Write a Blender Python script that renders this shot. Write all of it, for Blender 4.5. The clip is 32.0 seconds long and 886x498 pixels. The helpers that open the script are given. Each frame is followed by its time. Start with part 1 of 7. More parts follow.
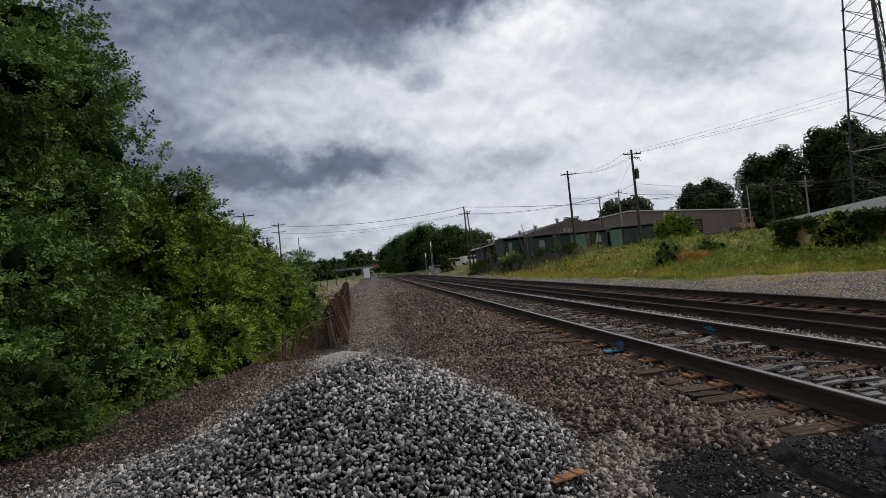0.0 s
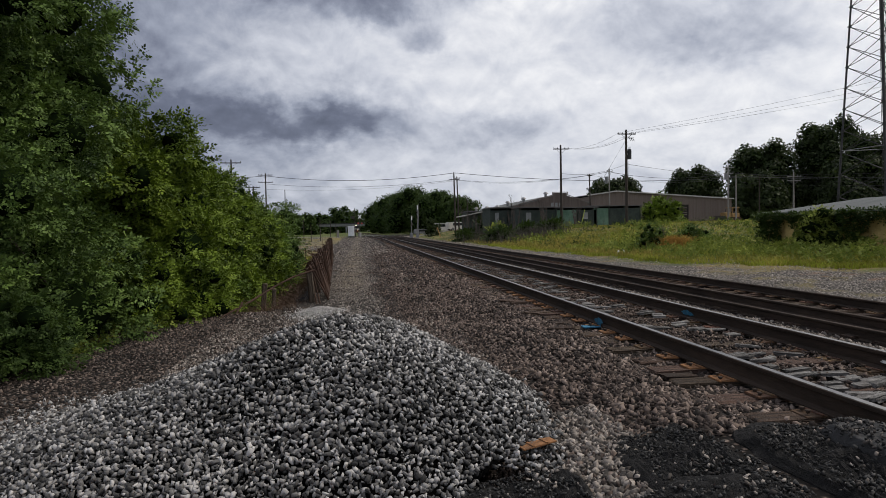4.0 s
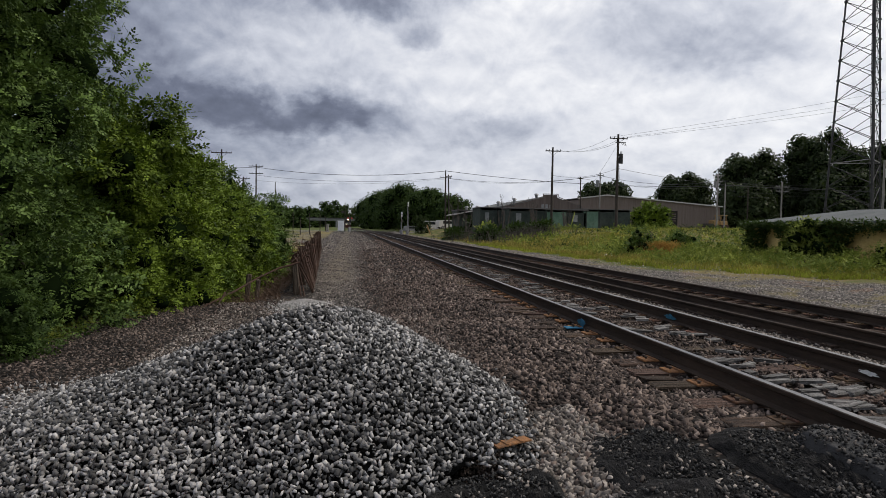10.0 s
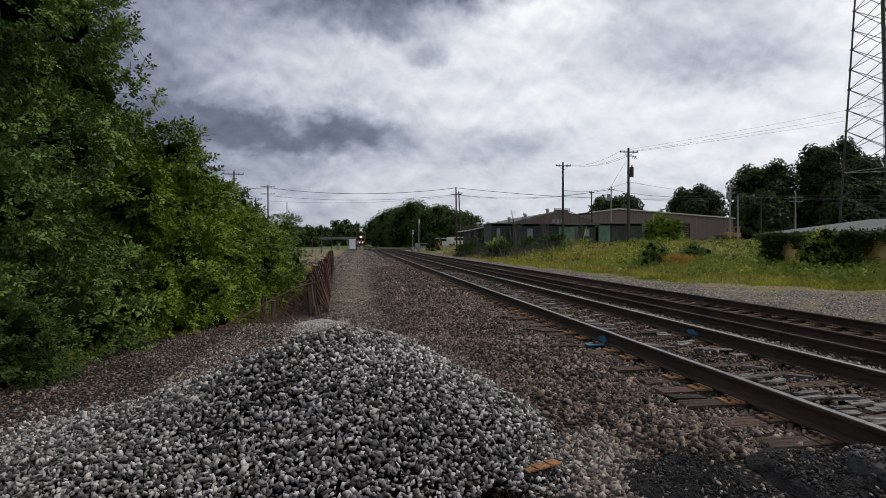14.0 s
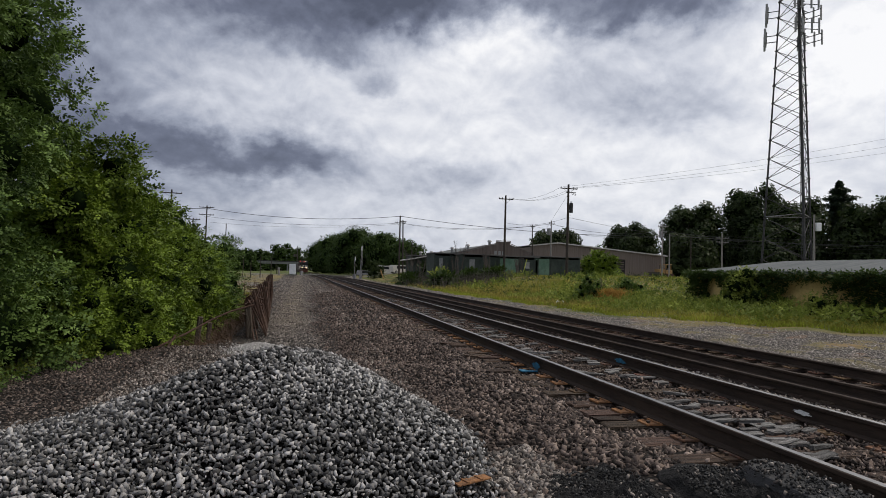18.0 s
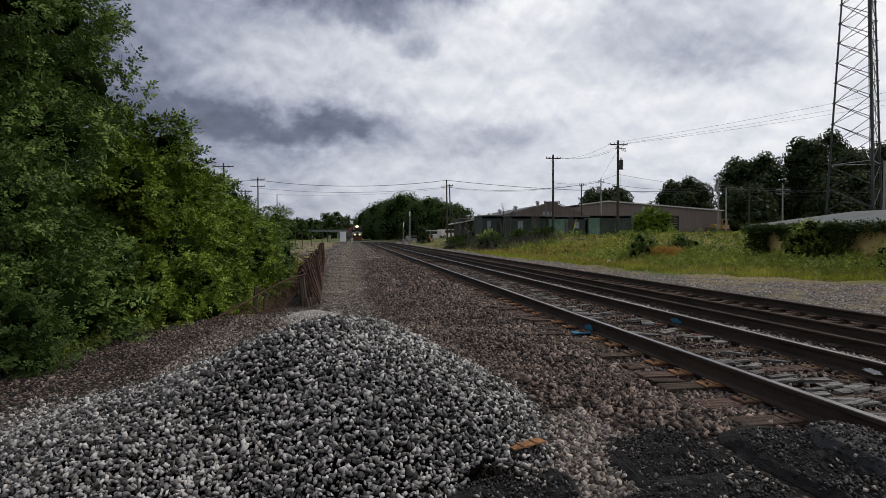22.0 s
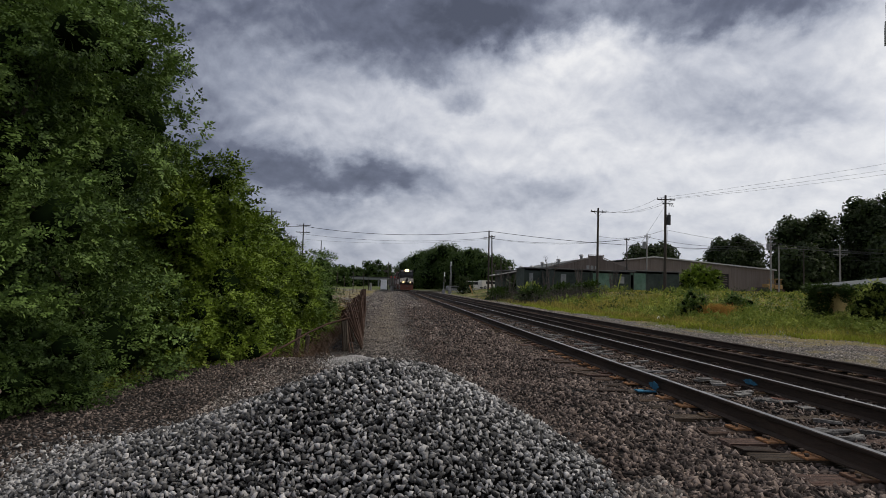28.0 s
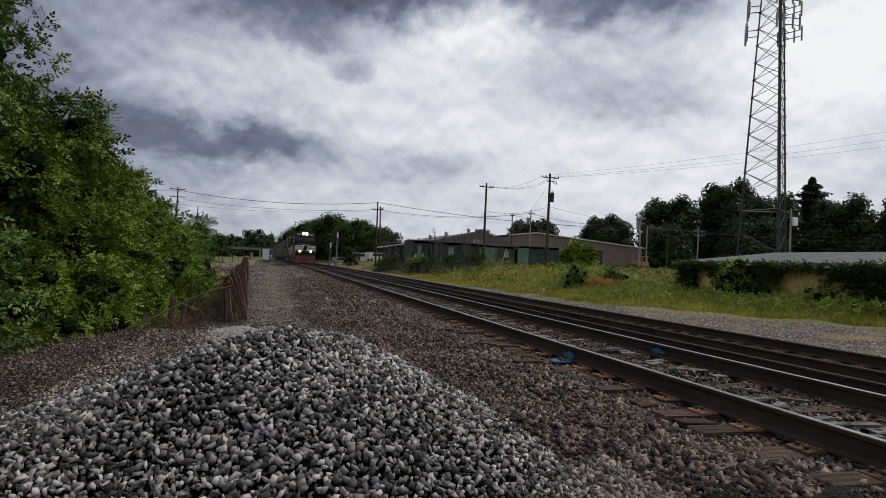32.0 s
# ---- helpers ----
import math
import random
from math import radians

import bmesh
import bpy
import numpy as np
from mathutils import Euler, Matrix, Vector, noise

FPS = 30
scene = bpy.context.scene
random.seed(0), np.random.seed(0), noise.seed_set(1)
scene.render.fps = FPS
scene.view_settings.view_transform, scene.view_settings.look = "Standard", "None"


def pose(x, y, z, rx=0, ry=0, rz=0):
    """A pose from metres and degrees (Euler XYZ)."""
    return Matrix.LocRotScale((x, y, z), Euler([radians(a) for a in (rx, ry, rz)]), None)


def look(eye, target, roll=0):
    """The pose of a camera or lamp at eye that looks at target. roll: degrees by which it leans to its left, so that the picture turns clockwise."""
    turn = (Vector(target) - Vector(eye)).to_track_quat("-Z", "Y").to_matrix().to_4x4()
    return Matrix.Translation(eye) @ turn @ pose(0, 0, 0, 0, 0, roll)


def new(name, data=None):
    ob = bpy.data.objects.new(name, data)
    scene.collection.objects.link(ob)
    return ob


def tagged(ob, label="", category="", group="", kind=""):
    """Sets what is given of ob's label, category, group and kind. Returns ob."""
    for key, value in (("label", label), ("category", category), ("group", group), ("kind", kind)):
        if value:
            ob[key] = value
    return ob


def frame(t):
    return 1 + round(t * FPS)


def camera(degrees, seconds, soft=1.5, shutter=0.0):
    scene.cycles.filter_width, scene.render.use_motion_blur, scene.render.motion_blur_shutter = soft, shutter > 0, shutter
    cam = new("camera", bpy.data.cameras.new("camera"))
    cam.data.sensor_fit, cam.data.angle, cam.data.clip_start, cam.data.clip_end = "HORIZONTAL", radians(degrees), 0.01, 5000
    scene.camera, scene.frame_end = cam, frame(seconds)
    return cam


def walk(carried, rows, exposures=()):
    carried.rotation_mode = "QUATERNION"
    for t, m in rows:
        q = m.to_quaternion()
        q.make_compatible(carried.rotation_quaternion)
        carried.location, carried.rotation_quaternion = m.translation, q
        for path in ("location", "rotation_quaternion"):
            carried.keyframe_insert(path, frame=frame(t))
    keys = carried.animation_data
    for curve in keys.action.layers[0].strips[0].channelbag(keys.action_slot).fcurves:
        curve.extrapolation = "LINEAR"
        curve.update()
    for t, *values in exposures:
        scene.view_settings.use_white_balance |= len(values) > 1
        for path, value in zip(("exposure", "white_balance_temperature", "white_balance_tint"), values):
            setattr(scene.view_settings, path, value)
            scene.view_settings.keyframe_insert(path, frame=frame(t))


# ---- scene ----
cam = camera(72.4, 32.0, soft=0.6)
PATH = [
    (0, (0.062, -0.621, 1.439), (0.292, 1.366, 1.492), -5.9),
    (0.5, (0.063, -0.613, 1.42), (0.337, 1.368, 1.426), -3.0),
    (1, (0.063, -0.538, 1.424), (0.384, 1.436, 1.396), -1.8),
    (1.5, (0.057, -0.555, 1.426), (0.357, 1.422, 1.383), -1.9),
    (2, (0.066, -0.504, 1.424), (0.356, 1.474, 1.367), -1.9),
    (2.5, (0.06, -0.522, 1.426), (0.32, 1.461, 1.381), -1.1),
    (3, (0.05, -0.578, 1.421), (0.303, 1.406, 1.381), -0.7),
    (3.5, (0.038, -0.594, 1.423), (0.301, 1.387, 1.357), -1.1),
    (5.5, (0.039, -0.542, 1.425), (0.359, 1.432, 1.367), -0.1),
    (6, (0.045, -0.52, 1.412), (0.401, 1.447, 1.354), -0.1),
    (6.5, (0.046, -0.518, 1.406), (0.427, 1.443, 1.316), 0.1),
    (7, (0.051, -0.491, 1.415), (0.417, 1.473, 1.33), -1.6),
    (7.5, (0.027, -0.529, 1.41), (0.416, 1.433, 1.392), 0.5),
    (8, (0.019, -0.5, 1.384), (0.468, 1.448, 1.346), -1.5),
    (8.5, (0.018, -0.424, 1.405), (0.377, 1.542, 1.332), -0.9),
    (9, (0.076, -0.526, 1.423), (0.174, 1.47, 1.352), 1.3),
    (9.5, (0.062, -0.619, 1.424), (0.162, 1.377, 1.331), 0.5),
    (10, (0.11, -0.542, 1.39), (0.416, 1.433, 1.318), 0.9),
    (10.5, (0.087, -0.38, 1.414), (0.485, 1.58, 1.372), -1.2),
    (11, (0.051, -0.456, 1.424), (0.367, 1.516, 1.516), -2.4),
    (11.5, (0.079, -0.508, 1.38), (0.476, 1.45, 1.471), -1.2),
    (12, (0.041, -0.492, 1.409), (0.453, 1.465, 1.422), -1.1),
    (12.5, (0.059, -0.441, 1.422), (0.458, 1.519, 1.427), -0.2),
    (13, (0.051, -0.439, 1.419), (0.407, 1.529, 1.434), 0.5),
    (13.5, (0.034, -0.46, 1.415), (0.323, 1.519, 1.414), -0.2),
    (15.5, (0.019, -0.498, 1.405), (0.249, 1.487, 1.31), 0.5),
    (16, (-0.013, -0.547, 1.422), (0.173, 1.44, 1.29), 0.2),
    (16.5, (-0.002, -0.568, 1.405), (0.265, 1.41, 1.292), 2.1),
    (17, (0.052, -0.607, 1.413), (0.272, 1.38, 1.373), 1.5),
    (17.5, (0.026, -0.809, 1.439), (0.276, 1.175, 1.492), 4.9),
    (18, (-0.007, -0.72, 1.372), (0.447, 1.226, 1.453), 1.7),
    (18.5, (0.005, -0.697, 1.387), (0.416, 1.26, 1.422), 0.2),
    (19, (0.003, -0.627, 1.396), (0.32, 1.348, 1.386), 2.5),
    (19.5, (0.019, -0.703, 1.386), (0.392, 1.262, 1.393), 1.3),
    (20, (0.027, -0.683, 1.385), (0.42, 1.278, 1.398), 0.7),
    (20.5, (0.033, -0.654, 1.39), (0.455, 1.301, 1.408), 0.2),
    (21, (0.024, -0.681, 1.384), (0.4, 1.284, 1.388), -0.6),
    (21.5, (0.018, -0.652, 1.383), (0.364, 1.317, 1.344), -0.4),
    (22, (0.003, -0.676, 1.393), (0.303, 1.301, 1.351), -0.2),
    (22.5, (-0.002, -0.708, 1.399), (0.258, 1.275, 1.356), -0.2),
    (23, (0.002, -0.666, 1.403), (0.25, 1.319, 1.37), 0.1),
    (23.5, (-0.026, -0.664, 1.401), (0.137, 1.329, 1.36), 0.9),
    (24, (0.005, -0.697, 1.398), (0.412, 1.261, 1.372), 0.3),
    (24.5, (-0.038, -0.593, 1.401), (0.285, 1.381, 1.406), 0.3),
    (25, (0.006, -0.713, 1.379), (0.011, 1.287, 1.364), -0.8),
    (25.5, (-0.073, -0.704, 1.378), (-0.017, 1.295, 1.339), 1.3),
    (27.5, (-0.069, -0.41, 1.302), (0.19, 1.572, 1.381), -0.3),
    (28, (-0.123, -0.22, 1.291), (0.043, 1.769, 1.415), 1.7),
    (28.5, (-0.2, -0.172, 1.242), (0.003, 1.79, 1.568), -1.5),
    (29, (-0.047, 0.496, 1.13), (0.423, 2.439, 1.197), -1.8),
    (29.5, (-0.182, 0.475, 1.188), (0.462, 2.368, 1.24), -1.6),
    (30, (-0.173, 0.505, 1.166), (0.392, 2.423, 1.165), 1.1),
    (30.5, (-0.23, 0.578, 1.175), (0.399, 2.476, 1.182), 0.8),
    (31, (-0.188, 0.658, 1.15), (0.311, 2.595, 1.118), 4.0),
    (31.5, (-0.33, 0.496, 1.209), (0.219, 2.419, 1.246), 3.0),
    (32, (-0.297, 0.622, 1.158), (0.241, 2.547, 1.207), 2.7),
]
walk(cam, [(t, look(eye, target, roll)) for t, eye, target, roll in PATH], [(0.0, 0.02), (3.0, 0.0), (7.0, 0.06), (10.0, 0.07), (12.0, 0.0), (13.0, 0.0), (16.0, 0.2), (17.2, 0.13), (19.0, -0.05), (20.0, -0.08), (21.0, -0.04), (24.0, 0.06), (25.0, 0.0), (28.5, -0.12), (30.5, -0.14), (32.0, -0.05)])

# ---- world and light ----
SUN_AZ, SUN_EL = radians(88), radians(50)
world = bpy.data.worlds.new("overcast_sky")
scene.world = world
world.use_nodes = True


class Nodes:
    """Small arithmetic on node sockets."""

    def __init__(self, tree):
        self.t = tree
        tree.nodes.clear()

    def node(self, kind, **inputs):
        n = self.t.nodes.new(kind)
        for k, v in inputs.items():
            self.put(n.inputs[k.replace("_", " ")], v)
        return n

    def put(self, socket, v):
        if isinstance(v, bpy.types.NodeSocket):
            self.t.links.new(v, socket)
        elif v is not None:
            socket.default_value = v

    def math(self, op, a, b=0.0, clamp=False):
        n = self.t.nodes.new("ShaderNodeMath")
        n.operation, n.use_clamp = op, clamp
        self.put(n.inputs[0], a)
        self.put(n.inputs[1], b)
        return n.outputs[0]

    def add(self, a, b):
        return self.math("ADD", a, b)

    def sub(self, a, b):
        return self.math("SUBTRACT", a, b)

    def mul(self, a, b):
        return self.math("MULTIPLY", a, b)

    def step(self, v, lo, hi):
        n = self.t.nodes.new("ShaderNodeMapRange")
        n.interpolation_type = "SMOOTHSTEP"
        self.put(n.inputs[0], v)
        n.inputs[1].default_value, n.inputs[2].default_value = lo, hi
        return n.outputs[0]

    def mix(self, fac, a, b, blend="MIX"):
        n = self.t.nodes.new("ShaderNodeMix")
        n.data_type, n.blend_type = "RGBA", blend
        self.put(n.inputs[0], fac)
        self.put(n.inputs[6], rgba(a))
        self.put(n.inputs[7], rgba(b))
        return n.outputs[2]

    def noise(self, vector, scale, detail=4.0, rough=0.55, distort=0.0):
        n = self.t.nodes.new("ShaderNodeTexNoise")
        self.put(n.inputs["Vector"], vector)
        n.inputs["Scale"].default_value = scale
        n.inputs["Detail"].default_value = detail
        n.inputs["Roughness"].default_value = rough
        n.inputs["Distortion"].default_value = distort
        return n.outputs[0]

    def ramp(self, v, stops):
        n = self.t.nodes.new("ShaderNodeValToRGB")
        self.put(n.inputs[0], v)
        e = n.color_ramp.elements
        while len(e) < len(stops):
            e.new(0.5)
        for el, (p, c) in zip(e, stops):
            el.position, el.color = p, rgba(c)
        return n.outputs[0]


def rgba(c):
    if isinstance(c, (tuple, list)):
        return (*c, 1.0) if len(c) == 3 else tuple(c)
    if isinstance(c, (int, float)):
        return (c, c, c, 1.0)
    return c


def build_sky():
    """Broken storm clouds over a pale horizon, laid out by compass and height."""
    k = Nodes(world.node_tree)
    coord = k.node("ShaderNodeTexCoord").outputs["Generated"]
    sep = k.node("ShaderNodeSeparateXYZ", Vector=coord)
    x, y, z = sep.outputs
    az = k.mul(k.math("ARCTAN2", x, y), 57.29578)
    el = k.mul(k.math("ARCSINE", z), 57.29578)

    def deck(lift):
        """Places on the cloud deck, flatter towards the horizon."""
        e = k.math("POWER", k.math("MAXIMUM", k.add(el, lift), 0.0), 0.8)
        return k.node("ShaderNodeCombineXYZ", X=k.mul(az, 0.075), Y=k.mul(e, 0.21), Z=k.mul(y, 0.3)).outputs[0]
    here, above = deck(0.0), deck(0.8)
    azw = k.add(az, k.add(k.mul(k.sub(k.noise(here, 1.5, 3.0, 0.55), 0.5), 11.0), k.mul(k.sub(k.noise(here, 6.0, 6.0, 0.6), 0.5), 4.0)))
    elw = k.add(el, k.add(k.mul(k.sub(k.noise(here, 2.0, 3.0, 0.55), 0.5), 4.0), k.mul(k.sub(k.noise(here, 7.0, 6.0, 0.6), 0.5), 3.2)))

    def blob(a, e, wa, we):
        p = k.math("POWER", k.math("DIVIDE", k.sub(azw, a), wa), 2.0)
        q = k.math("POWER", k.math("DIVIDE", k.sub(elw, e), we), 2.0)
        return k.math("EXPONENT", k.mul(k.math("POWER", k.add(p, q), 1.35), -1.0))

    # the side of each billow that faces the light above is paler
    relief = k.sub(k.noise(here, 2.4, 7.0, 0.56, 0.25), k.noise(above, 2.4, 7.0, 0.56, 0.25))
    fluff = k.sub(k.noise(here, 4.2, 8.0, 0.58), 0.5)
    big = k.sub(k.noise(here, 1.0, 4.0, 0.5), 0.5)
    light = k.add(k.add(k.mul(relief, 0.66), k.mul(fluff, 0.2)), k.add(k.mul(big, 0.22), 0.63))
    for a, e, wa, we, s in BRIGHT_BREAKS + DARK_BANKS + GREY_VEILS:
        light = k.add(light, k.mul(blob(a, e, wa, we), s))
    light = k.math("MAXIMUM", k.math("MINIMUM", light, 1.1), 0.0)
    cloud = k.ramp(light, [(0.0, (0.09, 0.101, 0.142)), (0.22, (0.158, 0.176, 0.242)), (0.45, (0.338, 0.368, 0.455)),
                           (0.7, (0.61, 0.635, 0.71)), (0.9, (0.83, 0.84, 0.88)), (1.0, (0.95, 0.95, 0.965))])
    sky = k.t.nodes.new("ShaderNodeTexSky")
    sky.sky_type, sky.sun_disc = "NISHITA", False
    sky.sun_elevation, sky.sun_rotation = SUN_EL, SUN_AZ
    both = k.mix(0.96, k.mix(1.0, sky.outputs[0], (0.1, 0.1, 0.1), "MULTIPLY"), cloud)
    below = k.step(z, -0.06, 0.0)
    both = k.mix(below, (0.10, 0.10, 0.09), both)
    bg = k.node("ShaderNodeBackground", Color=both, Strength=SKY_STRENGTH)
    k.node("ShaderNodeOutputWorld", Surface=bg.outputs[0])


# compass degrees right of the track, degrees up, half widths, change of brightness
BRIGHT_BREAKS = [
    (17.5, 21.6, 4.5, 2.4, 0.3), (15, 15, 13, 6.0, 0.22), (44, 14, 14, 9, 0.22), (50, 20, 9, 6, 0.28), (-2, 15.6, 8, 3.0, 0.12), (28, 9.5, 12, 4, 0.14), (30, 4.5, 26, 3.4, 0.12),
]
DARK_BANKS = [
    (-6, 24.0, 18, 4.2, -0.42), (9, 25, 9, 3.2, -0.38), (2.5, 19.8, 3.4, 1.8, -0.2), (-24, 16, 9, 9, -0.3), (-9, 10.2, 13, 2.2, -0.32), (-1, 9.6, 7, 1.5, -0.14), (30, 24.2, 11, 2.5, -0.46),
]
GREY_VEILS = [
    (-15, 12.0, 14, 9.0, -0.13), (31, 15.2, 7, 2.3, -0.2), (6.5, 17.0, 2.6, 1.3, -0.24), (13, 9.2, 5, 1.8, -0.16), (24, 17.3, 4, 1.3, -0.1), (-8, 4.6, 17, 4.2, -0.06), (0, 42, 70, 12, -0.16),
]
SKY_STRENGTH = 1.0
build_sky()
sun = new("sun", bpy.data.lights.new("sun", "SUN"))
sun.data.energy, sun.data.angle, sun.data.color = 2.4, radians(24), (1.0, 0.915, 0.79)
sun.matrix_world = look((math.sin(SUN_AZ) * math.cos(SUN_EL) * 50, math.cos(SUN_AZ) * math.cos(SUN_EL) * 50, math.sin(SUN_EL) * 50), (0, 0, 0))

# ---- materials ----


def material(name, dark, light, scale=8.0, rough=0.85, bump=0.3, metal=0.0, fine=6.0, vary=0.0, stretch=None, emit=0.0, gloss=0.3):
    """A rough surface between two colours, with grain at two scales; vary: change from object to object or island to island."""
    m = bpy.data.materials.new(name)
    m.use_nodes = True
    k = Nodes(m.node_tree)
    v = k.node("ShaderNodeTexCoord").outputs["Object"]
    if stretch:
        mp = k.node("ShaderNodeMapping", Vector=v)
        mp.inputs["Scale"].default_value = stretch
        v = mp.outputs[0]
    a = k.noise(v, scale, 5.0, 0.6)
    b = k.noise(v, scale * fine, 3.0, 0.6)
    f = k.step(k.add(k.mul(a, 0.65), k.mul(b, 0.35)), 0.32, 0.68)
    col = k.mix(f, dark, light)
    if vary:
        r = k.t.nodes.new("ShaderNodeObjectInfo").outputs["Random"]
        g = k.t.nodes.new("ShaderNodeNewGeometry").outputs["Random Per Island"]
        s = k.math("FRACT", k.add(r, g))
        h = k.node("ShaderNodeHueSaturation", Color=col)
        k.put(h.inputs["Value"], k.add(k.mul(k.sub(s, 0.5), 2 * vary), 1.0))
        k.put(h.inputs["Hue"], k.add(k.mul(k.sub(k.math("FRACT", k.mul(s, 7.3)), 0.5), 0.08 * vary), 0.5))
        col = h.outputs[0]
    p = k.node("ShaderNodeBsdfPrincipled", Base_Color=col, Roughness=k.add(k.mul(b, 0.2), rough - 0.1), Metallic=metal)
    p.inputs["Specular IOR Level"].default_value = gloss
    if bump:
        bn = k.node("ShaderNodeBump", Height=k.add(a, k.mul(b, 0.5)), Strength=bump)
        bn.inputs["Distance"].default_value = 0.4 / scale
        k.put(p.inputs["Normal"], bn.outputs[0])
    if emit:
        k.put(p.inputs["Emission Color"], rgba(light))
        p.inputs["Emission Strength"].default_value = emit
    k.node("ShaderNodeOutputMaterial", Surface=p.outputs[0])
    return m


def leaf_material(name, dark, light, back=0.35, gloss=0.18, patch=None):
    """Foliage: thin leaves that pass some light, each one a little different."""
    m = bpy.data.materials.new(name)
    m.use_nodes = True
    k = Nodes(m.node_tree)
    g = k.t.nodes.new("ShaderNodeNewGeometry").outputs["Random Per Island"]
    v = k.node("ShaderNodeTexCoord").outputs["Object"]
    n = k.noise(v, 0.9, 4.0, 0.6)
    f = k.add(k.mul(g, 0.5), k.mul(k.step(n, 0.36, 0.64), 0.58))
    col = k.mix(k.math("MINIMUM", f, 1.0), dark, light)
    if patch:
        col = k.mix(k.mul(k.step(k.noise(v, 0.3, 5.0, 0.6), 0.47, 0.56), k.add(k.mul(g, 0.5), 0.3)), col, patch)
    d = k.node("ShaderNodeBsdfPrincipled", Base_Color=col, Roughness=0.58)
    d.inputs["Specular IOR Level"].default_value = gloss
    tr = k.node("ShaderNodeBsdfTranslucent", Color=k.mix(0.3, col, (0.12, 0.20, 0.02)))
    mx = k.node("ShaderNodeMixShader", Fac=back)
    k.put(mx.inputs[1], d.outputs[0])
    k.put(mx.inputs[2], tr.outputs[0])
    k.node("ShaderNodeOutputMaterial", Surface=mx.outputs[0])
    return m


def stone_material(name, stops, rough=0.9):
    m = bpy.data.materials.new(name)
    m.use_nodes = True
    k = Nodes(m.node_tree)
    g = k.t.nodes.new("ShaderNodeNewGeometry").outputs["Random Per Island"]
    v = k.node("ShaderNodeTexCoord").outputs["Object"]
    n = k.noise(v, 75.0, 5.0, 0.7)
    big = k.noise(v, 1.1, 4.0, 0.6)
    g = k.math("FRACT", k.add(g, k.t.nodes.new("ShaderNodeObjectInfo").outputs["Random"]))
    f = k.add(k.add(k.mul(g, 0.7), 0.06), k.add(k.mul(k.sub(n, 0.5), 0.22), k.mul(k.sub(big, 0.45), 0.4)))
    col = k.ramp(f, stops)
    p = k.node("ShaderNodeBsdfPrincipled", Base_Color=col, Roughness=rough)
    p.inputs["Specular IOR Level"].default_value = 0.35
    bn = k.node("ShaderNodeBump", Height=n, Strength=0.3)
    bn.inputs["Distance"].default_value = 0.006
    k.put(p.inputs["Normal"], bn.outputs[0])
    k.node("ShaderNodeOutputMaterial", Surface=p.outputs[0])
    return m


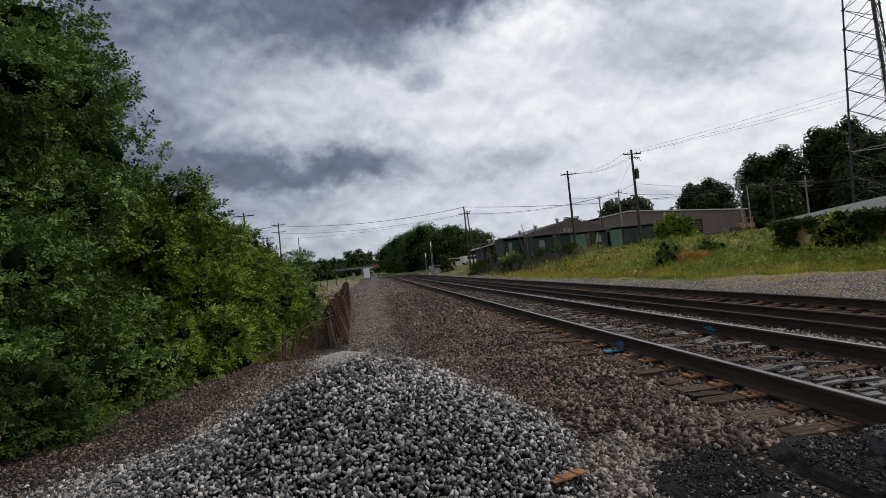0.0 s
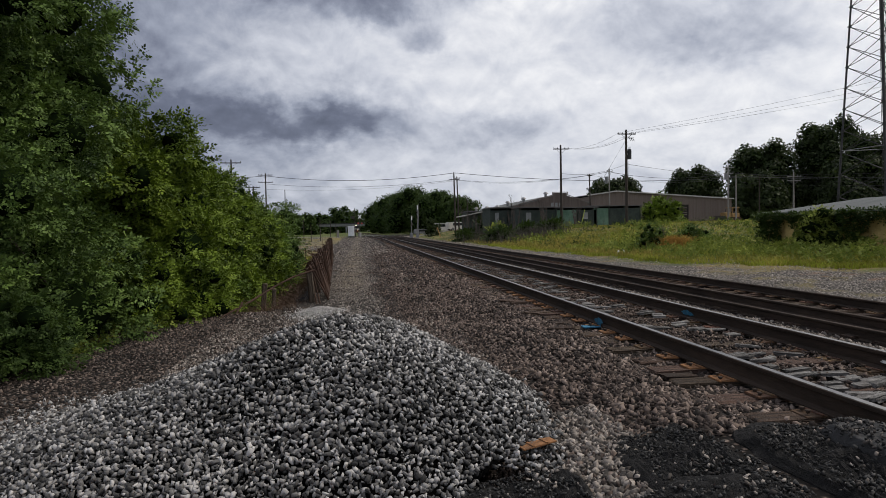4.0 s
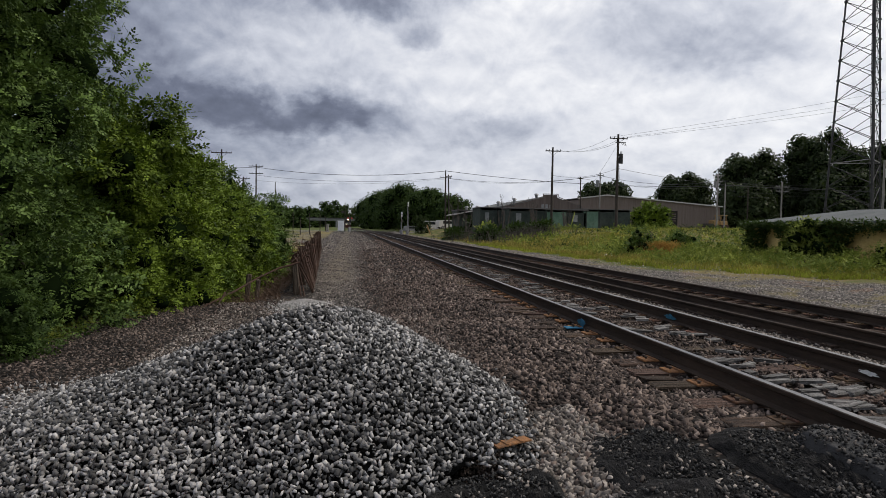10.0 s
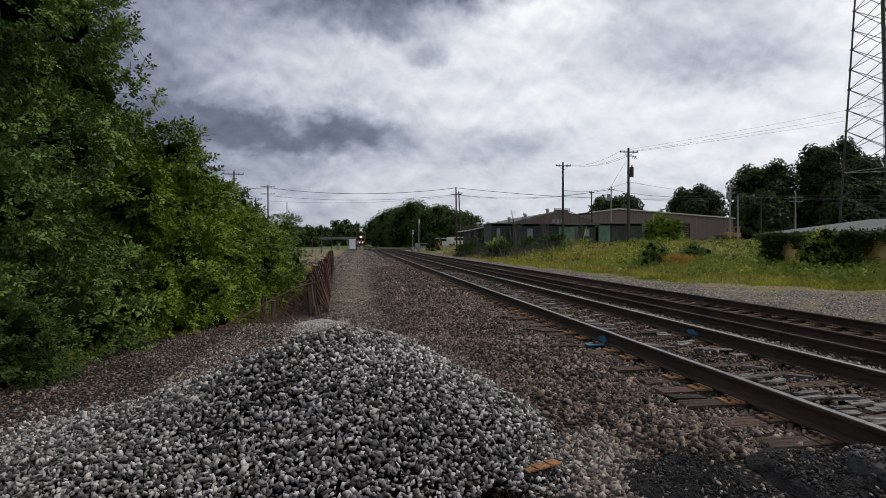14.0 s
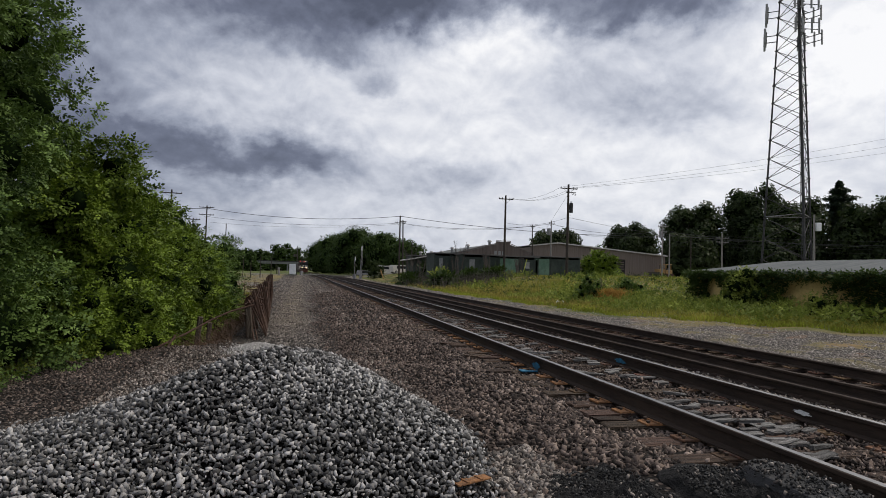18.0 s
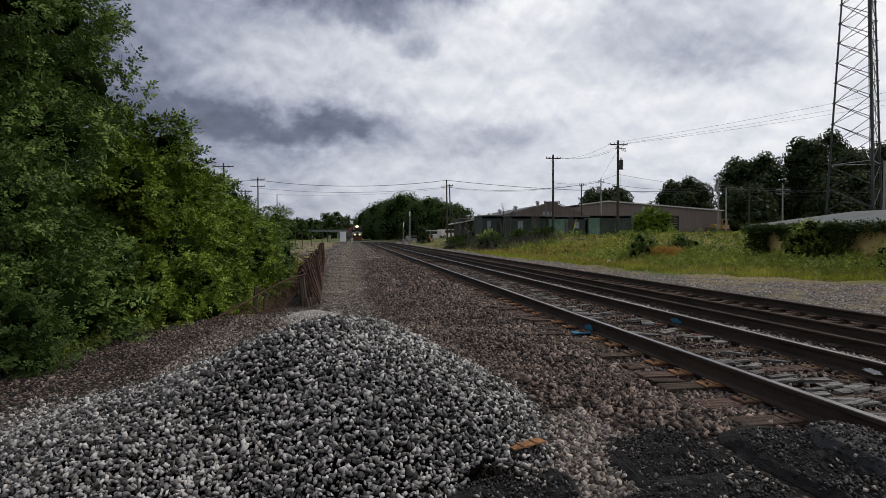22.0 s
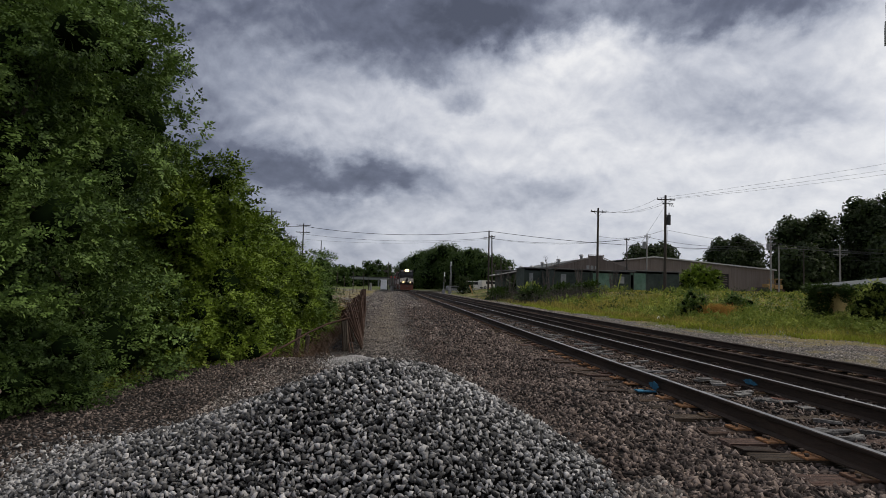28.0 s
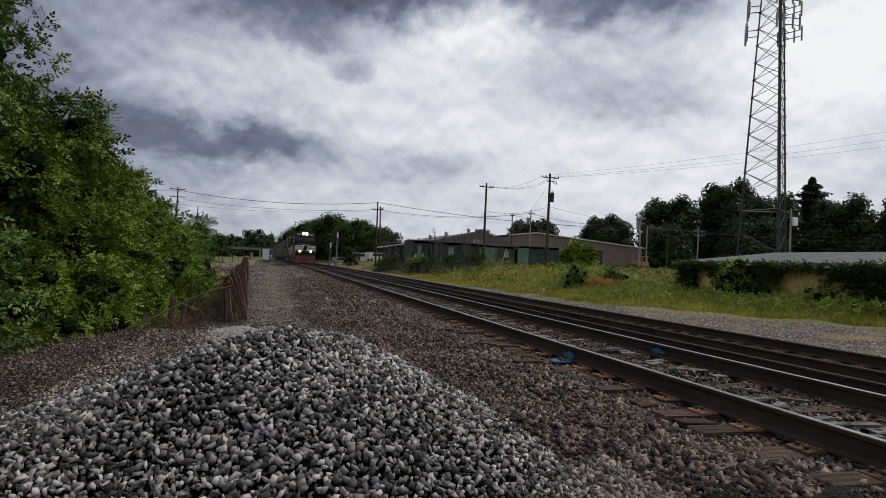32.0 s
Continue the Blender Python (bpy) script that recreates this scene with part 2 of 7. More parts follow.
def ground_material():
    """Ballast, gravel road, gravel apron and rough grass, side by side along the line."""
    m = bpy.data.materials.new("trackside_ground")
    m.use_nodes = True
    k = Nodes(m.node_tree)
    v = k.node("ShaderNodeTexCoord").outputs["Object"]
    sep = k.node("ShaderNodeSeparateXYZ", Vector=v)
    x, y, z = sep.outputs
    wob = k.mul(k.sub(k.noise(v, 0.35, 5.0, 0.65), 0.5), 3.0)
    wob2 = k.mul(k.sub(k.noise(v, 1.3, 4.0, 0.6), 0.5), 1.2)
    xx = k.add(x, wob2)
    vor = k.t.nodes.new("ShaderNodeTexVoronoi")
    k.put(vor.inputs["Vector"], v)
    vor.inputs["Scale"].default_value = 19.0
    cell = k.node("ShaderNodeSeparateColor", Color=vor.outputs["Color"]).outputs[0]
    # gaps between pebbles are darkened in the colour, as shade between them
    gap = k.step(vor.outputs["Distance"], 0.62, 0.2)
    grain = k.noise(v, 45.0, 4.0, 0.6)
    tone = k.mul(k.add(k.mul(cell, 0.8), k.mul(grain, 0.4)), k.add(k.mul(gap, 0.85), 0.15))
    brown = k.ramp(tone, [(0.12, (0.004, 0.003, 0.0025)), (0.42, (0.046, 0.035, 0.029)), (0.9, (0.20, 0.16, 0.136))])
    grey = k.ramp(tone, [(0.12, (0.008, 0.007, 0.006)), (0.42, (0.095, 0.085, 0.076)), (0.9, (0.35, 0.32, 0.29))])
    pale = k.ramp(tone, [(0.1, (0.03, 0.027, 0.024)), (0.45, (0.20, 0.178, 0.158)), (0.9, (0.46, 0.415, 0.37))])
    tan = k.mix(k.noise(v, 9.0, 5.0, 0.7), (0.15, 0.115, 0.075), (0.31, 0.255, 0.175))
    green = k.mix(k.noise(v, 2.2, 6.0, 0.7), (0.035, 0.05, 0.012), (0.12, 0.14, 0.028))
    dry = k.mix(k.noise(v, 3.0, 5.0, 0.7), (0.13, 0.11, 0.04), (0.24, 0.19, 0.08))
    soil = k.mix(k.noise(v, 5.0, 5.0, 0.7), (0.05, 0.032, 0.022), (0.12, 0.075, 0.05))
    lane = k.noise(v, 0.7, 5.0, 0.65)
    col = k.mix(k.step(k.add(k.add(x, wob2), k.mul(k.sub(lane, 0.5), 2.4)), -0.2, 2.0), grey, brown)
    left = k.mul(k.step(k.add(x, wob), -0.9, -2.2), k.step(y, 34.0, 20.0))
    col = k.mix(k.mul(left, 0.75), col, brown)
    strip = k.mul(k.step(k.math("ABSOLUTE", k.add(k.add(x, 0.35), k.mul(wob2, 0.6))), 0.9, 0.15), k.step(y, 13.0, 22.0))
    col = k.mix(k.mul(strip, k.mul(lane, 0.9)), col, tan)
    rut = k.mul(k.step(k.math("ABSOLUTE", k.sub(k.add(x, k.mul(wob2, 0.5)), k.add(k.mul(y, 0.012), 0.6))), 0.55, 0.1), k.step(y, 9.0, 14.0))
    col = k.mix(k.mul(rut, 0.75), col, brown)
    col = k.mix(k.step(xx, 9.9, 10.8), col, pale)
    edge = k.mul(k.step(y, 25.0, 13.0), 5.0)
    grassy = k.step(k.sub(k.add(x, k.mul(wob, 0.6)), edge), 12.2, 13.2)
    patch = k.mul(k.step(k.noise(v, 0.5, 5.0, 0.65), 0.5, 0.62), k.mul(k.step(x, 11.0, 12.0), 0.8))
    col = k.mix(patch, col, dry)
    red = k.mul(k.step(k.noise(v, 0.8, 3.0, 0.6), 0.56, 0.66), k.mul(k.step(x, 12.0, 13.5), 0.3))
    col = k.mix(red, col, (0.30, 0.16, 0.09))
    turf = k.mix(k.step(k.noise(v, 0.22, 5.0, 0.6), 0.46, 0.6), green, dry)
    col = k.mix(grassy, col, turf)
    bank = k.mul(k.step(xx, -1.5, -2.1), k.mul(k.step(y, 13.0, 15.5), k.step(y, 66.0, 48.0)))
    col = k.mix(bank, col, soil)
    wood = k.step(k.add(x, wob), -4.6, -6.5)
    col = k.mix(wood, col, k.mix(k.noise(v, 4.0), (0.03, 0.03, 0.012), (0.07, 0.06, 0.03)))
    far = k.math("MAXIMUM", k.step(y, 175.0, 200.0), k.step(x, -9.0, -16.0))
    verge = k.mul(k.step(xx, -3.2, -4.2), k.step(y, 38.0, 52.0))
    col = k.mix(verge, col, k.mix(k.step(k.noise(v, 0.25, 4.0, 0.6), 0.42, 0.6), dry, pale))
    col = k.mix(far, col, green)
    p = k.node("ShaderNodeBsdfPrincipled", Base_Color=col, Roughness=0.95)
    p.inputs["Specular IOR Level"].default_value = 0.2
    bn = k.node("ShaderNodeBump", Height=tone, Strength=1.0)
    bn.inputs["Distance"].default_value = 0.03
    k.put(p.inputs["Normal"], bn.outputs[0])
    k.node("ShaderNodeOutputMaterial", Surface=p.outputs[0])
    return m


GROUND = ground_material()
PILE_STONE = stone_material("crushed_granite", [(0.0, (0.010, 0.010, 0.010)), (0.3, (0.08, 0.078, 0.076)), (0.55, (0.225, 0.218, 0.213)), (0.75, (0.43, 0.418, 0.408)), (0.97, (0.75, 0.73, 0.71))])
OLD_STONE = stone_material("weathered_ballast", [(0.0, (0.005, 0.004, 0.003)), (0.32, (0.043, 0.031, 0.026)), (0.68, (0.165, 0.125, 0.105)), (0.95, (0.40, 0.325, 0.28))])
# browns like OLD_STONE but darker, for the left gravel
LEFT_STONE = stone_material("darker_brown_gravel", [(0.0, (0.004, 0.003, 0.002)), (0.32, (0.034, 0.025, 0.02)), (0.68, (0.135, 0.103, 0.086)), (0.95, (0.33, 0.27, 0.235))])
GREY_STONE = stone_material("grey_gravel", [(0.0, (0.012, 0.010, 0.009)), (0.32, (0.09, 0.078, 0.069)), (0.68, (0.27, 0.236, 0.208)), (0.95, (0.52, 0.465, 0.42))])
PALE_STONE = stone_material("pale_gravel", [(0.0, (0.035, 0.033, 0.032)), (0.4, (0.21, 0.188, 0.172)), (0.75, (0.38, 0.345, 0.315)), (1.0, (0.60, 0.55, 0.50))])
WHITE_STONE = stone_material("white_stone_dust", [(0.0, (0.18, 0.175, 0.17)), (0.5, (0.34, 0.33, 0.32)), (1.0, (0.55, 0.54, 0.52))])
GRIT = stone_material("asphalt_crumbs", [(0.0, (0.008, 0.008, 0.008)), (0.5, (0.03, 0.03, 0.03)), (1.0, (0.13, 0.125, 0.12))])
ASPHALT = material("black_asphalt", (0.006, 0.006, 0.006), (0.026, 0.025, 0.025), 14, 0.9, 1.0, fine=9, gloss=0.15)
ASPHALT_SMOOTH = material("worn_asphalt", (0.038, 0.038, 0.039), (0.068, 0.068, 0.07), 6, 0.85, 0.4, fine=14, gloss=0.15)
# near-black, so that gaps between the heap stones look shaded
HEAP_CORE = material("heap_gap_shade", (0.004, 0.004, 0.004), (0.012, 0.012, 0.012), 20, 1.0, 0.6, gloss=0.0)
ROAD = material("grey_road", (0.10, 0.10, 0.10), (0.17, 0.17, 0.165), 2, 0.9, 0.2)
RAIL_SIDE = material("rusty_rail_steel", (0.018, 0.013, 0.010), (0.05, 0.034, 0.025), 7, 0.85, 0.3, metal=0.0, gloss=0.25, stretch=(1, 0.2, 1))
RAIL_TOP = material("polished_rail_head", (0.20, 0.195, 0.19), (0.36, 0.35, 0.34), 3, 0.45, 0.0, metal=1.0, stretch=(1, 0.3, 1))
TIE = material("weathered_tie_timber", (0.018, 0.012, 0.009), (0.105, 0.07, 0.05), 9, 0.9, 0.9, vary=0.45, stretch=(0.25, 3, 3))
SPLINTER = material("grey_splintered_timber", (0.06, 0.057, 0.054), (0.25, 0.24, 0.23), 10, 0.9, 0.8, vary=0.4, stretch=(0.3, 3, 3))
PLATE = material("rusty_tie_plate", (0.05, 0.03, 0.021), (0.15, 0.08, 0.042), 9, 0.8, 0.3, vary=0.5)
PLATE_ORANGE = material("orange_rusted_plate", (0.12, 0.064, 0.034), (0.30, 0.14, 0.055), 9, 0.85, 0.3)
SPIKE = material("dark_spike_iron", (0.03, 0.022, 0.018), (0.08, 0.055, 0.04), 30, 0.7, 0.3, metal=0.3)
BLUE = material("blue_marking_paint", (0.012, 0.06, 0.11), (0.03, 0.17, 0.29), 14, 0.7, 0.2)
WHITE_MARK = material("white_mark_colour", (0.45, 0.47, 0.47), (0.8, 0.8, 0.8), 30, 0.6, 0.1)
OLD_WOOD = material("weathered_fence_timber", (0.06, 0.045, 0.035), (0.17, 0.13, 0.10), 7, 0.95, 0.8, vary=0.25, stretch=(4, 4, 0.4))
RUST = material("rusted_iron", (0.028, 0.017, 0.013), (0.085, 0.047, 0.031), 12, 0.9, 0.5)
RUST_WIRE = material("rusted_wire_mesh", (0.05, 0.03, 0.023), (0.11, 0.065, 0.045), 12, 0.9, 0.2)
POLE_WOOD = material("utility_pole_timber", (0.025, 0.02, 0.017), (0.075, 0.062, 0.052), 5, 0.95, 0.4, stretch=(4, 4, 0.3))
POLE_GREY = material("weathered_grey_pole", (0.16, 0.15, 0.14), (0.30, 0.285, 0.27), 5, 0.95, 0.4, stretch=(4, 4, 0.3))
INSULATOR = material("glazed_insulator", (0.10, 0.10, 0.11), (0.2, 0.2, 0.21), 20, 0.3, 0.0)
WIRE = material("weathered_cable", (0.05, 0.05, 0.052), (0.09, 0.09, 0.092), 3, 0.7, 0.0)
STEEL_GREY = material("galvanised_steel", (0.16, 0.16, 0.165), (0.30, 0.30, 0.305), 6, 0.6, 0.1, metal=0.5)
STEEL_DARK = material("dark_lattice_steel", (0.03, 0.03, 0.032), (0.065, 0.065, 0.068), 4, 0.75, 0.1, metal=0.2)
ANTENNA = material("antenna_panel_plastic", (0.20, 0.20, 0.20), (0.34, 0.34, 0.34), 3, 0.6, 0.0)
TAUPE = material("taupe_metal_siding", (0.15, 0.119, 0.102), (0.20, 0.162, 0.142), 0.6, 0.75, 0.1, stretch=(6, 6, 0.3))
TAUPE_DARK = material("dark_taupe_gable", (0.095, 0.074, 0.065), (0.14, 0.113, 0.099), 0.6, 0.8, 0.1, stretch=(6, 6, 0.3))
TRIM = material("pale_roof_trim", (0.40, 0.38, 0.35), (0.55, 0.53, 0.50), 3, 0.7, 0.05)
ROOF_GREY = material("grey_metal_roof", (0.10, 0.108, 0.108), (0.16, 0.168, 0.168), 0.8, 0.95, 0.1, stretch=(0.4, 3, 1), gloss=0.1)
ROOF_DARK = material("dark_roof", (0.07, 0.068, 0.066), (0.12, 0.115, 0.11), 1, 0.8, 0.1)
DARK_DOOR = material("dark_roller_door", (0.02, 0.017, 0.017), (0.04, 0.034, 0.033), 2, 0.9, 0.1)
GREEN_BOX = material("faded_green_panel", (0.075, 0.14, 0.10), (0.14, 0.225, 0.165), 1.2, 0.8, 0.2)
GREEN_DARK = material("dark_green_sheeting", (0.025, 0.035, 0.03), (0.055, 0.068, 0.058), 1.2, 0.85, 0.2)
PALE_PANEL = material("pale_sheet", (0.16, 0.17, 0.17), (0.28, 0.28, 0.28), 3, 0.8, 0.1)
GLASS_DARK = material("dark_window_glass", (0.012, 0.014, 0.016), (0.03, 0.033, 0.036), 2, 0.12, 0.0)
YELLOW = material("faded_machine_yellow", (0.19, 0.12, 0.05), (0.34, 0.21, 0.08), 3, 0.7, 0.2)
IRON_DARK = material("dark_machine_iron", (0.03, 0.027, 0.025), (0.08, 0.07, 0.06), 6, 0.8, 0.3)
IVY_WALL = material("ochre_render", (0.46, 0.33, 0.12), (0.64, 0.48, 0.21), 1.5, 0.9, 0.3)
WHITE = material("white_painted_metal", (0.62, 0.64, 0.66), (0.78, 0.79, 0.8), 2, 0.6, 0.05)
CONCRETE = material("bridge_concrete", (0.16, 0.165, 0.16), (0.24, 0.245, 0.24), 0.4, 0.9, 0.2)
CONCRETE_DARK = material("dark_bridge_girder", (0.035, 0.036, 0.036), (0.06, 0.06, 0.06), 0.4, 0.9, 0.2)
LOCO_BLACK = material("black_engine_paint", (0.008, 0.008, 0.009), (0.02, 0.019, 0.02), 2, 0.6, 0.05, gloss=0.12)
LOCO_WHITE = material("white_engine_stripe", (0.42, 0.40, 0.38), (0.62, 0.60, 0.57), 4, 0.5, 0.0)
LOCO_RED = material("oxide_red_underframe", (0.05, 0.015, 0.009), (0.11, 0.032, 0.018), 3, 0.7, 0.1)
LOCO_BROWN = material("reddish_brown_engine_paint", (0.03, 0.011, 0.009), (0.065, 0.024, 0.018), 2, 0.7, 0.1)
CAR_GREY = material("grey_freight_car_paint", (0.09, 0.088, 0.085), (0.17, 0.165, 0.16), 1.5, 0.7, 0.1)
LAMP_WARM = material("lit_headlight", (1.0, 0.66, 0.32), (1.0, 0.72, 0.4), 3, 0.4, 0.0, emit=7)
LAMP_DITCH = material("lit_ditch_light", (1.0, 0.6, 0.24), (1.0, 0.66, 0.3), 3, 0.4, 0.0, emit=3.5)
LAMP_RED = material("dim_red_signal_lens", (0.45, 0.02, 0.015), (0.6, 0.03, 0.02), 3, 0.4, 0.0, emit=0.2)
ORANGE = material("orange_barrier_plastic", (0.72, 0.05, 0.003), (0.82, 0.068, 0.004), 2.5, 0.6, 0.04, gloss=0.12)
BARK = material("tree_bark", (0.04, 0.032, 0.026), (0.11, 0.09, 0.075), 6, 0.95, 0.9, stretch=(3, 3, 0.5))
LEAF_NEAR = leaf_material("bright_compound_leaves", (0.011, 0.026, 0.005), (0.19, 0.27, 0.028), 0.12, 0.14)
LEAF_DEEP = leaf_material("deep_green_leaves", (0.010, 0.024, 0.007), (0.14, 0.22, 0.042), 0.12, 0.14)
LEAF_SOFT = leaf_material("soft_green_leaves", (0.010, 0.025, 0.008), (0.15, 0.23, 0.055), 0.12, 0.14)
# near-black green: the shade inside the crowns is put into this colour
LEAF_INNER = leaf_material("crown_shade_colour", (0.003, 0.006, 0.002), (0.010, 0.018, 0.006), 0.0, 0.0)
LEAF_FAR = leaf_material("dark_oak_foliage", (0.006, 0.011, 0.005), (0.042, 0.06, 0.021), 0.15, 0.12)
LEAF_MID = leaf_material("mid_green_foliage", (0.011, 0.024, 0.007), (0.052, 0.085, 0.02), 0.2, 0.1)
LEAF_CONIFER = leaf_material("conifer_needles", (0.008, 0.016, 0.010), (0.02, 0.034, 0.017), 0.1)
LEAF_WEED = leaf_material("weed_leaves", (0.075, 0.105, 0.022), (0.33, 0.37, 0.08), 0.25, 0.05, patch=(0.07, 0.10, 0.022))
GRASS = leaf_material("rough_grass", (0.12, 0.118, 0.026), (0.46, 0.405, 0.095), 0.25, 0.0, patch=(0.13, 0.145, 0.03))
GRASS_DRY = leaf_material("dry_orange_grass", (0.26, 0.13, 0.04), (0.50, 0.29, 0.09), 0.25, 0.0)
GRASS_STRAW = leaf_material("straw_coloured_grass", (0.17, 0.135, 0.04), (0.40, 0.32, 0.10), 0.25, 0.0)
GRASS_FRINGE = leaf_material("fresh_edge_grass", (0.13, 0.16, 0.022), (0.36, 0.39, 0.06), 0.3, 0.0)
STALK = material("dead_brown_stalks", (0.075, 0.045, 0.028), (0.2, 0.13, 0.085), 6, 0.95, 0.2)
TWIG = material("bare_twigs", (0.05, 0.042, 0.037), (0.11, 0.095, 0.085), 6, 0.95, 0.2)

# ---- mesh tools ----


class Mesh:
    """Gathers corners and faces, then becomes one mesh object."""

    def __init__(self):
        self.v, self.f = [], []

    def quad(self, *pts):
        n = len(self.v)
        self.v += [tuple(p) for p in pts]
        self.f.append(tuple(range(n, n + len(pts))))
        return self

    def box(self, x0, y0, z0, x1, y1, z1, bevel=0.0, m=None):
        """A block; with a bevel its upright edges and its top are chamfered."""
        n = len(self.v)
        b = min(bevel, (x1 - x0) / 2.1, (y1 - y0) / 2.1, (z1 - z0) / 2.1)
        if b <= 0:
            pts = [(x0, y0, z0), (x1, y0, z0), (x1, y1, z0), (x0, y1, z0), (x0, y0, z1), (x1, y0, z1), (x1, y1, z1), (x0, y1, z1)]
            fs = [(3, 2, 1, 0), (4, 5, 6, 7), (0, 1, 5, 4), (1, 2, 6, 5), (2, 3, 7, 6), (3, 0, 4, 7)]
        else:
            def ring(d, z):
                return [(x0 + d + b, y0 + d, z), (x1 - d - b, y0 + d, z), (x1 - d, y0 + d + b, z), (x1 - d, y1 - d - b, z),
                        (x1 - d - b, y1 - d, z), (x0 + d + b, y1 - d, z), (x0 + d, y1 - d - b, z), (x0 + d, y0 + d + b, z)]
            pts = ring(0, z0) + ring(0, z1 - b) + ring(b * 0.6, z1)
            fs = [tuple(range(7, -1, -1)), tuple(range(16, 24))]
            for r in (0, 8):
                fs += [(r + i, r + (i + 1) % 8, r + 8 + (i + 1) % 8, r + 8 + i) for i in range(8)]
        if m is not None:
            pts = [tuple(m @ Vector(p)) for p in pts]
        self.v += pts
        self.f += [tuple(n + i for i in f) for f in fs]
        return self

    def rod(self, p0, p1, r0, r1=None, seg=8, cap=True):
        r1 = r0 if r1 is None else r1
        p0, p1 = Vector(p0), Vector(p1)
        d = (p1 - p0).normalized()
        a = d.orthogonal().normalized()
        b = d.cross(a)
        n = len(self.v)
        for p, r in ((p0, r0), (p1, r1)):
            for i in range(seg):
                t = 2 * math.pi * i / seg
                self.v.append(tuple(p + (a * math.cos(t) + b * math.sin(t)) * r))
        self.f += [(n + i, n + (i + 1) % seg, n + seg + (i + 1) % seg, n + seg + i) for i in range(seg)]
        if cap:
            self.f += [tuple(range(n + seg - 1, n - 1, -1)), tuple(range(n + seg, n + 2 * seg))]
        return self

    def tube(self, pts, radii, seg=7):
        """One closed sweep through the points."""
        P = [Vector(p) for p in pts]
        n, k = len(self.v), len(P)
        d = (P[-1] - P[0]).normalized()
        a = d.orthogonal().normalized()
        for i, (p, r) in enumerate(zip(P, radii)):
            d = (P[min(i + 1, k - 1)] - P[max(i - 1, 0)]).normalized()
            a = (a - d * a.dot(d)).normalized()
            b = d.cross(a)
            self.v += [tuple(p + (a * math.cos(2 * math.pi * j / seg) + b * math.sin(2 * math.pi * j / seg)) * r) for j in range(seg)]
        for i in range(k - 1):
            o = n + i * seg
            self.f += [(o + j, o + (j + 1) % seg, o + seg + (j + 1) % seg, o + seg + j) for j in range(seg)]
        self.f += [tuple(range(n + seg - 1, n - 1, -1)), tuple(range(n + (k - 1) * seg, n + k * seg))]
        return self

    def prism(self, poly, axis, lo, hi):
        """A polygon of (a, b) pushed along axis 'x' (a=y, b=z) or 'y' (a=x, b=z) or 'z' (a=x, b=y)."""
        n, k = len(self.v), len(poly)
        for w in (lo, hi):
            for a, b in poly:
                self.v.append({"x": (w, a, b), "y": (a, w, b), "z": (a, b, w)}[axis])
        self.f += [tuple(range(n, n + k)), tuple(range(n + 2 * k - 1, n + k - 1, -1))]
        self.f += [(n + i, n + k + i, n + k + (i + 1) % k, n + (i + 1) % k) for i in range(k)]
        return self

    def data(self, name, mat, smooth=False):
        me = bpy.data.meshes.new(name)
        me.from_pydata(self.v, [], self.f)
        bm = bmesh.new()
        bm.from_mesh(me)
        bmesh.ops.recalc_face_normals(bm, faces=bm.faces)
        bm.to_mesh(me)
        bm.free()
        me.materials.append(mat)
        if smooth:
            me.polygons.foreach_set("use_smooth", [True] * len(me.polygons))
        return me


def part(name, mesh, mat, parent, label="", smooth=False):
    ob = new(name, mesh.data(name, mat, smooth) if isinstance(mesh, Mesh) else mesh)
    ob.parent = parent
    if label:
        tagged(ob, label)
    return ob


def thing(name, label, category, group="", m=None, kind="", mesh=None, mat=None):
    ob = new(name, mesh.data(name, mat) if mesh is not None else None)
    if m is not None:
        ob.matrix_basis = m
    return tagged(ob, label, category, group, kind)


def raw_mesh(name, verts, faces, mat):
    """A mesh from arrays of corners and of three- or four-cornered faces, for stones and leaves."""
    me = bpy.data.meshes.new(name)
    nf, k = faces.shape
    me.vertices.add(len(verts))
    me.vertices.foreach_set("co", np.ascontiguousarray(verts, dtype=np.float32).ravel())
    me.loops.add(nf * k)
    me.loops.foreach_set("vertex_index", np.ascontiguousarray(faces, dtype=np.int32).ravel())
    me.polygons.add(nf)
    me.polygons.foreach_set("loop_start", np.arange(0, nf * k, k, dtype=np.int32))
    me.update(calc_edges=True)
    me.materials.append(mat)
    return me


def smooth01(v, lo, hi):
    t = np.clip((np.asarray(v, float) - lo) / (hi - lo), 0, 1)
    return t * t * (3 - 2 * t)


# ---- the lie of the land ----
MAIN_X, SIDING_X, SIDING_DROP = 4.2, 7.98, 0.13


def bend(y):
    """How far the line swings to the left beyond the level crossing."""
    y = np.asarray(y, float)
    swing = -0.0205 * 20.0 * np.log1p(np.exp(np.clip((y - 100.0) / 20.0, -50, 50)))
    return swing + 0.28 * np.exp(-((y - 92) / 17) ** 2) - 0.22 * np.exp(-((y - 170) / 24) ** 2)


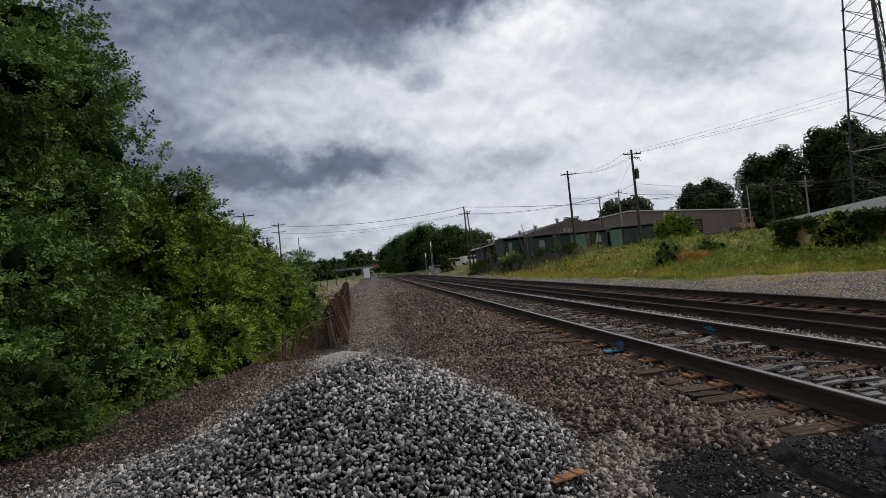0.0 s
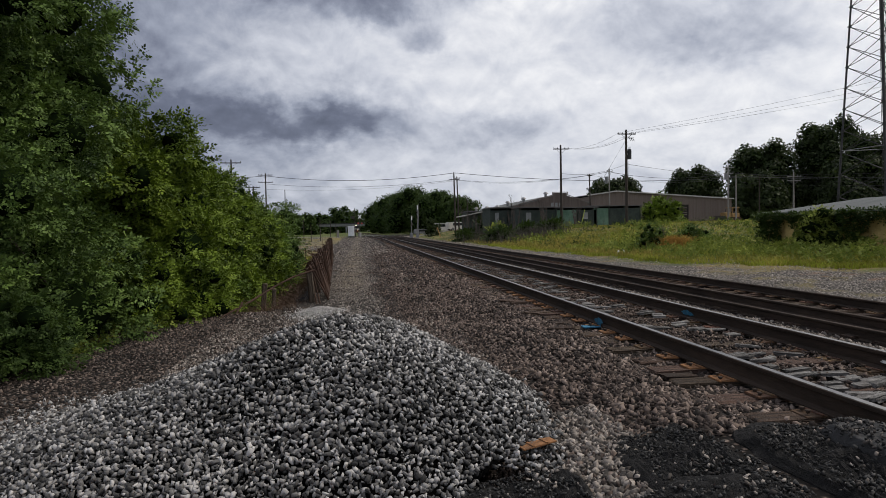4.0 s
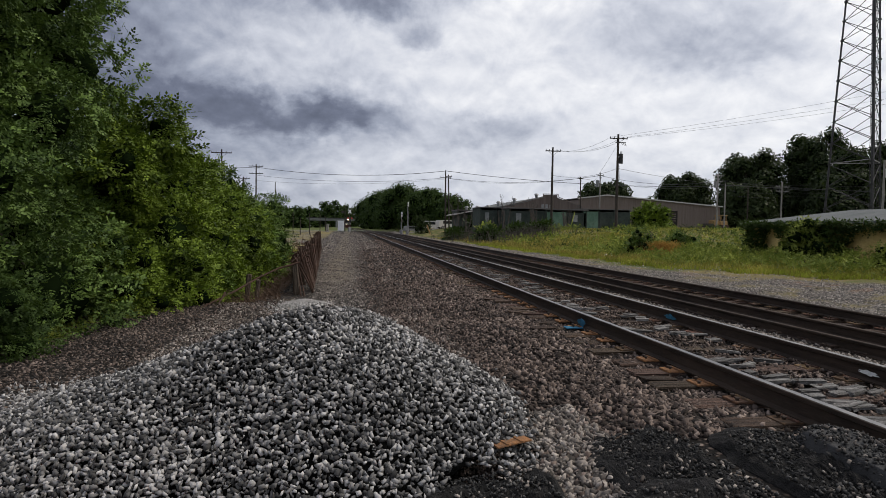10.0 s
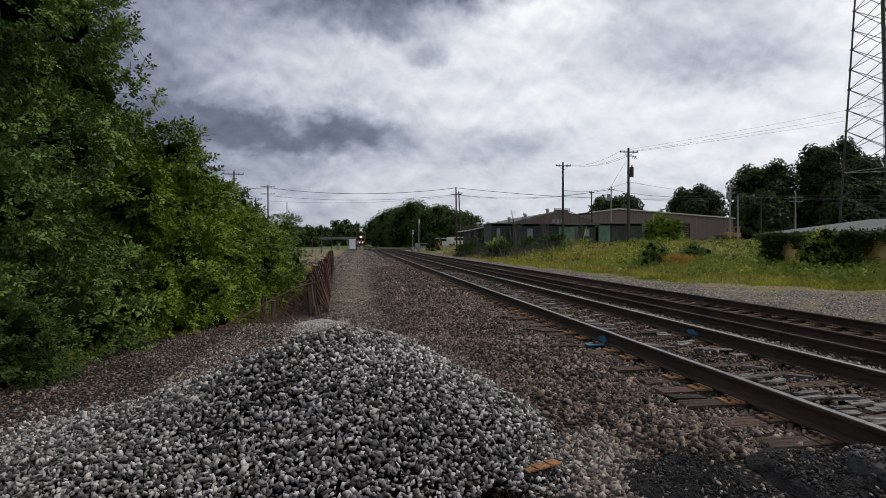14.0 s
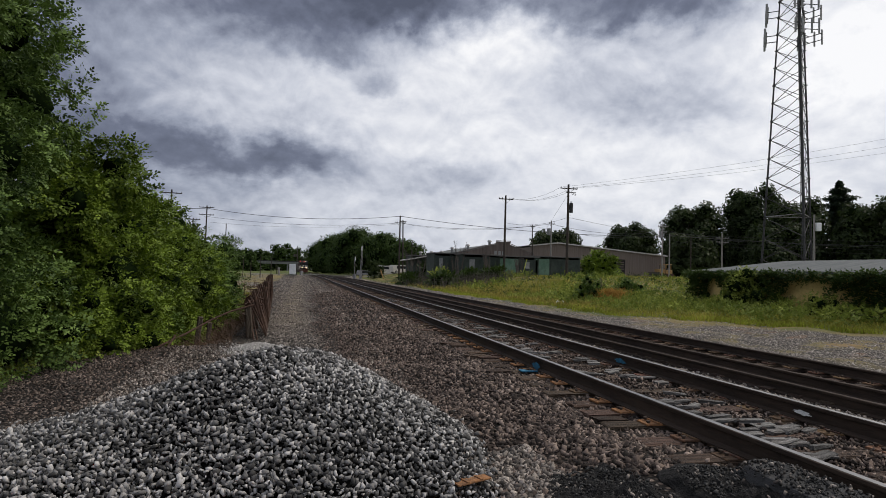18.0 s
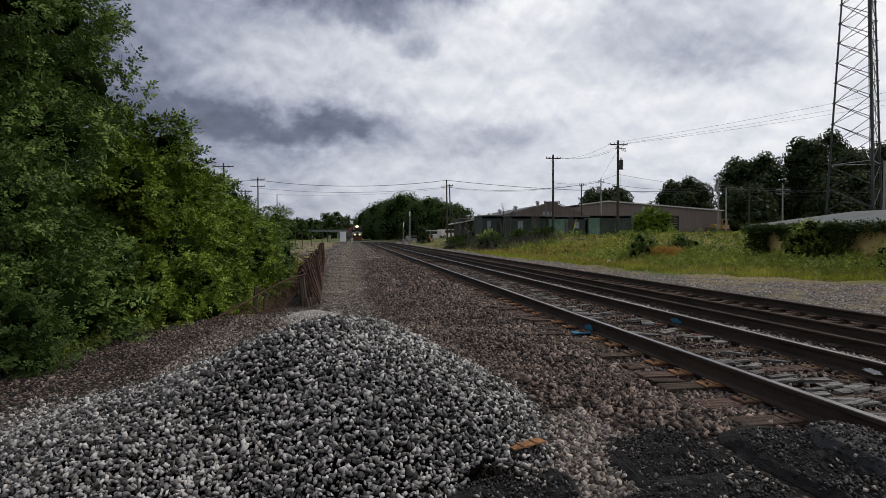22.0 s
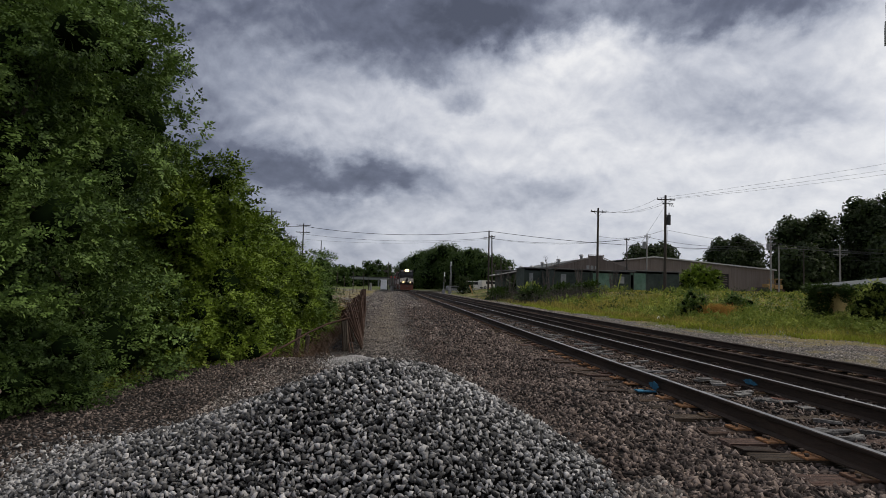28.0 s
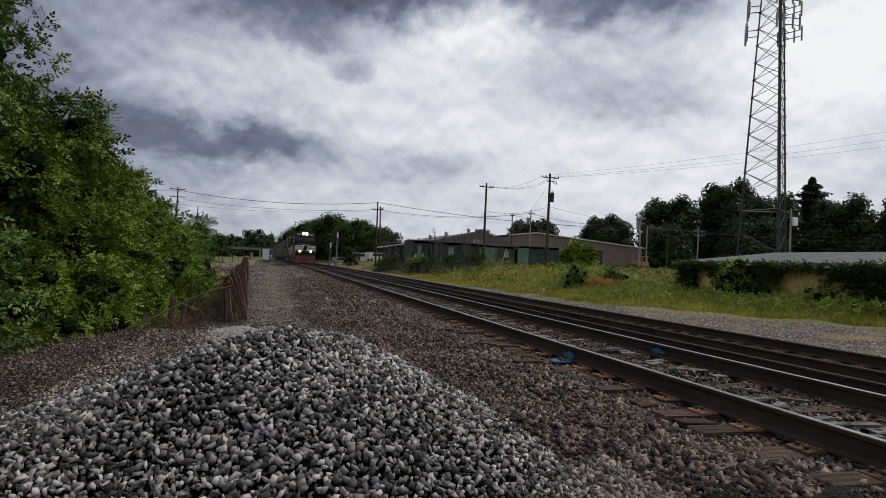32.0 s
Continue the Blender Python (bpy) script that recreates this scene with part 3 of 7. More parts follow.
def ground_z(x, y):
    x, y = np.asarray(x, float), np.asarray(y, float)
    xs = x - bend(y)
    z = np.interp(xs, [-60, -14, -7, -3, -1, 0.9, 1.9, 2.6, 5.7, 6.5, 9.5, 10.6, 14.5, 20],
                  [-1.6, -1.1, -0.62, -0.46, -0.40, -0.34, -0.16, -0.035, -0.035, -0.19, -0.19, -0.30, -0.26, -0.1])
    z = z + smooth01(x, 13.2, 27) * 1.5 * smooth01(y, 34, 72) + 0.35 * smooth01(x, 28, 50) * smooth01(y, 40, 80)
    z = z - 0.75 * smooth01(x, -1.7, -2.8) * smooth01(y, 13.5, 18) * (1 - smooth01(x, -6.5, -9)) * (1 - smooth01(y, 60, 80))
    level = smooth01(y, 136, 146) * (1 - smooth01(y, 158, 168))
    z = z * (1 - level) + level * np.where(x < 14, 0.0, z)
    wave = 0.03 * np.sin(x * 1.7 + 0.6 * np.sin(y * 0.9)) * np.sin(y * 1.3 + 1.1) + 0.02 * np.sin(x * 4.1 + y * 2.3)
    return z + wave * np.where((xs > 2.3) & (xs < 9.9), 0.25, 1.0)


PILE_X, PILE_Y, PILE_R, PILE_H = -0.2, 4.95, 2.35, 1.08


def pile_z(x, y):
    """Height of the heap of crushed stone above the ground, softly peaked."""
    east = smooth01(x - PILE_X, -0.7, 0.7)
    d = np.hypot((x - PILE_X) / (1.26 - 0.41 * east), (y - PILE_Y) / 0.98)
    d = d * (1 + 0.06 * np.sin(3 * np.arctan2(y - PILE_Y, x - PILE_X) + 0.8))
    u = np.clip(1 - d / PILE_R, 0, 1)
    return PILE_H * (1 - (1 - u) ** (1.0 + 0.42 * east)) + 0.03 * np.sin(3.1 * x + 0.7) * np.sin(3.7 * y) * u


def make_ground():
    xs = np.concatenate([[-4000, -1500, -500, -200, -110, -70, -45], np.arange(-32, -8, 1.5), np.arange(-8, 16, 0.25), np.arange(16, 48, 1.0),
                         np.arange(48, 110, 4.0), [130, 180, 300, 700, 1800, 4000]])
    ys = np.concatenate([[-600, -200, -80, -40, -20, -12], np.arange(-8, 24, 0.25), np.arange(24, 60, 0.75), np.arange(60, 180, 2.0),
                         np.arange(180, 420, 10.0), [480, 560, 700, 1000, 1800, 4500]])
    X, Y = np.meshgrid(xs, ys)
    V = np.stack([X, Y, ground_z(X, Y)], -1).reshape(-1, 3)
    nx, ny = len(xs), len(ys)
    i = (np.arange(ny - 1)[:, None] * nx + np.arange(nx - 1)[None]).ravel()
    F = np.stack([i, i + 1, i + nx + 1, i + nx], -1)
    me = raw_mesh("ground", V, F, GROUND)
    me.polygons.foreach_set("use_smooth", np.ones(len(F), bool))
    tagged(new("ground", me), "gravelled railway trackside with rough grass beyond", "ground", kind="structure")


make_ground()


# ---- railway tracks ----
def rail_mesh(y0, y1, x, z, step, head=True):
    """A flat-bottomed rail, swept along the line; z is its foot."""
    prof = [(-0.07, 0), (0.07, 0), (0.07, 0.012), (0.014, 0.03), (0.010, 0.128), (0.036, 0.14), (0.037, 0.166), (0.028, 0.172),
            (-0.028, 0.172), (-0.037, 0.166), (-0.036, 0.14), (-0.010, 0.128), (-0.014, 0.03), (-0.07, 0.012)]
    ys = np.arange(y0, y1 + step * 0.5, step)
    dx = bend(ys)
    k = len(prof)
    V = [(x + d + a, y, z + b) for y, d in zip(ys, dx) for a, b in prof]
    F = []
    for j in range(len(ys) - 1):
        for i in range(k):
            F.append((j * k + i, j * k + (i + 1) % k, (j + 1) * k + (i + 1) % k, (j + 1) * k + i))
    me = bpy.data.meshes.new("rail")
    me.from_pydata(V, [], F)
    me.materials.append(RAIL_SIDE)
    me.materials.append(RAIL_TOP)
    if head:
        me.polygons.foreach_set("material_index", [1 if i % k == 7 else 0 for i in range(len(F))])
    me.update()
    return me


def rail_set(track, cx, z, polished):
    for s in (-0.7525, 0.7525):
        part("rail", rail_mesh(-14.0, 420.0, cx + s, z, 4.0, polished), None, track, "worn steel rail with a bright head" if polished else "rusty steel rail")


def block(w, d, h, bevel, cut=0.0, seed=0):
    """A timber or plate with slightly crooked sides."""
    r = random.Random(seed)
    m = Mesh().box(-w / 2, -d / 2, -h, w / 2, d / 2, 0, bevel)
    m.v = [(x + r.uniform(-cut, cut), y + r.uniform(-cut, cut) * 0.5, z + r.uniform(-cut, cut) * 0.3) for x, y, z in m.v]
    return m


def plate_mesh(name, mat):
    m = Mesh().box(-0.21, -0.095, 0, 0.21, 0.095, 0.018, 0.006)
    m.box(-0.10, -0.095, 0.018, -0.072, 0.095, 0.03, 0.004).box(0.072, -0.095, 0.018, 0.10, 0.095, 0.03, 0.004)
    return m.data(name, mat)


def make_track(name, label, cx, top, polished):
    track = thing(name, label, "railway track", kind="structure")
    rail_set(track, cx, top + 0.012, polished)
    rnd = random.Random(int(cx * 10))
    shapes = [block(2.6, 0.225, 0.18, 0.012, 0.018, s).data("tie", TIE) for s in range(7)]
    plates = [plate_mesh("tie_plate", PLATE), plate_mesh("tie_plate", PLATE), plate_mesh("tie_plate", PLATE_ORANGE), plate_mesh("tie_plate", PLATE_ORANGE)]
    spike = Mesh().box(-0.01, -0.01, 0, 0.01, 0.01, 0.02).box(-0.018, -0.018, 0.016, 0.018, 0.018, 0.028, 0.006).data("spike", SPIKE)
    rest = Mesh()
    y, n = -6.0, 0
    while y < 170:
        y += 0.52 + rnd.uniform(-0.03, 0.03)
        if 147 < y < 157:
            continue
        x = cx + float(bend(y)) + rnd.uniform(-0.07, 0.05)
        if y < 74:
            o = part("tie", shapes[rnd.randrange(7)], None, track)
            o.matrix_basis = pose(x, y, top - 0.004 + rnd.uniform(-0.02, 0.006), 0, rnd.uniform(-0.4, 0.4), rnd.uniform(-2, 2))
            n += 1
            for s in (-0.7525, 0.7525):
                if y < 30:
                    q = plates[rnd.randrange(1, 4)] if polished and y < 13 and s < 0 else plates[rnd.randrange(2)]
                    p = part("tie_plate", q, None, track)
                    p.matrix_basis = pose(cx + s - 0.03, y, top - 0.002, 0, 0, rnd.uniform(-2, 2))
                    if y < 11:
                        for a, b in ((-0.14, 0.05), (0.14, -0.05), (-0.17, -0.05)):
                            part("spike", spike, None, p).matrix_basis = pose(a, b, 0.012 + rnd.uniform(0, 0.02))
        else:
            rest.box(x - 1.3, y - 0.11, top - 0.17, x + 1.3, y + 0.11, top - 0.004)
    part("far_ties", rest, TIE, track, "line of weathered timber ties")["kind"] = "stuff"
    return track


main_track = make_track("main_track", "railway track with bright worn rails on weathered timber ties", MAIN_X, 0.0, True)
siding = make_track("siding_track", "rusty siding track beside the main line", SIDING_X, -SIDING_DROP, False)
spare = thing("spare_rail", "rusty spare rail lying beside the siding", "rail")
part("rail_length", rail_mesh(-14.0, 130.0, 6.74, -0.19, 4.0, False), None, spare)


# ---- level crossing road ----
def make_road():
    xs = np.concatenate([np.arange(-120, -10, 10.0), np.arange(-10, 30, 2.0), np.arange(30, 160, 10.0)])
    V, F = [], []
    for x in xs:
        for y in (147.5, 156.5):
            V.append((x, y, float(ground_z(x, 152)) + (0.185 if -6 < x < 14 else 0.05)))
    F = [(2 * i, 2 * i + 2, 2 * i + 3, 2 * i + 1) for i in range(len(xs) - 1)]
    me = bpy.data.meshes.new("road")
    me.from_pydata(V, [], F)
    me.materials.append(ROAD)
    tagged(new("road", me), "grey tarred road over the level crossing", "road", kind="structure")


make_road()


# ---- broken asphalt, laid out before the stones that lie on it ----
# name, label, centre, half sizes, height, material, seed
ASPHALT_PIECES = [
    ("asphalt_lump", "crumbling black asphalt edge on the gravel", 0.98, 2.45, 0.45, 1.02, 0.15, ASPHALT, 3),
    ("asphalt_sheet", "low worn black asphalt sheet, partly buried", 1.45, 1.85, 0.95, 0.95, 0.10, ASPHALT, 5),
    ("asphalt_slab", "cracked black asphalt approach with loose grit", 2.08, 2.72, 0.38, 1.0, 0.055, ASPHALT, 8),
    ("asphalt_slab", "cracked black asphalt slab beside a deep crack", 2.83, 2.38, 0.35, 1.0, 0.055, ASPHALT, 21),
    ("asphalt_ramp", "smoother grey asphalt ramp against the rail", 3.17, 2.2, 0.26, 1.0, 0.145, ASPHALT_SMOOTH, 14),
]


def asphalt_top(x, y):
    """Height of the broken asphalt over the ground."""
    top = np.zeros_like(x)
    for _, _, cx, cy, rx, ry, h, _, _ in ASPHALT_PIECES:
        q = (np.abs((x - cx) / rx) ** 3.33 + np.abs((y - cy) / ry) ** 3.33) ** 0.3
        top = np.maximum(top, h * (1 - smooth01(q, 0.74, 1.0)))
    return top


# ---- loose stone ----
def stone_shapes(points, count, seed):
    """Sharp-edged chips: the hull of the crooked corners of a squat block."""
    r = np.random.RandomState(seed)
    out = []
    for _ in range(count):
        p = np.array([(a, b, c) for a in (-0.75, 0.75) for b in (-0.75, 0.75) for c in (-0.75, 0.75)])
        p = (p + r.uniform(-0.48, 0.48, (8, 3)))[r.permutation(8)[:points]] * 0.9
        bm = bmesh.new()
        for q in p:
            bm.verts.new(q)
        hull = bmesh.ops.convex_hull(bm, input=bm.verts)
        bmesh.ops.delete(bm, geom=[g for g in hull["geom_interior"] if isinstance(g, bmesh.types.BMVert)], context="VERTS")
        bmesh.ops.triangulate(bm, faces=bm.faces)
        bm.verts.index_update()
        out.append((np.array([v.co[:] for v in bm.verts]), np.array([[v.index for v in f.verts] for f in bm.faces])))
        bm.free()
    return out


def turns(n, r):
    q = r.normal(0, 1, (n, 4))
    q /= np.linalg.norm(q, axis=1)[:, None]
    a, b, c, d = q.T
    return np.stack([np.stack([1 - 2 * (c * c + d * d), 2 * (b * c - a * d), 2 * (b * d + a * c)], -1),
                     np.stack([2 * (b * c + a * d), 1 - 2 * (b * b + d * d), 2 * (c * d - a * b)], -1),
                     np.stack([2 * (b * d - a * c), 2 * (c * d + a * b), 1 - 2 * (b * b + c * c)], -1)], 1)


def stones(name, label, P, size, mat, kind, seed, flat=(1.25, 0.82, 0.55)):
    r = np.random.RandomState(seed)
    shapes = stone_shapes(8 if kind == "fine" else 6, 24, seed)
    pick = r.randint(0, len(shapes), len(P))
    VV, FF, base = [], [], 0
    for i, (v, f) in enumerate(shapes):
        Q = P[pick == i]
        n, k = len(Q), len(v)
        W = v[None] * (np.array(flat) * r.uniform(0.75, 1.25, (n, 3)))[:, None, :]
        W = np.einsum("nij,nkj->nki", turns(n, r), W) * (size * r.uniform(0.62, 1.3, n))[:, None, None]
        VV.append((W + Q[:, None, :]).reshape(-1, 3))
        FF.append((f[None] + (np.arange(n) * k)[:, None, None]).reshape(-1, 3) + base)
        base += n * k
    V, F = np.concatenate(VV), np.concatenate(FF)
    return tagged(new(name, raw_mesh(name, V, F, mat)), label, "gravel", kind="stuff")


def scatter(n, x0, x1, y0, y1, seed, near=0.0):
    """Random places on the ground; near > 0 packs them towards y0."""
    r = np.random.RandomState(seed)
    u = r.rand(n)
    y = y0 + (y1 - y0) * u ** (1 + near)
    x = x0 + (x1 - x0) * r.rand(n)
    return np.stack([x, y, ground_z(x, y)], -1)


def make_stones():
    r = np.random.RandomState(5)
    # the heap
    gx, gy = np.meshgrid(np.arange(-3.3, 2.3, 0.026), np.arange(-2.7, 2.7, 0.026))
    x, y = (PILE_X + gx.ravel() + r.uniform(-0.015, 0.015, gx.size)), (PILE_Y + gy.ravel() + r.uniform(-0.015, 0.015, gx.size))
    deep = (np.indices(gx.shape).sum(0) % 2).ravel()
    keep = (np.hypot((x - PILE_X) / np.where(x < PILE_X, 1.26, 0.88), (y - PILE_Y) / 0.98) < PILE_R * 1.08) & (((x - 0.97) / 0.4) ** 2 + ((y - 2.45) / 0.9) ** 2 > 1.0)
    x, y, deep = x[keep], y[keep], deep[keep]
    keep = x < 1.62 + r.normal(0, 0.08, len(x)) - 0.12 * np.abs(y - 5.2)
    x, y, deep = x[keep], y[keep], deep[keep]
    z = ground_z(x, y) + pile_z(x, y) + r.uniform(-0.016, 0.016, len(x)) - 0.02 * deep
    P = np.stack([x, y, z], -1)
    order = np.argsort(np.hypot(x - 0.1, y - 2.75))
    heap = thing("ballast_heap", "heap of fresh grey crushed granite ballast", "gravel heap")
    rest = stones("packed_ballast", "", P[order[300:]], 0.0186, PILE_STONE, "fine", 11)
    rest.parent = heap
    del rest["category"]
    # the nearest stones lie loose, one by one
    shapes = [raw_mesh("stone", v * np.array((1.12, 0.8, 0.56)) * 0.0186 * (0.75 + 0.08 * (n % 8)), f, PILE_STONE) for n, (v, f) in enumerate(stone_shapes(8, 24, 90))]
    R = turns(300, r)
    for n, q in enumerate(P[order[:300]]):
        part("stone", shapes[n % 24], None, heap).matrix_basis = Matrix.Translation(q) @ Matrix(R[n].tolist()).to_4x4()
    # core sheet added under the stones, near-black for the shade in their gaps
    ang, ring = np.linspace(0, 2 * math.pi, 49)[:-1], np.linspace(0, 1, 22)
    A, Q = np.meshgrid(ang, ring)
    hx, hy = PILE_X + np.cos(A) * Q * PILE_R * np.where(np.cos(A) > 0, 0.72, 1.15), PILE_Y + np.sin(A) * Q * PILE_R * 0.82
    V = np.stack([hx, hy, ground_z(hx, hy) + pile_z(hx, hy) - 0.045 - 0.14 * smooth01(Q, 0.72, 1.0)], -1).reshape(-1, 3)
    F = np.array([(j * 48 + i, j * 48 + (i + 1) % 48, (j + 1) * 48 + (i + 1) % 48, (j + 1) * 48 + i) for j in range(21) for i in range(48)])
    part("heap_core", raw_mesh("heap_core", V, F, HEAP_CORE), None, heap, "near-black heap core painted as shade between the stones")
    # spill round the heap, thinner outward
    a, q = math.pi + r.normal(0, 1.0, 5000), PILE_R * (0.95 + np.abs(r.normal(0, 0.2, 5000)))
    x, y = PILE_X + np.cos(a) * q * 1.3 - 0.1, PILE_Y + np.sin(a) * q
    keep = (x < 1.5 + r.normal(0, 0.12, len(x)) - 0.1 * np.abs(y - 5.2)) & (y > 0.8) & (((x - 0.95) / 0.44) ** 2 + ((y - 2.5) / 0.92) ** 2 > 1.0) & (np.hypot(x - 1.27, y - 3.52) > 0.3)
    x, y = x[keep], y[keep]
    stones("spilled_ballast", "grey stones spilled round the ballast heap", np.stack([x, y, ground_z(x, y) + 0.005], -1), 0.023, PILE_STONE, "coarse", 12)
    P = scatter(21000, -6.5, -1.2, 1.0, 14.5, 21)
    stones("left_gravel", "brownish weathered gravel", P, 0.025, LEFT_STONE, "coarse", 13)
    P = scatter(9000, -3.2, 2.3, 42.0, 140.0, 37, 0.4)
    P[:, 0] += bend(P[:, 1])
    stones("distant_road_gravel", "grey gravel along the far trackside road", P, 0.05, GREY_STONE, "coarse", 38)
    P = scatter(30000, -2.6, 1.6, 7.0, 44.0, 22, 0.9)
    P = P[(P[:, 0] > -0.75 - (P[:, 1] - 15.6) * 0.0385 + r.normal(0, 0.15, len(P))) | (P[:, 1] < 14.0 + r.normal(0, 0.4, len(P)))]
    rut = (np.abs(P[:, 0] - 0.6 - 0.012 * P[:, 1] + 0.2 * np.sin(P[:, 1] * 0.8)) < 0.38 + r.normal(0, 0.12, len(P))) & (P[:, 1] > 11)
    stones("road_gravel", "grey gravel of the trackside road", P[~rut], 0.025, GREY_STONE, "coarse", 14)
    stones("rut_gravel", "darker gravel in the rut of the trackside road", P[rut], 0.025, OLD_STONE, "coarse", 39)
    P = scatter(22000, 0.9, 3.38, 2.4, 16.0, 23, 0.6)
    P = P[(asphalt_top(P[:, 0], P[:, 1]) < 0.02) & ((P[:, 0] < 1.75) | (P[:, 1] > 3.3))]
    P[:, 2] += np.where(P[:, 0] > 2.82, r.uniform(-0.032, 0.006, len(P)), 0.004)
    stones("shoulder_ballast", "weathered brown ballast on the track shoulder", P, 0.029, OLD_STONE, "coarse", 15)
    P = scatter(7000, 0.9, 3.2, 15.0, 60.0, 33, 0.8)
    stones("distant_shoulder_ballast", "weathered brown ballast along the track", P, 0.04, OLD_STONE, "coarse", 35)
    P = scatter(10000, 3.5, 4.9, 2.2, 26.0, 24, 0.7)
    P[:, 2] += r.uniform(0.0, 0.04, len(P))
    stones("track_ballast", "dark ballast between the rails", P, 0.025, OLD_STONE, "coarse", 16)
    P = scatter(9000, 5.05, 7.1, 3.0, 26.0, 25, 0.6)
    P = P[np.abs(P[:, 0] - 6.74) > 0.1]
    stones("between_track_ballast", "ballast between the two tracks", P, 0.027, GREY_STONE, "coarse", 17)
    P = scatter(5000, 7.3, 9.6, 4.0, 32.0, 26, 0.6)
    stones("siding_ballast", "dark ballast of the siding", P, 0.026, OLD_STONE, "coarse", 18)
    P = scatter(9000, 9.9, 16.5, 6.0, 42.0, 27, 0.6)
    stones("apron_gravel", "pale gravel strip beside the siding", P, 0.027, PALE_STONE, "coarse", 19)
    n = 2600
    x, y = r.normal(-0.92, 0.28, n), 13.0 + r.normal(0, 0.42, n)
    stones("white_dust_patch", "patch of white stone dust on the gravel", np.stack([x, y, ground_z(x, y) + 0.09 * np.exp(-(((x + 0.88) / 0.4) ** 2 + ((y - 13.0) / 0.5) ** 2)) + 0.01], -1), 0.018, WHITE_STONE, "coarse", 20)
    x, y = r.uniform(0.4, 3.4, 9000), r.uniform(1.4, 4.05, 9000)
    up = asphalt_top(x, y)
    x, y, up = x[up > 0.03], y[up > 0.03], up[up > 0.03]
    stones("asphalt_grit", "black crumbled asphalt grit", np.stack([x, y, ground_z(x, y) + up + 0.012], -1), 0.012, GRIT, "coarse", 29)
    x, y = r.uniform(0.4, 3.4, 1500), r.uniform(1.4, 4.1, 1500)
    up = asphalt_top(x, y)
    keep = (up > 0.02) & (np.sin(x * 5.1 + 1) * np.sin(y * 4.3) + r.normal(0, 0.5, len(x)) > 0.1)
    x, y, up = x[keep], y[keep], up[keep]
    stones("loose_stones", "pale loose stones strewn on the asphalt", np.stack([x, y, ground_z(x, y) + up + 0.018], -1), 0.013, GREY_STONE, "fine", 30)
    # pale stones by the asphalt
    x, y = r.uniform(1.15, 2.0, 3200), r.uniform(2.6, 4.4, 3200)
    keep = (np.hypot(x - 1.27, y - 3.52) > 0.2) & (asphalt_top(x, y) < 0.06)
    x, y = x[keep], y[keep]
    stones("corner_gravel", "pale gravel at the asphalt edge", np.stack([x, y, ground_z(x, y) + r.uniform(0.0, 0.03, len(x))], -1), 0.023, GREY_STONE, "fine", 28)


make_stones()


# ---- broken asphalt by the track ----
def asphalt_piece(name, label, cx, cy, rx, ry, h, mat, seed, rough=1.0):
    """A low ragged-edged lump of asphalt lying on the gravel."""
    n, rings = 96, 34
    V, F = [], []
    for j in range(rings + 1):
        q = j / rings
        for i in range(n):
            a = 2 * math.pi * i / n
            e = 1 + 0.22 * noise.noise((math.cos(a) * 1.6 + seed, math.sin(a) * 1.6, seed * 0.7)) + 0.10 * noise.noise((math.cos(a) * 5 + seed, math.sin(a) * 5, 1.0))
            c = math.copysign(abs(math.cos(a)) ** 0.6, math.cos(a))
            s = math.copysign(abs(math.sin(a)) ** 0.6, math.sin(a))
            px, py = c * rx * q * e, s * ry * q * e
            x, y = cx + px, cy + py
            lift = h * (1 - smooth01(q, 0.74, 1.0)) + rough * (0.05 * noise.noise((x * 2.2, y * 2.2, seed)) + 0.034 * noise.noise((x * 9, y * 9, seed)) + 0.028 * noise.noise((x * 23, y * 23, seed)) + 0.018 * noise.noise((x * 50, y * 50, seed))) * (1 - q * q)
            V.append((x, y, float(ground_z(x, y)) + float(lift) - 0.02 + (0.02 if q < 0.97 else -0.02)))
    for j in range(rings):
        for i in range(n):
            F.append((j * n + i, j * n + (i + 1) % n, (j + 1) * n + (i + 1) % n, (j + 1) * n + i))
    me = bpy.data.meshes.new(name)
    me.from_pydata(V, [], F)
    me.materials.append(mat)
    tagged(new(name, me), label, "asphalt", "broken asphalt by the track")


for name, label, cx, cy, rx, ry, h, mat, seed in ASPHALT_PIECES:
    asphalt_piece(name, label, cx, cy, rx, ry, h, mat, seed, 0.2 if mat is ASPHALT_SMOOTH else 1.0)


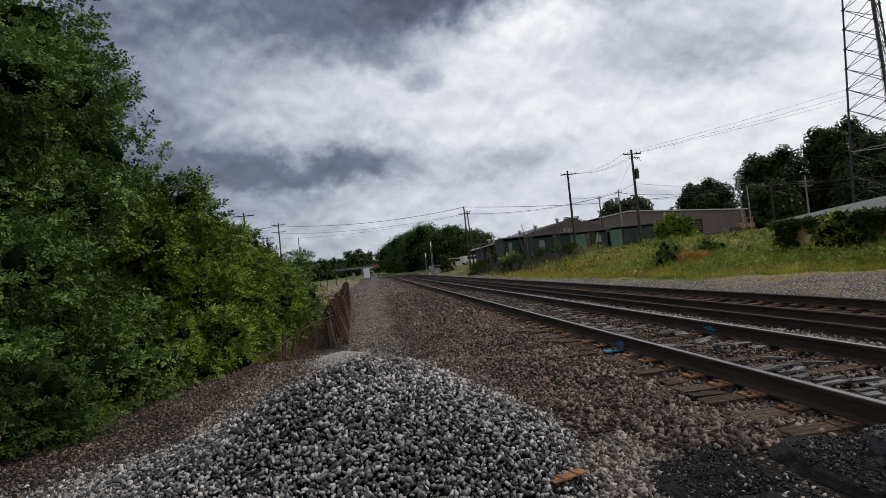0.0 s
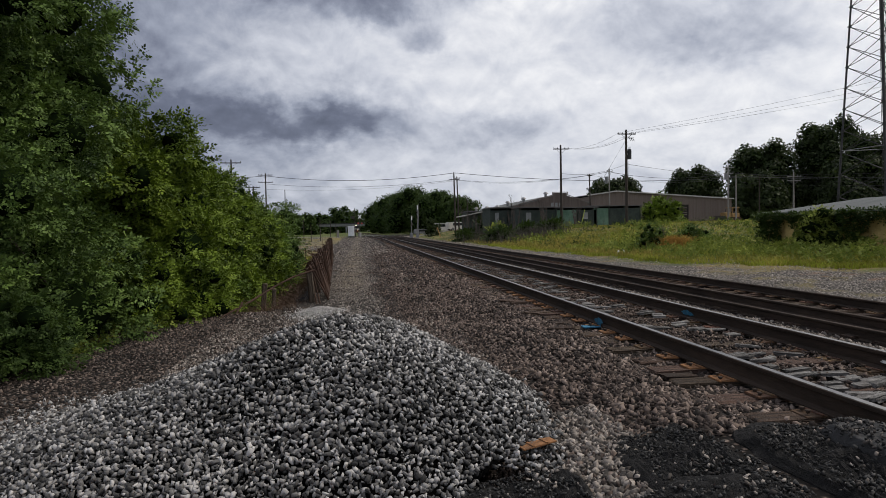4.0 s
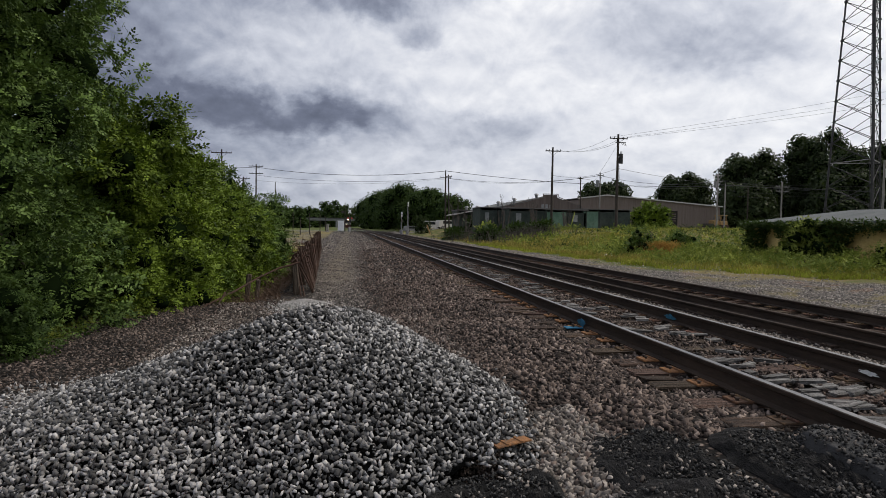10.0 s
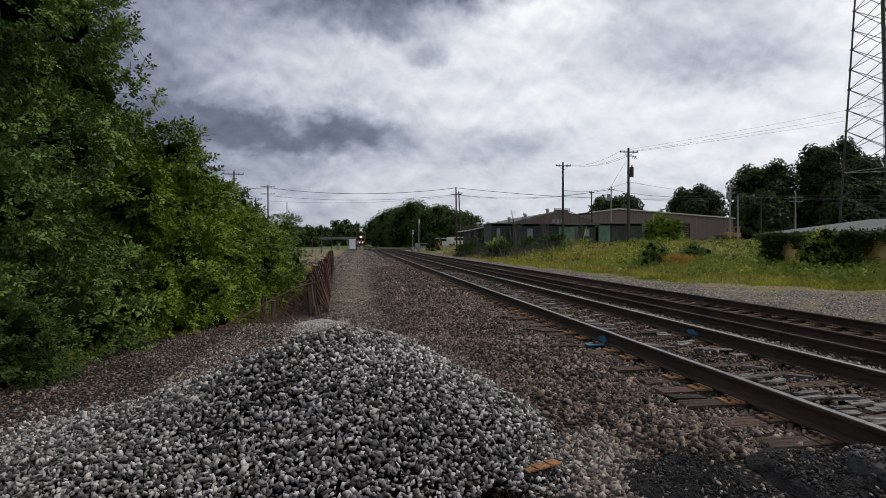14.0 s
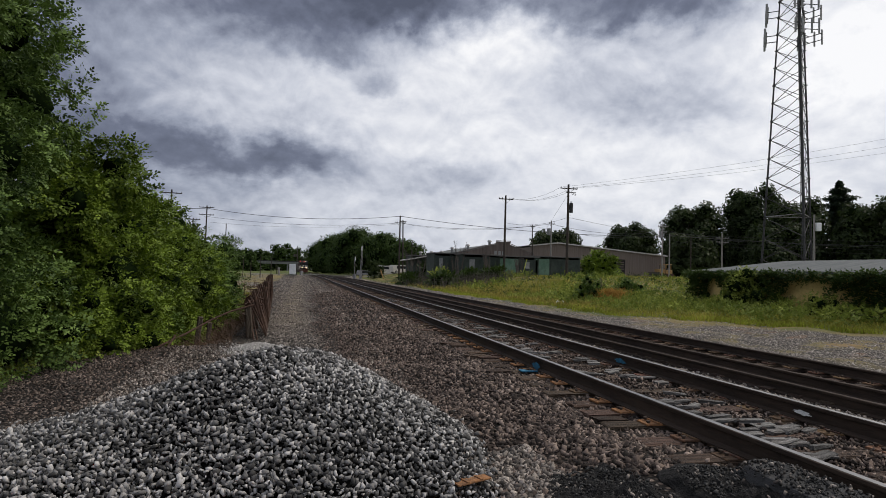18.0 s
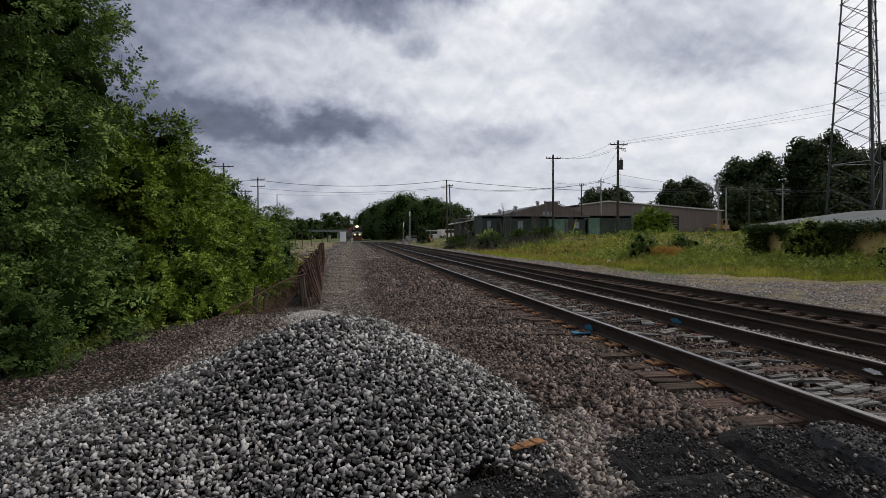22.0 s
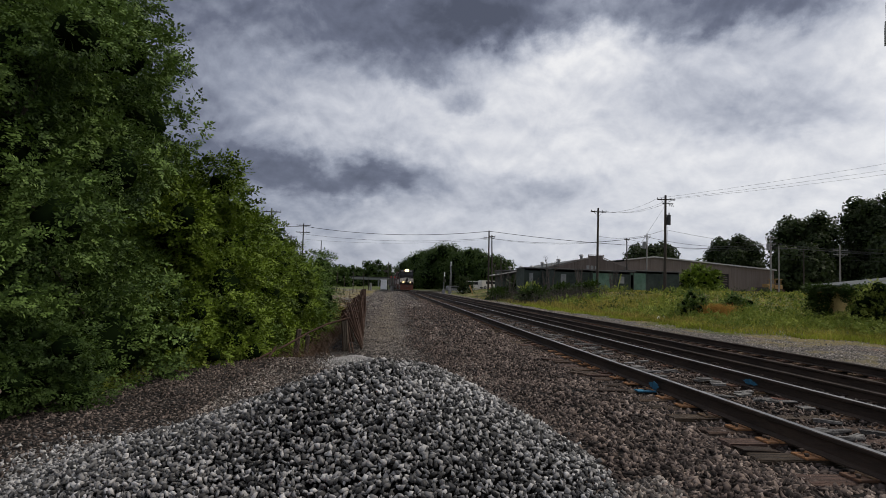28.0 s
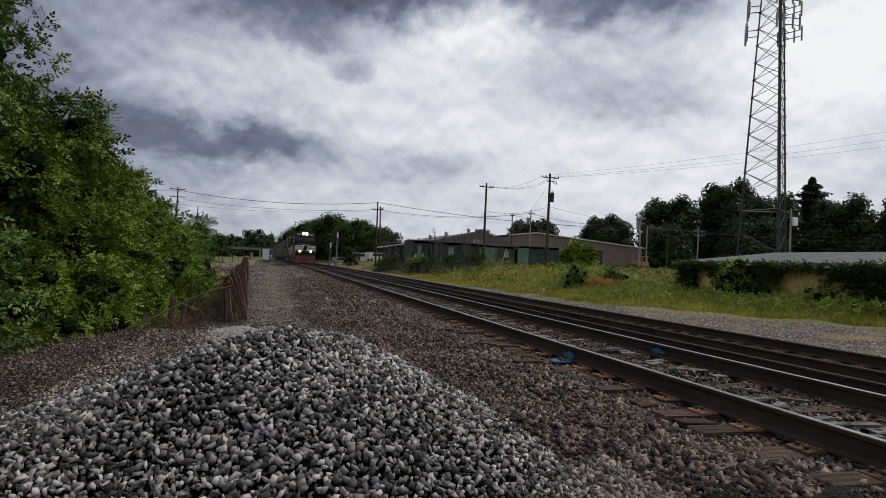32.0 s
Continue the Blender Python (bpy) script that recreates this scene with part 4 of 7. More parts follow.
def make_debris():
    r = random.Random(3)
    p = thing("loose_tie_plate", "rusty orange tie plate lying on the gravel", "tie plate", m=pose(1.24, 3.5, float(ground_z(1.24, 3.5) + pile_z(1.24, 3.5)) + 0.03, -5, -6, 12) @ Matrix.Scale(0.62, 4))
    part("plate", plate_mesh("plate", PLATE_ORANGE), None, p)
    # splintered timber between the rails
    shapes = [block(r.uniform(0.12, 0.32), r.uniform(0.06, 0.13), 0.03, 0.006, 0.02, i).data("timber_piece", SPLINTER) for i in range(8)]
    for i in range(150):
        y = 3.2 + 26 * r.random() ** 1.5
        x = r.uniform(3.65, 4.7)
        o = new("timber_piece", shapes[r.randrange(8)])
        o.matrix_basis = pose(x, y, 0.028 + r.uniform(0, 0.015), r.uniform(-5, 5), r.uniform(-5, 5), r.uniform(-25, 25))
        tagged(o, "grey splintered piece of old tie timber", "timber piece", "splintered timber between the rails")
    shapes = [block(r.uniform(0.3, 0.5), r.uniform(0.12, 0.2), 0.03, 0.006, 0.02, 20 + i).data("tie_fragment", TIE) for i in range(6)]
    for i in range(8):
        y = 3.4 + 17 * r.random() ** 1.3
        o = new("tie_fragment", shapes[r.randrange(6)])
        o.matrix_basis = pose(r.uniform(2.75, 3.2), y, 0.012, r.uniform(-4, 4), r.uniform(-3, 6), r.uniform(-12, 12))
        tagged(o, "brown weathered tie fragment beside the rail", "timber piece", "tie fragments beside the rail")


make_debris()


def make_litter():
    """Pale crumpled sheeting at the edge of the grass."""
    r = random.Random(8)
    for i in range(3):
        x, y = 15.2 + i * 0.33, 33.6 + r.uniform(-0.2, 0.2)
        m = Mesh()
        for j in range(9):
            a = 2 * math.pi * j / 9
            m.v.append((math.cos(a) * r.uniform(0.1, 0.22), math.sin(a) * r.uniform(0.1, 0.2), r.uniform(0.0, 0.06)))
        m.v.append((0, 0, 0.17))
        m.v.append((0, 0, -0.02))
        m.f = [(j, (j + 1) % 9, 9) for j in range(9)] + [((j + 1) % 9, j, 10) for j in range(9)]
        thing("litter", "crumpled white plastic sheeting on the grass edge", "litter", "litter by the gravel", pose(x, y, float(ground_z(x, y)) + 0.02, 0, 0, i * 50), mesh=m, mat=WHITE)


make_litter()


def make_marks():
    """Sprayed blue survey marks on the rails, and a white mark."""
    for name, mat, x, y, z, w, h, side, lab in (("blue_paint_mark", BLUE, MAIN_X - 0.7525 - 0.072, 7.6, 0.02, 0.30, 0.10, -1, "sky-blue paint sprayed on the rail web and tie"),
                                             ("blue_paint_mark", BLUE, MAIN_X + 0.7525 - 0.04, 7.92, 0.05, 0.3, 0.07, -1, "dark blue paint sprayed on the far rail"),
                                             ("white_rail_mark", WHITE_MARK, MAIN_X + 0.7525 - 0.04, 4.38, 0.07, 0.2, 0.045, -1, "white mark on the far rail")):
        m = Mesh()
        n = 30
        for i in range(n):
            a = 2 * math.pi * i / n
            e = 1 + 0.5 * noise.noise((math.cos(a) * 2 + x, math.sin(a) * 2 + y, 0.3)) + 0.35 * noise.noise((math.cos(a) * 6, math.sin(a) * 6 + y, 0.9))
            m.v.append((x + side * 0.004, y + math.cos(a) * w / 2 * e, z + h / 2 + math.sin(a) * h / 2 * e))
        m.v += [(p[0] - 0.003, p[1], p[2]) for p in m.v]
        m.f = [tuple(range(n)), tuple(range(2 * n - 1, n - 1, -1))] + [(i, n + i, n + (i + 1) % n, (i + 1) % n) for i in range(n)]
        o = part(name, m, mat, main_track, lab)
    m = Mesh().box(3.12, 7.48, 0.0, 3.36, 7.64, 0.016, 0.004)
    part("painted_tie_end", m, BLUE, main_track, "tie end sprayed blue")


make_marks()


# ---- foliage ----
def blob_shell(blobs, n, r, depth=0.35):
    """Places and outward ways near the skin of a cloud of ellipsoids, which hides the places inside the others."""
    B = np.array(blobs, float)
    w = (B[:, 3] * B[:, 4]) ** 0.9
    out, way = [], []
    while sum(map(len, out)) < n:
        i = r.choice(len(B), n, p=w / w.sum())
        d = r.normal(0, 1, (n, 3))
        d /= np.linalg.norm(d, axis=1)[:, None]
        rad = B[i][:, [3, 4, 5]]
        bump = 1 + 0.13 * np.sin(d[:, 0] * 7 + i) * np.sin(d[:, 1] * 6 + 2 * i) + 0.08 * np.sin(d[:, 2] * 11 + i)
        p = B[i][:, :3] + d * rad * (bump * (1 - depth * r.rand(n) ** 1.6))[:, None]
        inside = np.zeros(n, bool)
        for j, b in enumerate(B):
            e = (((p - b[:3]) / b[3:6]) ** 2).sum(1)
            inside |= (i != j) & (e < 0.42)
        out.append(p[~inside])
        way.append((d / rad)[~inside])
    p, d = np.concatenate(out)[:n], np.concatenate(way)[:n]
    return p, d / np.linalg.norm(d, axis=1)[:, None]


def sprig(leaflets, size, width, droop=0.25):
    """A compound leaf: leaflets in pairs along a stalk and one at the tip. Along +x, lying in the xy plane."""
    V, F = [], []
    pairs = (leaflets - 1) // 2
    L = size
    for i in range(leaflets):
        if i == leaflets - 1:
            base, ang, ll = np.array((L, 0, -droop * L)), 0.0, size * 0.5
        else:
            s = 1 if i % 2 else -1
            u = (i // 2 + 0.7) / pairs
            base, ang, ll = np.array((u * L * 0.92, 0, -droop * L * u * u)), s * (1.15 - 0.35 * u), size * (0.5 - 0.1 * u)
        c, sn = math.cos(ang), math.sin(ang)
        for a, b, z in ((0, 0, 0), (0.45, width, 0.02), (1, 0, -0.12), (0.45, -width, 0.02)):
            x, y = a * ll, b * ll
            V.append(base + np.array((x * c - y * sn, x * sn + y * c, z * ll)))
        F.append((4 * i, 4 * i + 1, 4 * i + 2, 4 * i + 3))
    return np.array(V), np.array(F)


def frames_along(d, r, up=0.35, spread=0.55, level=1.0):
    """Turns that bring +x near to each outward way; level: how far the blades lie flat rather than face outward."""
    n = len(d)
    if level < 0.3:
        a = np.cross(d, r.normal(0, 1, (n, 3))) + d * 0.3
    else:
        a = d + r.normal(0, spread, (n, 3)) + np.array((0, 0, up - 0.3))
    a /= np.linalg.norm(a, axis=1)[:, None]
    z = np.array((0, 0, level)) + r.normal(0, 0.45, (n, 3)) + d * (1.5 - level)
    b = np.cross(z, a)
    b /= np.linalg.norm(b, axis=1)[:, None] + 1e-9
    c = np.cross(a, b)
    return np.stack([a, b, c], -1)


def leaves(p, d, tmpl, r, lo=0.7, hi=1.3, up=0.35, level=1.0):
    V, F = tmpl
    R = frames_along(d, r, up, level=level)
    s = r.uniform(lo, hi, len(p))
    W = np.einsum("nij,kj->nki", R, V) * s[:, None, None] + p[:, None, :]
    k = len(V)
    return W.reshape(-1, 3), (F[None] + (np.arange(len(p)) * k)[:, None, None]).reshape(-1, 4)


def limbs(m, base, blobs, r, trunk):
    """A tapered trunk and limbs that run into the lobes of the crown."""
    top = max(b[2] for b in blobs)
    cx, cy = np.mean([b[0] for b in blobs]), np.mean([b[1] for b in blobs])
    pts, rad = [Vector(base)], [trunk]
    for i in range(1, 5):
        u = i / 5
        pts.append(Vector((base[0] + (cx - base[0]) * u * 0.7 + r.uniform(-0.06, 0.06) * top * 0.3, base[1] + (cy - base[1]) * u * 0.7, base[2] + (top - base[2]) * u)))
        rad.append(trunk * (1 - 0.75 * u))
    m.tube(pts, rad)
    for b in blobs:
        s = pts[r.randrange(1, 4)]
        mid = s.lerp(Vector(b[:3]), 0.5) + Vector((0, 0, 0.08 * top))
        m.tube([s, mid, Vector(b[:3])], [trunk * 0.4, trunk * 0.25, trunk * 0.08], 5)


def rosettes(p, d, k, r, reach):
    """Branch tips, each with k sprigs that spread sideways and droop round it."""
    p, d = np.repeat(p, k, 0), np.repeat(d, k, 0)
    a = r.rand(len(p)) * 2 * math.pi
    side = np.stack([np.cos(a), np.sin(a), r.uniform(-0.5, 0.25, len(p))], -1)
    way = side * 0.8 + d * 0.75
    way /= np.linalg.norm(way, axis=1)[:, None]
    return p + way * (reach * r.rand(len(p)) ** 0.7)[:, None] * np.array((1, 1, 0.55)), way


def tree(name, label, category, base, blobs, n, tmpl, mat, seed, trunk=0.12, group="", depth=0.4, core=1.5, inner=0.72, tuft=1, level=0.8):
    """blobs: lobes of the crown from the base, as x, y, z, and three radii; tuft: sprigs to a branch tip."""
    r = np.random.RandomState(seed)
    t = thing(name, label, category, group, pose(*base))
    p, d = blob_shell(blobs, n // tuft, r, depth)
    if tuft > 1:
        p, d = rosettes(p, d, tuft, r, 0.27 if tuft > 9 else 0.14)
    V, F = leaves(p, d, tmpl, r, level=level)
    # heavier sprays deep inside close the crown
    p, d = blob_shell([(*b[:3], b[3] * 0.62, b[4] * 0.62, b[5] * 0.62) for b in blobs], n // 9, r, 0.6)
    V2, F2 = leaves(p, d, tmpl, r, core, core * 1.5)
    V, F = np.concatenate([V, V2]), np.concatenate([F, F2 + len(V)])
    V[:, 2] = np.maximum(V[:, 2], 0.03)
    part("crown", raw_mesh("crown", V, F, mat), None, t)
    part("inner_crown", inner_mass(blobs, seed, inner), None, t, "added near-black lumps standing in for shade inside the crown")
    m = Mesh()
    limbs(m, (0, 0, -0.3), blobs, random.Random(seed), trunk)
    part("trunk", m, BARK, t)
    return t


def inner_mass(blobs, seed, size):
    """Ragged lumps added deep in the crown, coloured near-black as its inner shade."""
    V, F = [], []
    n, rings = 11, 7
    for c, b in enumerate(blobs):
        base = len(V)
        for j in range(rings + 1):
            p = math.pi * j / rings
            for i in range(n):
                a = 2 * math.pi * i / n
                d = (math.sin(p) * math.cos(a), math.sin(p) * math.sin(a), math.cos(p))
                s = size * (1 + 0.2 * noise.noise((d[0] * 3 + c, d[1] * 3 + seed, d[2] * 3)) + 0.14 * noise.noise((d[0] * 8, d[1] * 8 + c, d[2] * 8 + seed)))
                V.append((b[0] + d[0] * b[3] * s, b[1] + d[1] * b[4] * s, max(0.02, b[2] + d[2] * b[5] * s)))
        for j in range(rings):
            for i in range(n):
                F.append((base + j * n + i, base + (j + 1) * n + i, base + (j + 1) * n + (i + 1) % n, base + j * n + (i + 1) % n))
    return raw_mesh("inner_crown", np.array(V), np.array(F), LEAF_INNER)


def lobes(seed, count, cx, cy, h, rx, ry, low=0.25, size=0.42):
    """A crown's lobes: several balls of unlike size heaped round the stem."""
    r = random.Random(seed)
    out = []
    for i in range(count):
        u = (i + 0.5) / count
        a = i * 2.4 + r.uniform(-0.4, 0.4)
        z = h * (low + (0.92 - low) * u)
        spread = math.sqrt(max(0.05, 1 - (max(0.0, (z / h - 0.45)) / 0.58) ** 2)) * 0.72
        s = size * r.uniform(0.75, 1.2) * (1.05 - 0.35 * u)
        out.append((cx + math.cos(a) * rx * spread, cy + math.sin(a) * ry * spread, z, rx * s, ry * s, min(h * 0.24, (rx + ry) * 0.5 * s * 0.95)))
    for z, s in ((0.3, 0.55), (0.55, 0.58), (0.76, 0.42)):
        out.append((cx, cy, h * z, rx * s, ry * s, h * 0.2))
    return out


SPRIG_BIG = sprig(5, 0.185, 0.32)
SPRIG_MID = sprig(5, 0.13, 0.34)
SPRIG_TINY = sprig(5, 0.085, 0.36)
SPRIG_SMALL = sprig(3, 0.17, 0.36)
CLUMP = sprig(5, 0.55, 0.34)


def blade(length, width):
    """One leaf or leaf spray, a little folded."""
    return np.array(((0, 0, 0), (0.45, width, 0.06), (1, 0, -0.1), (0.45, -width, 0.06))) * length, np.array(((0, 1, 2, 3),))


CLUMP_BIG = blade(0.52, 0.4)
CLUMP_FAR = blade(1.9, 0.42)


def gz(x, y):
    return float(ground_z(x, y))


def make_thicket():
    """Trees and tall shrubs that crowd the fence on the left."""
    g = "trackside thicket"
    def at(x, y):
        return (x, y, gz(x, y))
    b = lobes(1, 14, 0, 0, 11.5, 3.0, 3.2, 0.12) + [(2.3, -0.6, 6.6, 1.3, 1.4, 1.2), (1.9, -0.6, 7.8, 1.2, 1.3, 1.1), (2.6, 0.2, 5.4, 1.2, 1.4, 1.2)]
    tree("tall_tree", "tall dark green tree with dense drooping leaves", "tree", at(-8.35, 13.2), b, 17000, SPRIG_BIG, LEAF_SOFT, 31, 0.2, g, 0.5, 1.0, 0.44, 13)
    b = lobes(2, 15, 0, 0, 7.1, 2.3, 2.7, 0.06, 0.46)
    tree("leafy_tree", "leafy green tree reaching down to the gravel", "tree", at(-6.7, 10.4), b, 30000, SPRIG_MID, LEAF_SOFT, 32, 0.14, g, 0.5, 1.0, 0.44, 13)
    b = lobes(3, 15, 0, 0, 5.45, 2.0, 2.7, 0.06, 0.46)
    tree("leafy_tree", "leafy green tree with long compound leaves", "tree", at(-5.6, 15.4), b, 17000, SPRIG_BIG, LEAF_NEAR, 33, 0.14, g, 0.5, 1.0, 0.44, 13)
    b = lobes(4, 13, 0, 0, 5.2, 1.9, 2.8, 0.06, 0.46)
    tree("leafy_tree", "bright green leafy young tree", "tree", at(-5.0, 19.8), b, 13000, SPRIG_BIG, LEAF_NEAR, 34, 0.12, g, 0.5, 1.0, 0.44, 13)
    b = lobes(5, 13, 0, 0, 4.6, 1.9, 3.2, 0.06, 0.46)
    tree("leafy_tree", "bright green leafy young tree", "tree", at(-5.0, 25.0), b, 9000, SPRIG_BIG, LEAF_NEAR, 35, 0.12, g, 0.5, 1.0, 0.44, 13)
    b = lobes(6, 10, 0, 0, 4.4, 1.9, 3.4, 0.06)
    tree("bushy_tree", "rounded dark green bushy tree beside the fence", "tree", at(-5.0, 31.5), b, 6500, SPRIG_BIG, LEAF_DEEP, 36, 0.12, g, 0.5, 1.0, 0.44, 13)
    b = lobes(7, 10, 0, 0, 4.6, 2.2, 3.4, 0.06)
    tree("bushy_tree", "rounded dark green bushy tree beside the fence", "tree", at(-5.6, 38.5), b, 4600, SPRIG_BIG, LEAF_DEEP, 37, 0.12, g, 0.5, 1.0, 0.44, 13)
    b = lobes(8, 12, 0, 0, 12.5, 4.5, 4.5, 0.1)
    tree("tall_tree", "tall dark tree standing behind the thicket", "tree", at(-12.5, 20), b, 4200, CLUMP, LEAF_DEEP, 38, 0.25, g, 0.5, 1.0, 0.44, 13)
    b = lobes(9, 10, 0, 0, 8.0, 4.0, 5.0, 0.1)
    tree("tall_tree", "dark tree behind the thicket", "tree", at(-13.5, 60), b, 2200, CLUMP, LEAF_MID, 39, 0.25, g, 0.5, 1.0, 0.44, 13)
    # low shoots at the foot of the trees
    # the two nearest take darker LEAF_MID, to carry the shade they grow in
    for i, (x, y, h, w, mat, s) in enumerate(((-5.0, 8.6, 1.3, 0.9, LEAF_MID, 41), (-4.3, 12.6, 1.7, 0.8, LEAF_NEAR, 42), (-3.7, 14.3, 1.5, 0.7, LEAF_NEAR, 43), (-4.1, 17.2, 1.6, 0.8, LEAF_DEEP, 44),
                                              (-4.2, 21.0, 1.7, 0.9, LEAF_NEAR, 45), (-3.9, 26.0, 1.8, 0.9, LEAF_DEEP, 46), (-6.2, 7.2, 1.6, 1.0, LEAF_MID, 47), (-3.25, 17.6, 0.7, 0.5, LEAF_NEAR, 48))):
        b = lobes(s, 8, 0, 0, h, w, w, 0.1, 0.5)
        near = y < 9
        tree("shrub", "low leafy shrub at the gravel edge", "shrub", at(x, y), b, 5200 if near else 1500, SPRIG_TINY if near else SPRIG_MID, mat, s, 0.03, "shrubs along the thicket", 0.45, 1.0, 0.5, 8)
    # a few leafy weeds on the ground
    r = np.random.RandomState(9)
    n = 900
    y = 9 + 8 * r.rand(n)
    x = -5.3 + (y - 9) * 0.32 + r.normal(0, 0.25, n)
    p = np.stack([x, y, ground_z(x, y) + 0.03], -1)
    V, F = leaves(p, np.tile((0, 0, 1.0), (n, 1)) + r.normal(0, 0.6, (n, 3)), SPRIG_SMALL, r, 0.5, 1.0)
    tagged(new("ground_weeds", raw_mesh("ground_weeds", V, F, LEAF_WEED)), "low green weeds along the gravel edge", "weeds", kind="stuff")


make_thicket()


def broad_tree(x, y, h, w, seed, mat, label, n=5000, tmpl=None, trunk=0.4, low=0.1, count=18):
    z = gz(x, y)
    w = w * 0.8
    b = lobes(seed, count + 6, 0, 0, (h - z) * 0.97, w, w * 0.9, low, 0.44)
    tree("broadleaf_tree", label, "tree", (x, y, z), b, int(n * 2.6), tmpl or CLUMP_BIG, mat, seed, trunk, "trees behind the yard", 0.24, 1.2, 0.56, 1, 0.2)


def make_far_trees():
    dark = "large dark broadleaf tree behind the yard"
    broad_tree(58, 132, 12.6, 8.0, 51, LEAF_FAR, dark)
    broad_tree(83, 141, 16.2, 8.6, 52, LEAF_FAR, dark)
    broad_tree(81, 112, 18.2, 9.0, 53, LEAF_FAR, dark, 5000)
    broad_tree(94, 110, 23.0, 9.0, 54, LEAF_FAR, dark, 5400)
    broad_tree(74, 104, 10.5, 6.5, 55, LEAF_FAR, dark)
    broad_tree(88, 96, 12.0, 9.0, 56, LEAF_FAR, dark)
    broad_tree(100, 88, 17.0, 8.0, 57, LEAF_FAR, "dark green tree beside the mast", 4600)
    broad_tree(112, 82, 18.6, 10.0, 58, LEAF_FAR, dark, 5000)
    broad_tree(124, 92, 20.5, 9.0, 59, LEAF_FAR, dark, 5000)
    broad_tree(122, 66, 16.5, 10.0, 60, LEAF_FAR, dark, 5000)
    broad_tree(135, 52, 19.0, 11.0, 61, LEAF_FAR, dark, 4600)
    broad_tree(128, 30, 17.0, 11.0, 62, LEAF_FAR, dark, 5400)
    broad_tree(93, 98, 18.5, 8.5, 65, LEAF_FAR, dark, 4000)
    broad_tree(64, 150, 8.5, 9.0, 63, LEAF_FAR, dark, 2500)
    broad_tree(72, 140, 9.0, 6.0, 64, LEAF_MID, "small mid-green tree behind the shed", 1400)
    # conifer
    r = np.random.RandomState(66)
    t = thing("conifer", "dark pointed conifer behind the yard", "tree", "", pose(102.3, 96.8, gz(102.3, 96.8)))
    n, h = 26000, 19.9
    u = r.rand(n) ** 0.7
    a = r.rand(n) * 2 * math.pi
    rad = np.minimum((1 - u) * 20, 3.4 + (1 - u) * 3.5) * (0.15 + 0.85 * r.rand(n)) * (0.66 + 0.34 * np.sin(u * 78)) * (0.8 + 0.28 * np.sin(a * 5 + np.floor(u * 12) * 2.3)) + 0.05
    p = np.stack([np.cos(a) * rad, np.sin(a) * rad, 1.5 + u * (h - 1.5)], -1)
    V, F = leaves(p, np.stack([np.cos(a), np.sin(a), -0.2 + 0 * a], -1), blade(0.42, 0.3), r, 0.7, 1.3)
    part("crown", raw_mesh("crown", V, F, LEAF_CONIFER), None, t)
    part("trunk", Mesh().rod((0, 0, -0.3), (0, 0, h - 1), 0.3, 0.05), BARK, t)
    # the wooded mass by the line
    for i, (x, y, h, w) in enumerate(((29, 172, 8.5, 6), (22, 178, 11.5, 7), (17.5, 196, 14.5, 8), (18, 220, 15.5, 9), (16, 250, 17, 9), (14, 285, 17, 9), (11.5, 330, 17, 9), (26, 190, 11, 8))):
        z = gz(x, y)
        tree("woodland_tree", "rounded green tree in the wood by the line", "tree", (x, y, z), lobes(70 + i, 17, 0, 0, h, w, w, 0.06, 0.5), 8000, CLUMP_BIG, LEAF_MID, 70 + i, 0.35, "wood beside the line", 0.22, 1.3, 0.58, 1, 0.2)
    for i, (x, y, h, w) in enumerate(((-46, 520, 17, 12), (-62, 640, 20, 15), (-44, 650, 22, 14), (-20, 660, 29, 13), (-4, 680, 25, 10), (-85, 600, 20, 16), (-110, 560, 20, 18), (12, 690, 24, 16), (-30, 700, 22, 16))):
        z = gz(x, y)
        tree("distant_tree", "distant dark green tree beyond the overpass", "tree", (x, y, z), lobes(90 + i, 11, 0, 0, h, w, w, 0.08, 0.46), 1500, CLUMP_FAR, LEAF_MID, 90 + i, 0.5, "trees beyond the overpass", 0.2, 1.2, 0.56, 1, 0.2)
    for i, (x, y, h, w) in enumerate(((-30, 150, 9, 9), (-36, 190, 11, 11), (-44, 240, 12, 12))):
        z = gz(x, y)
        tree("roadside_tree", "dark green tree beside the crossing road", "tree", (x, y, z), lobes(110 + i, 11, 0, 0, h, w, w, 0.08, 0.46), 4000, CLUMP_BIG, LEAF_MID, 110 + i, 0.35, "trees by the crossing road", 0.2, 1.3, 0.66, 1, 0.2)


make_far_trees()


def grass_field(name, label, P, h, w, mat, seed):
    r = np.random.RandomState(seed)
    n = len(P)
    a = r.rand(n) * 2 * math.pi
    side = np.stack([np.cos(a), np.sin(a), 0 * a], -1) * (w * r.uniform(0.6, 1.4, n))[:, None]
    hh = h * r.uniform(0.45, 1.35, n)
    lean = np.stack([r.normal(0, 0.25, n), r.normal(0, 0.25, n), np.ones(n)], -1) * hh[:, None]
    bend_ = np.stack([r.normal(0, 0.3, n), r.normal(0, 0.3, n), -0.12 + 0 * a], -1) * hh[:, None]
    q = P - np.array((0, 0, 0.03))
    V = np.stack([q - side, q + side, q + side * 0.6 + lean * 0.6, q - side * 0.6 + lean * 0.6, q + lean + bend_, q + lean + bend_ + side * 0.1], 1).reshape(-1, 3)
    k = (np.arange(n) * 6)[:, None]
    F = np.concatenate([np.array([[0, 1, 2, 3]]) + k, np.array([[3, 2, 5, 4]]) + k])
    tagged(new(name, raw_mesh(name, V, F, mat)), label, "grass", kind="stuff")


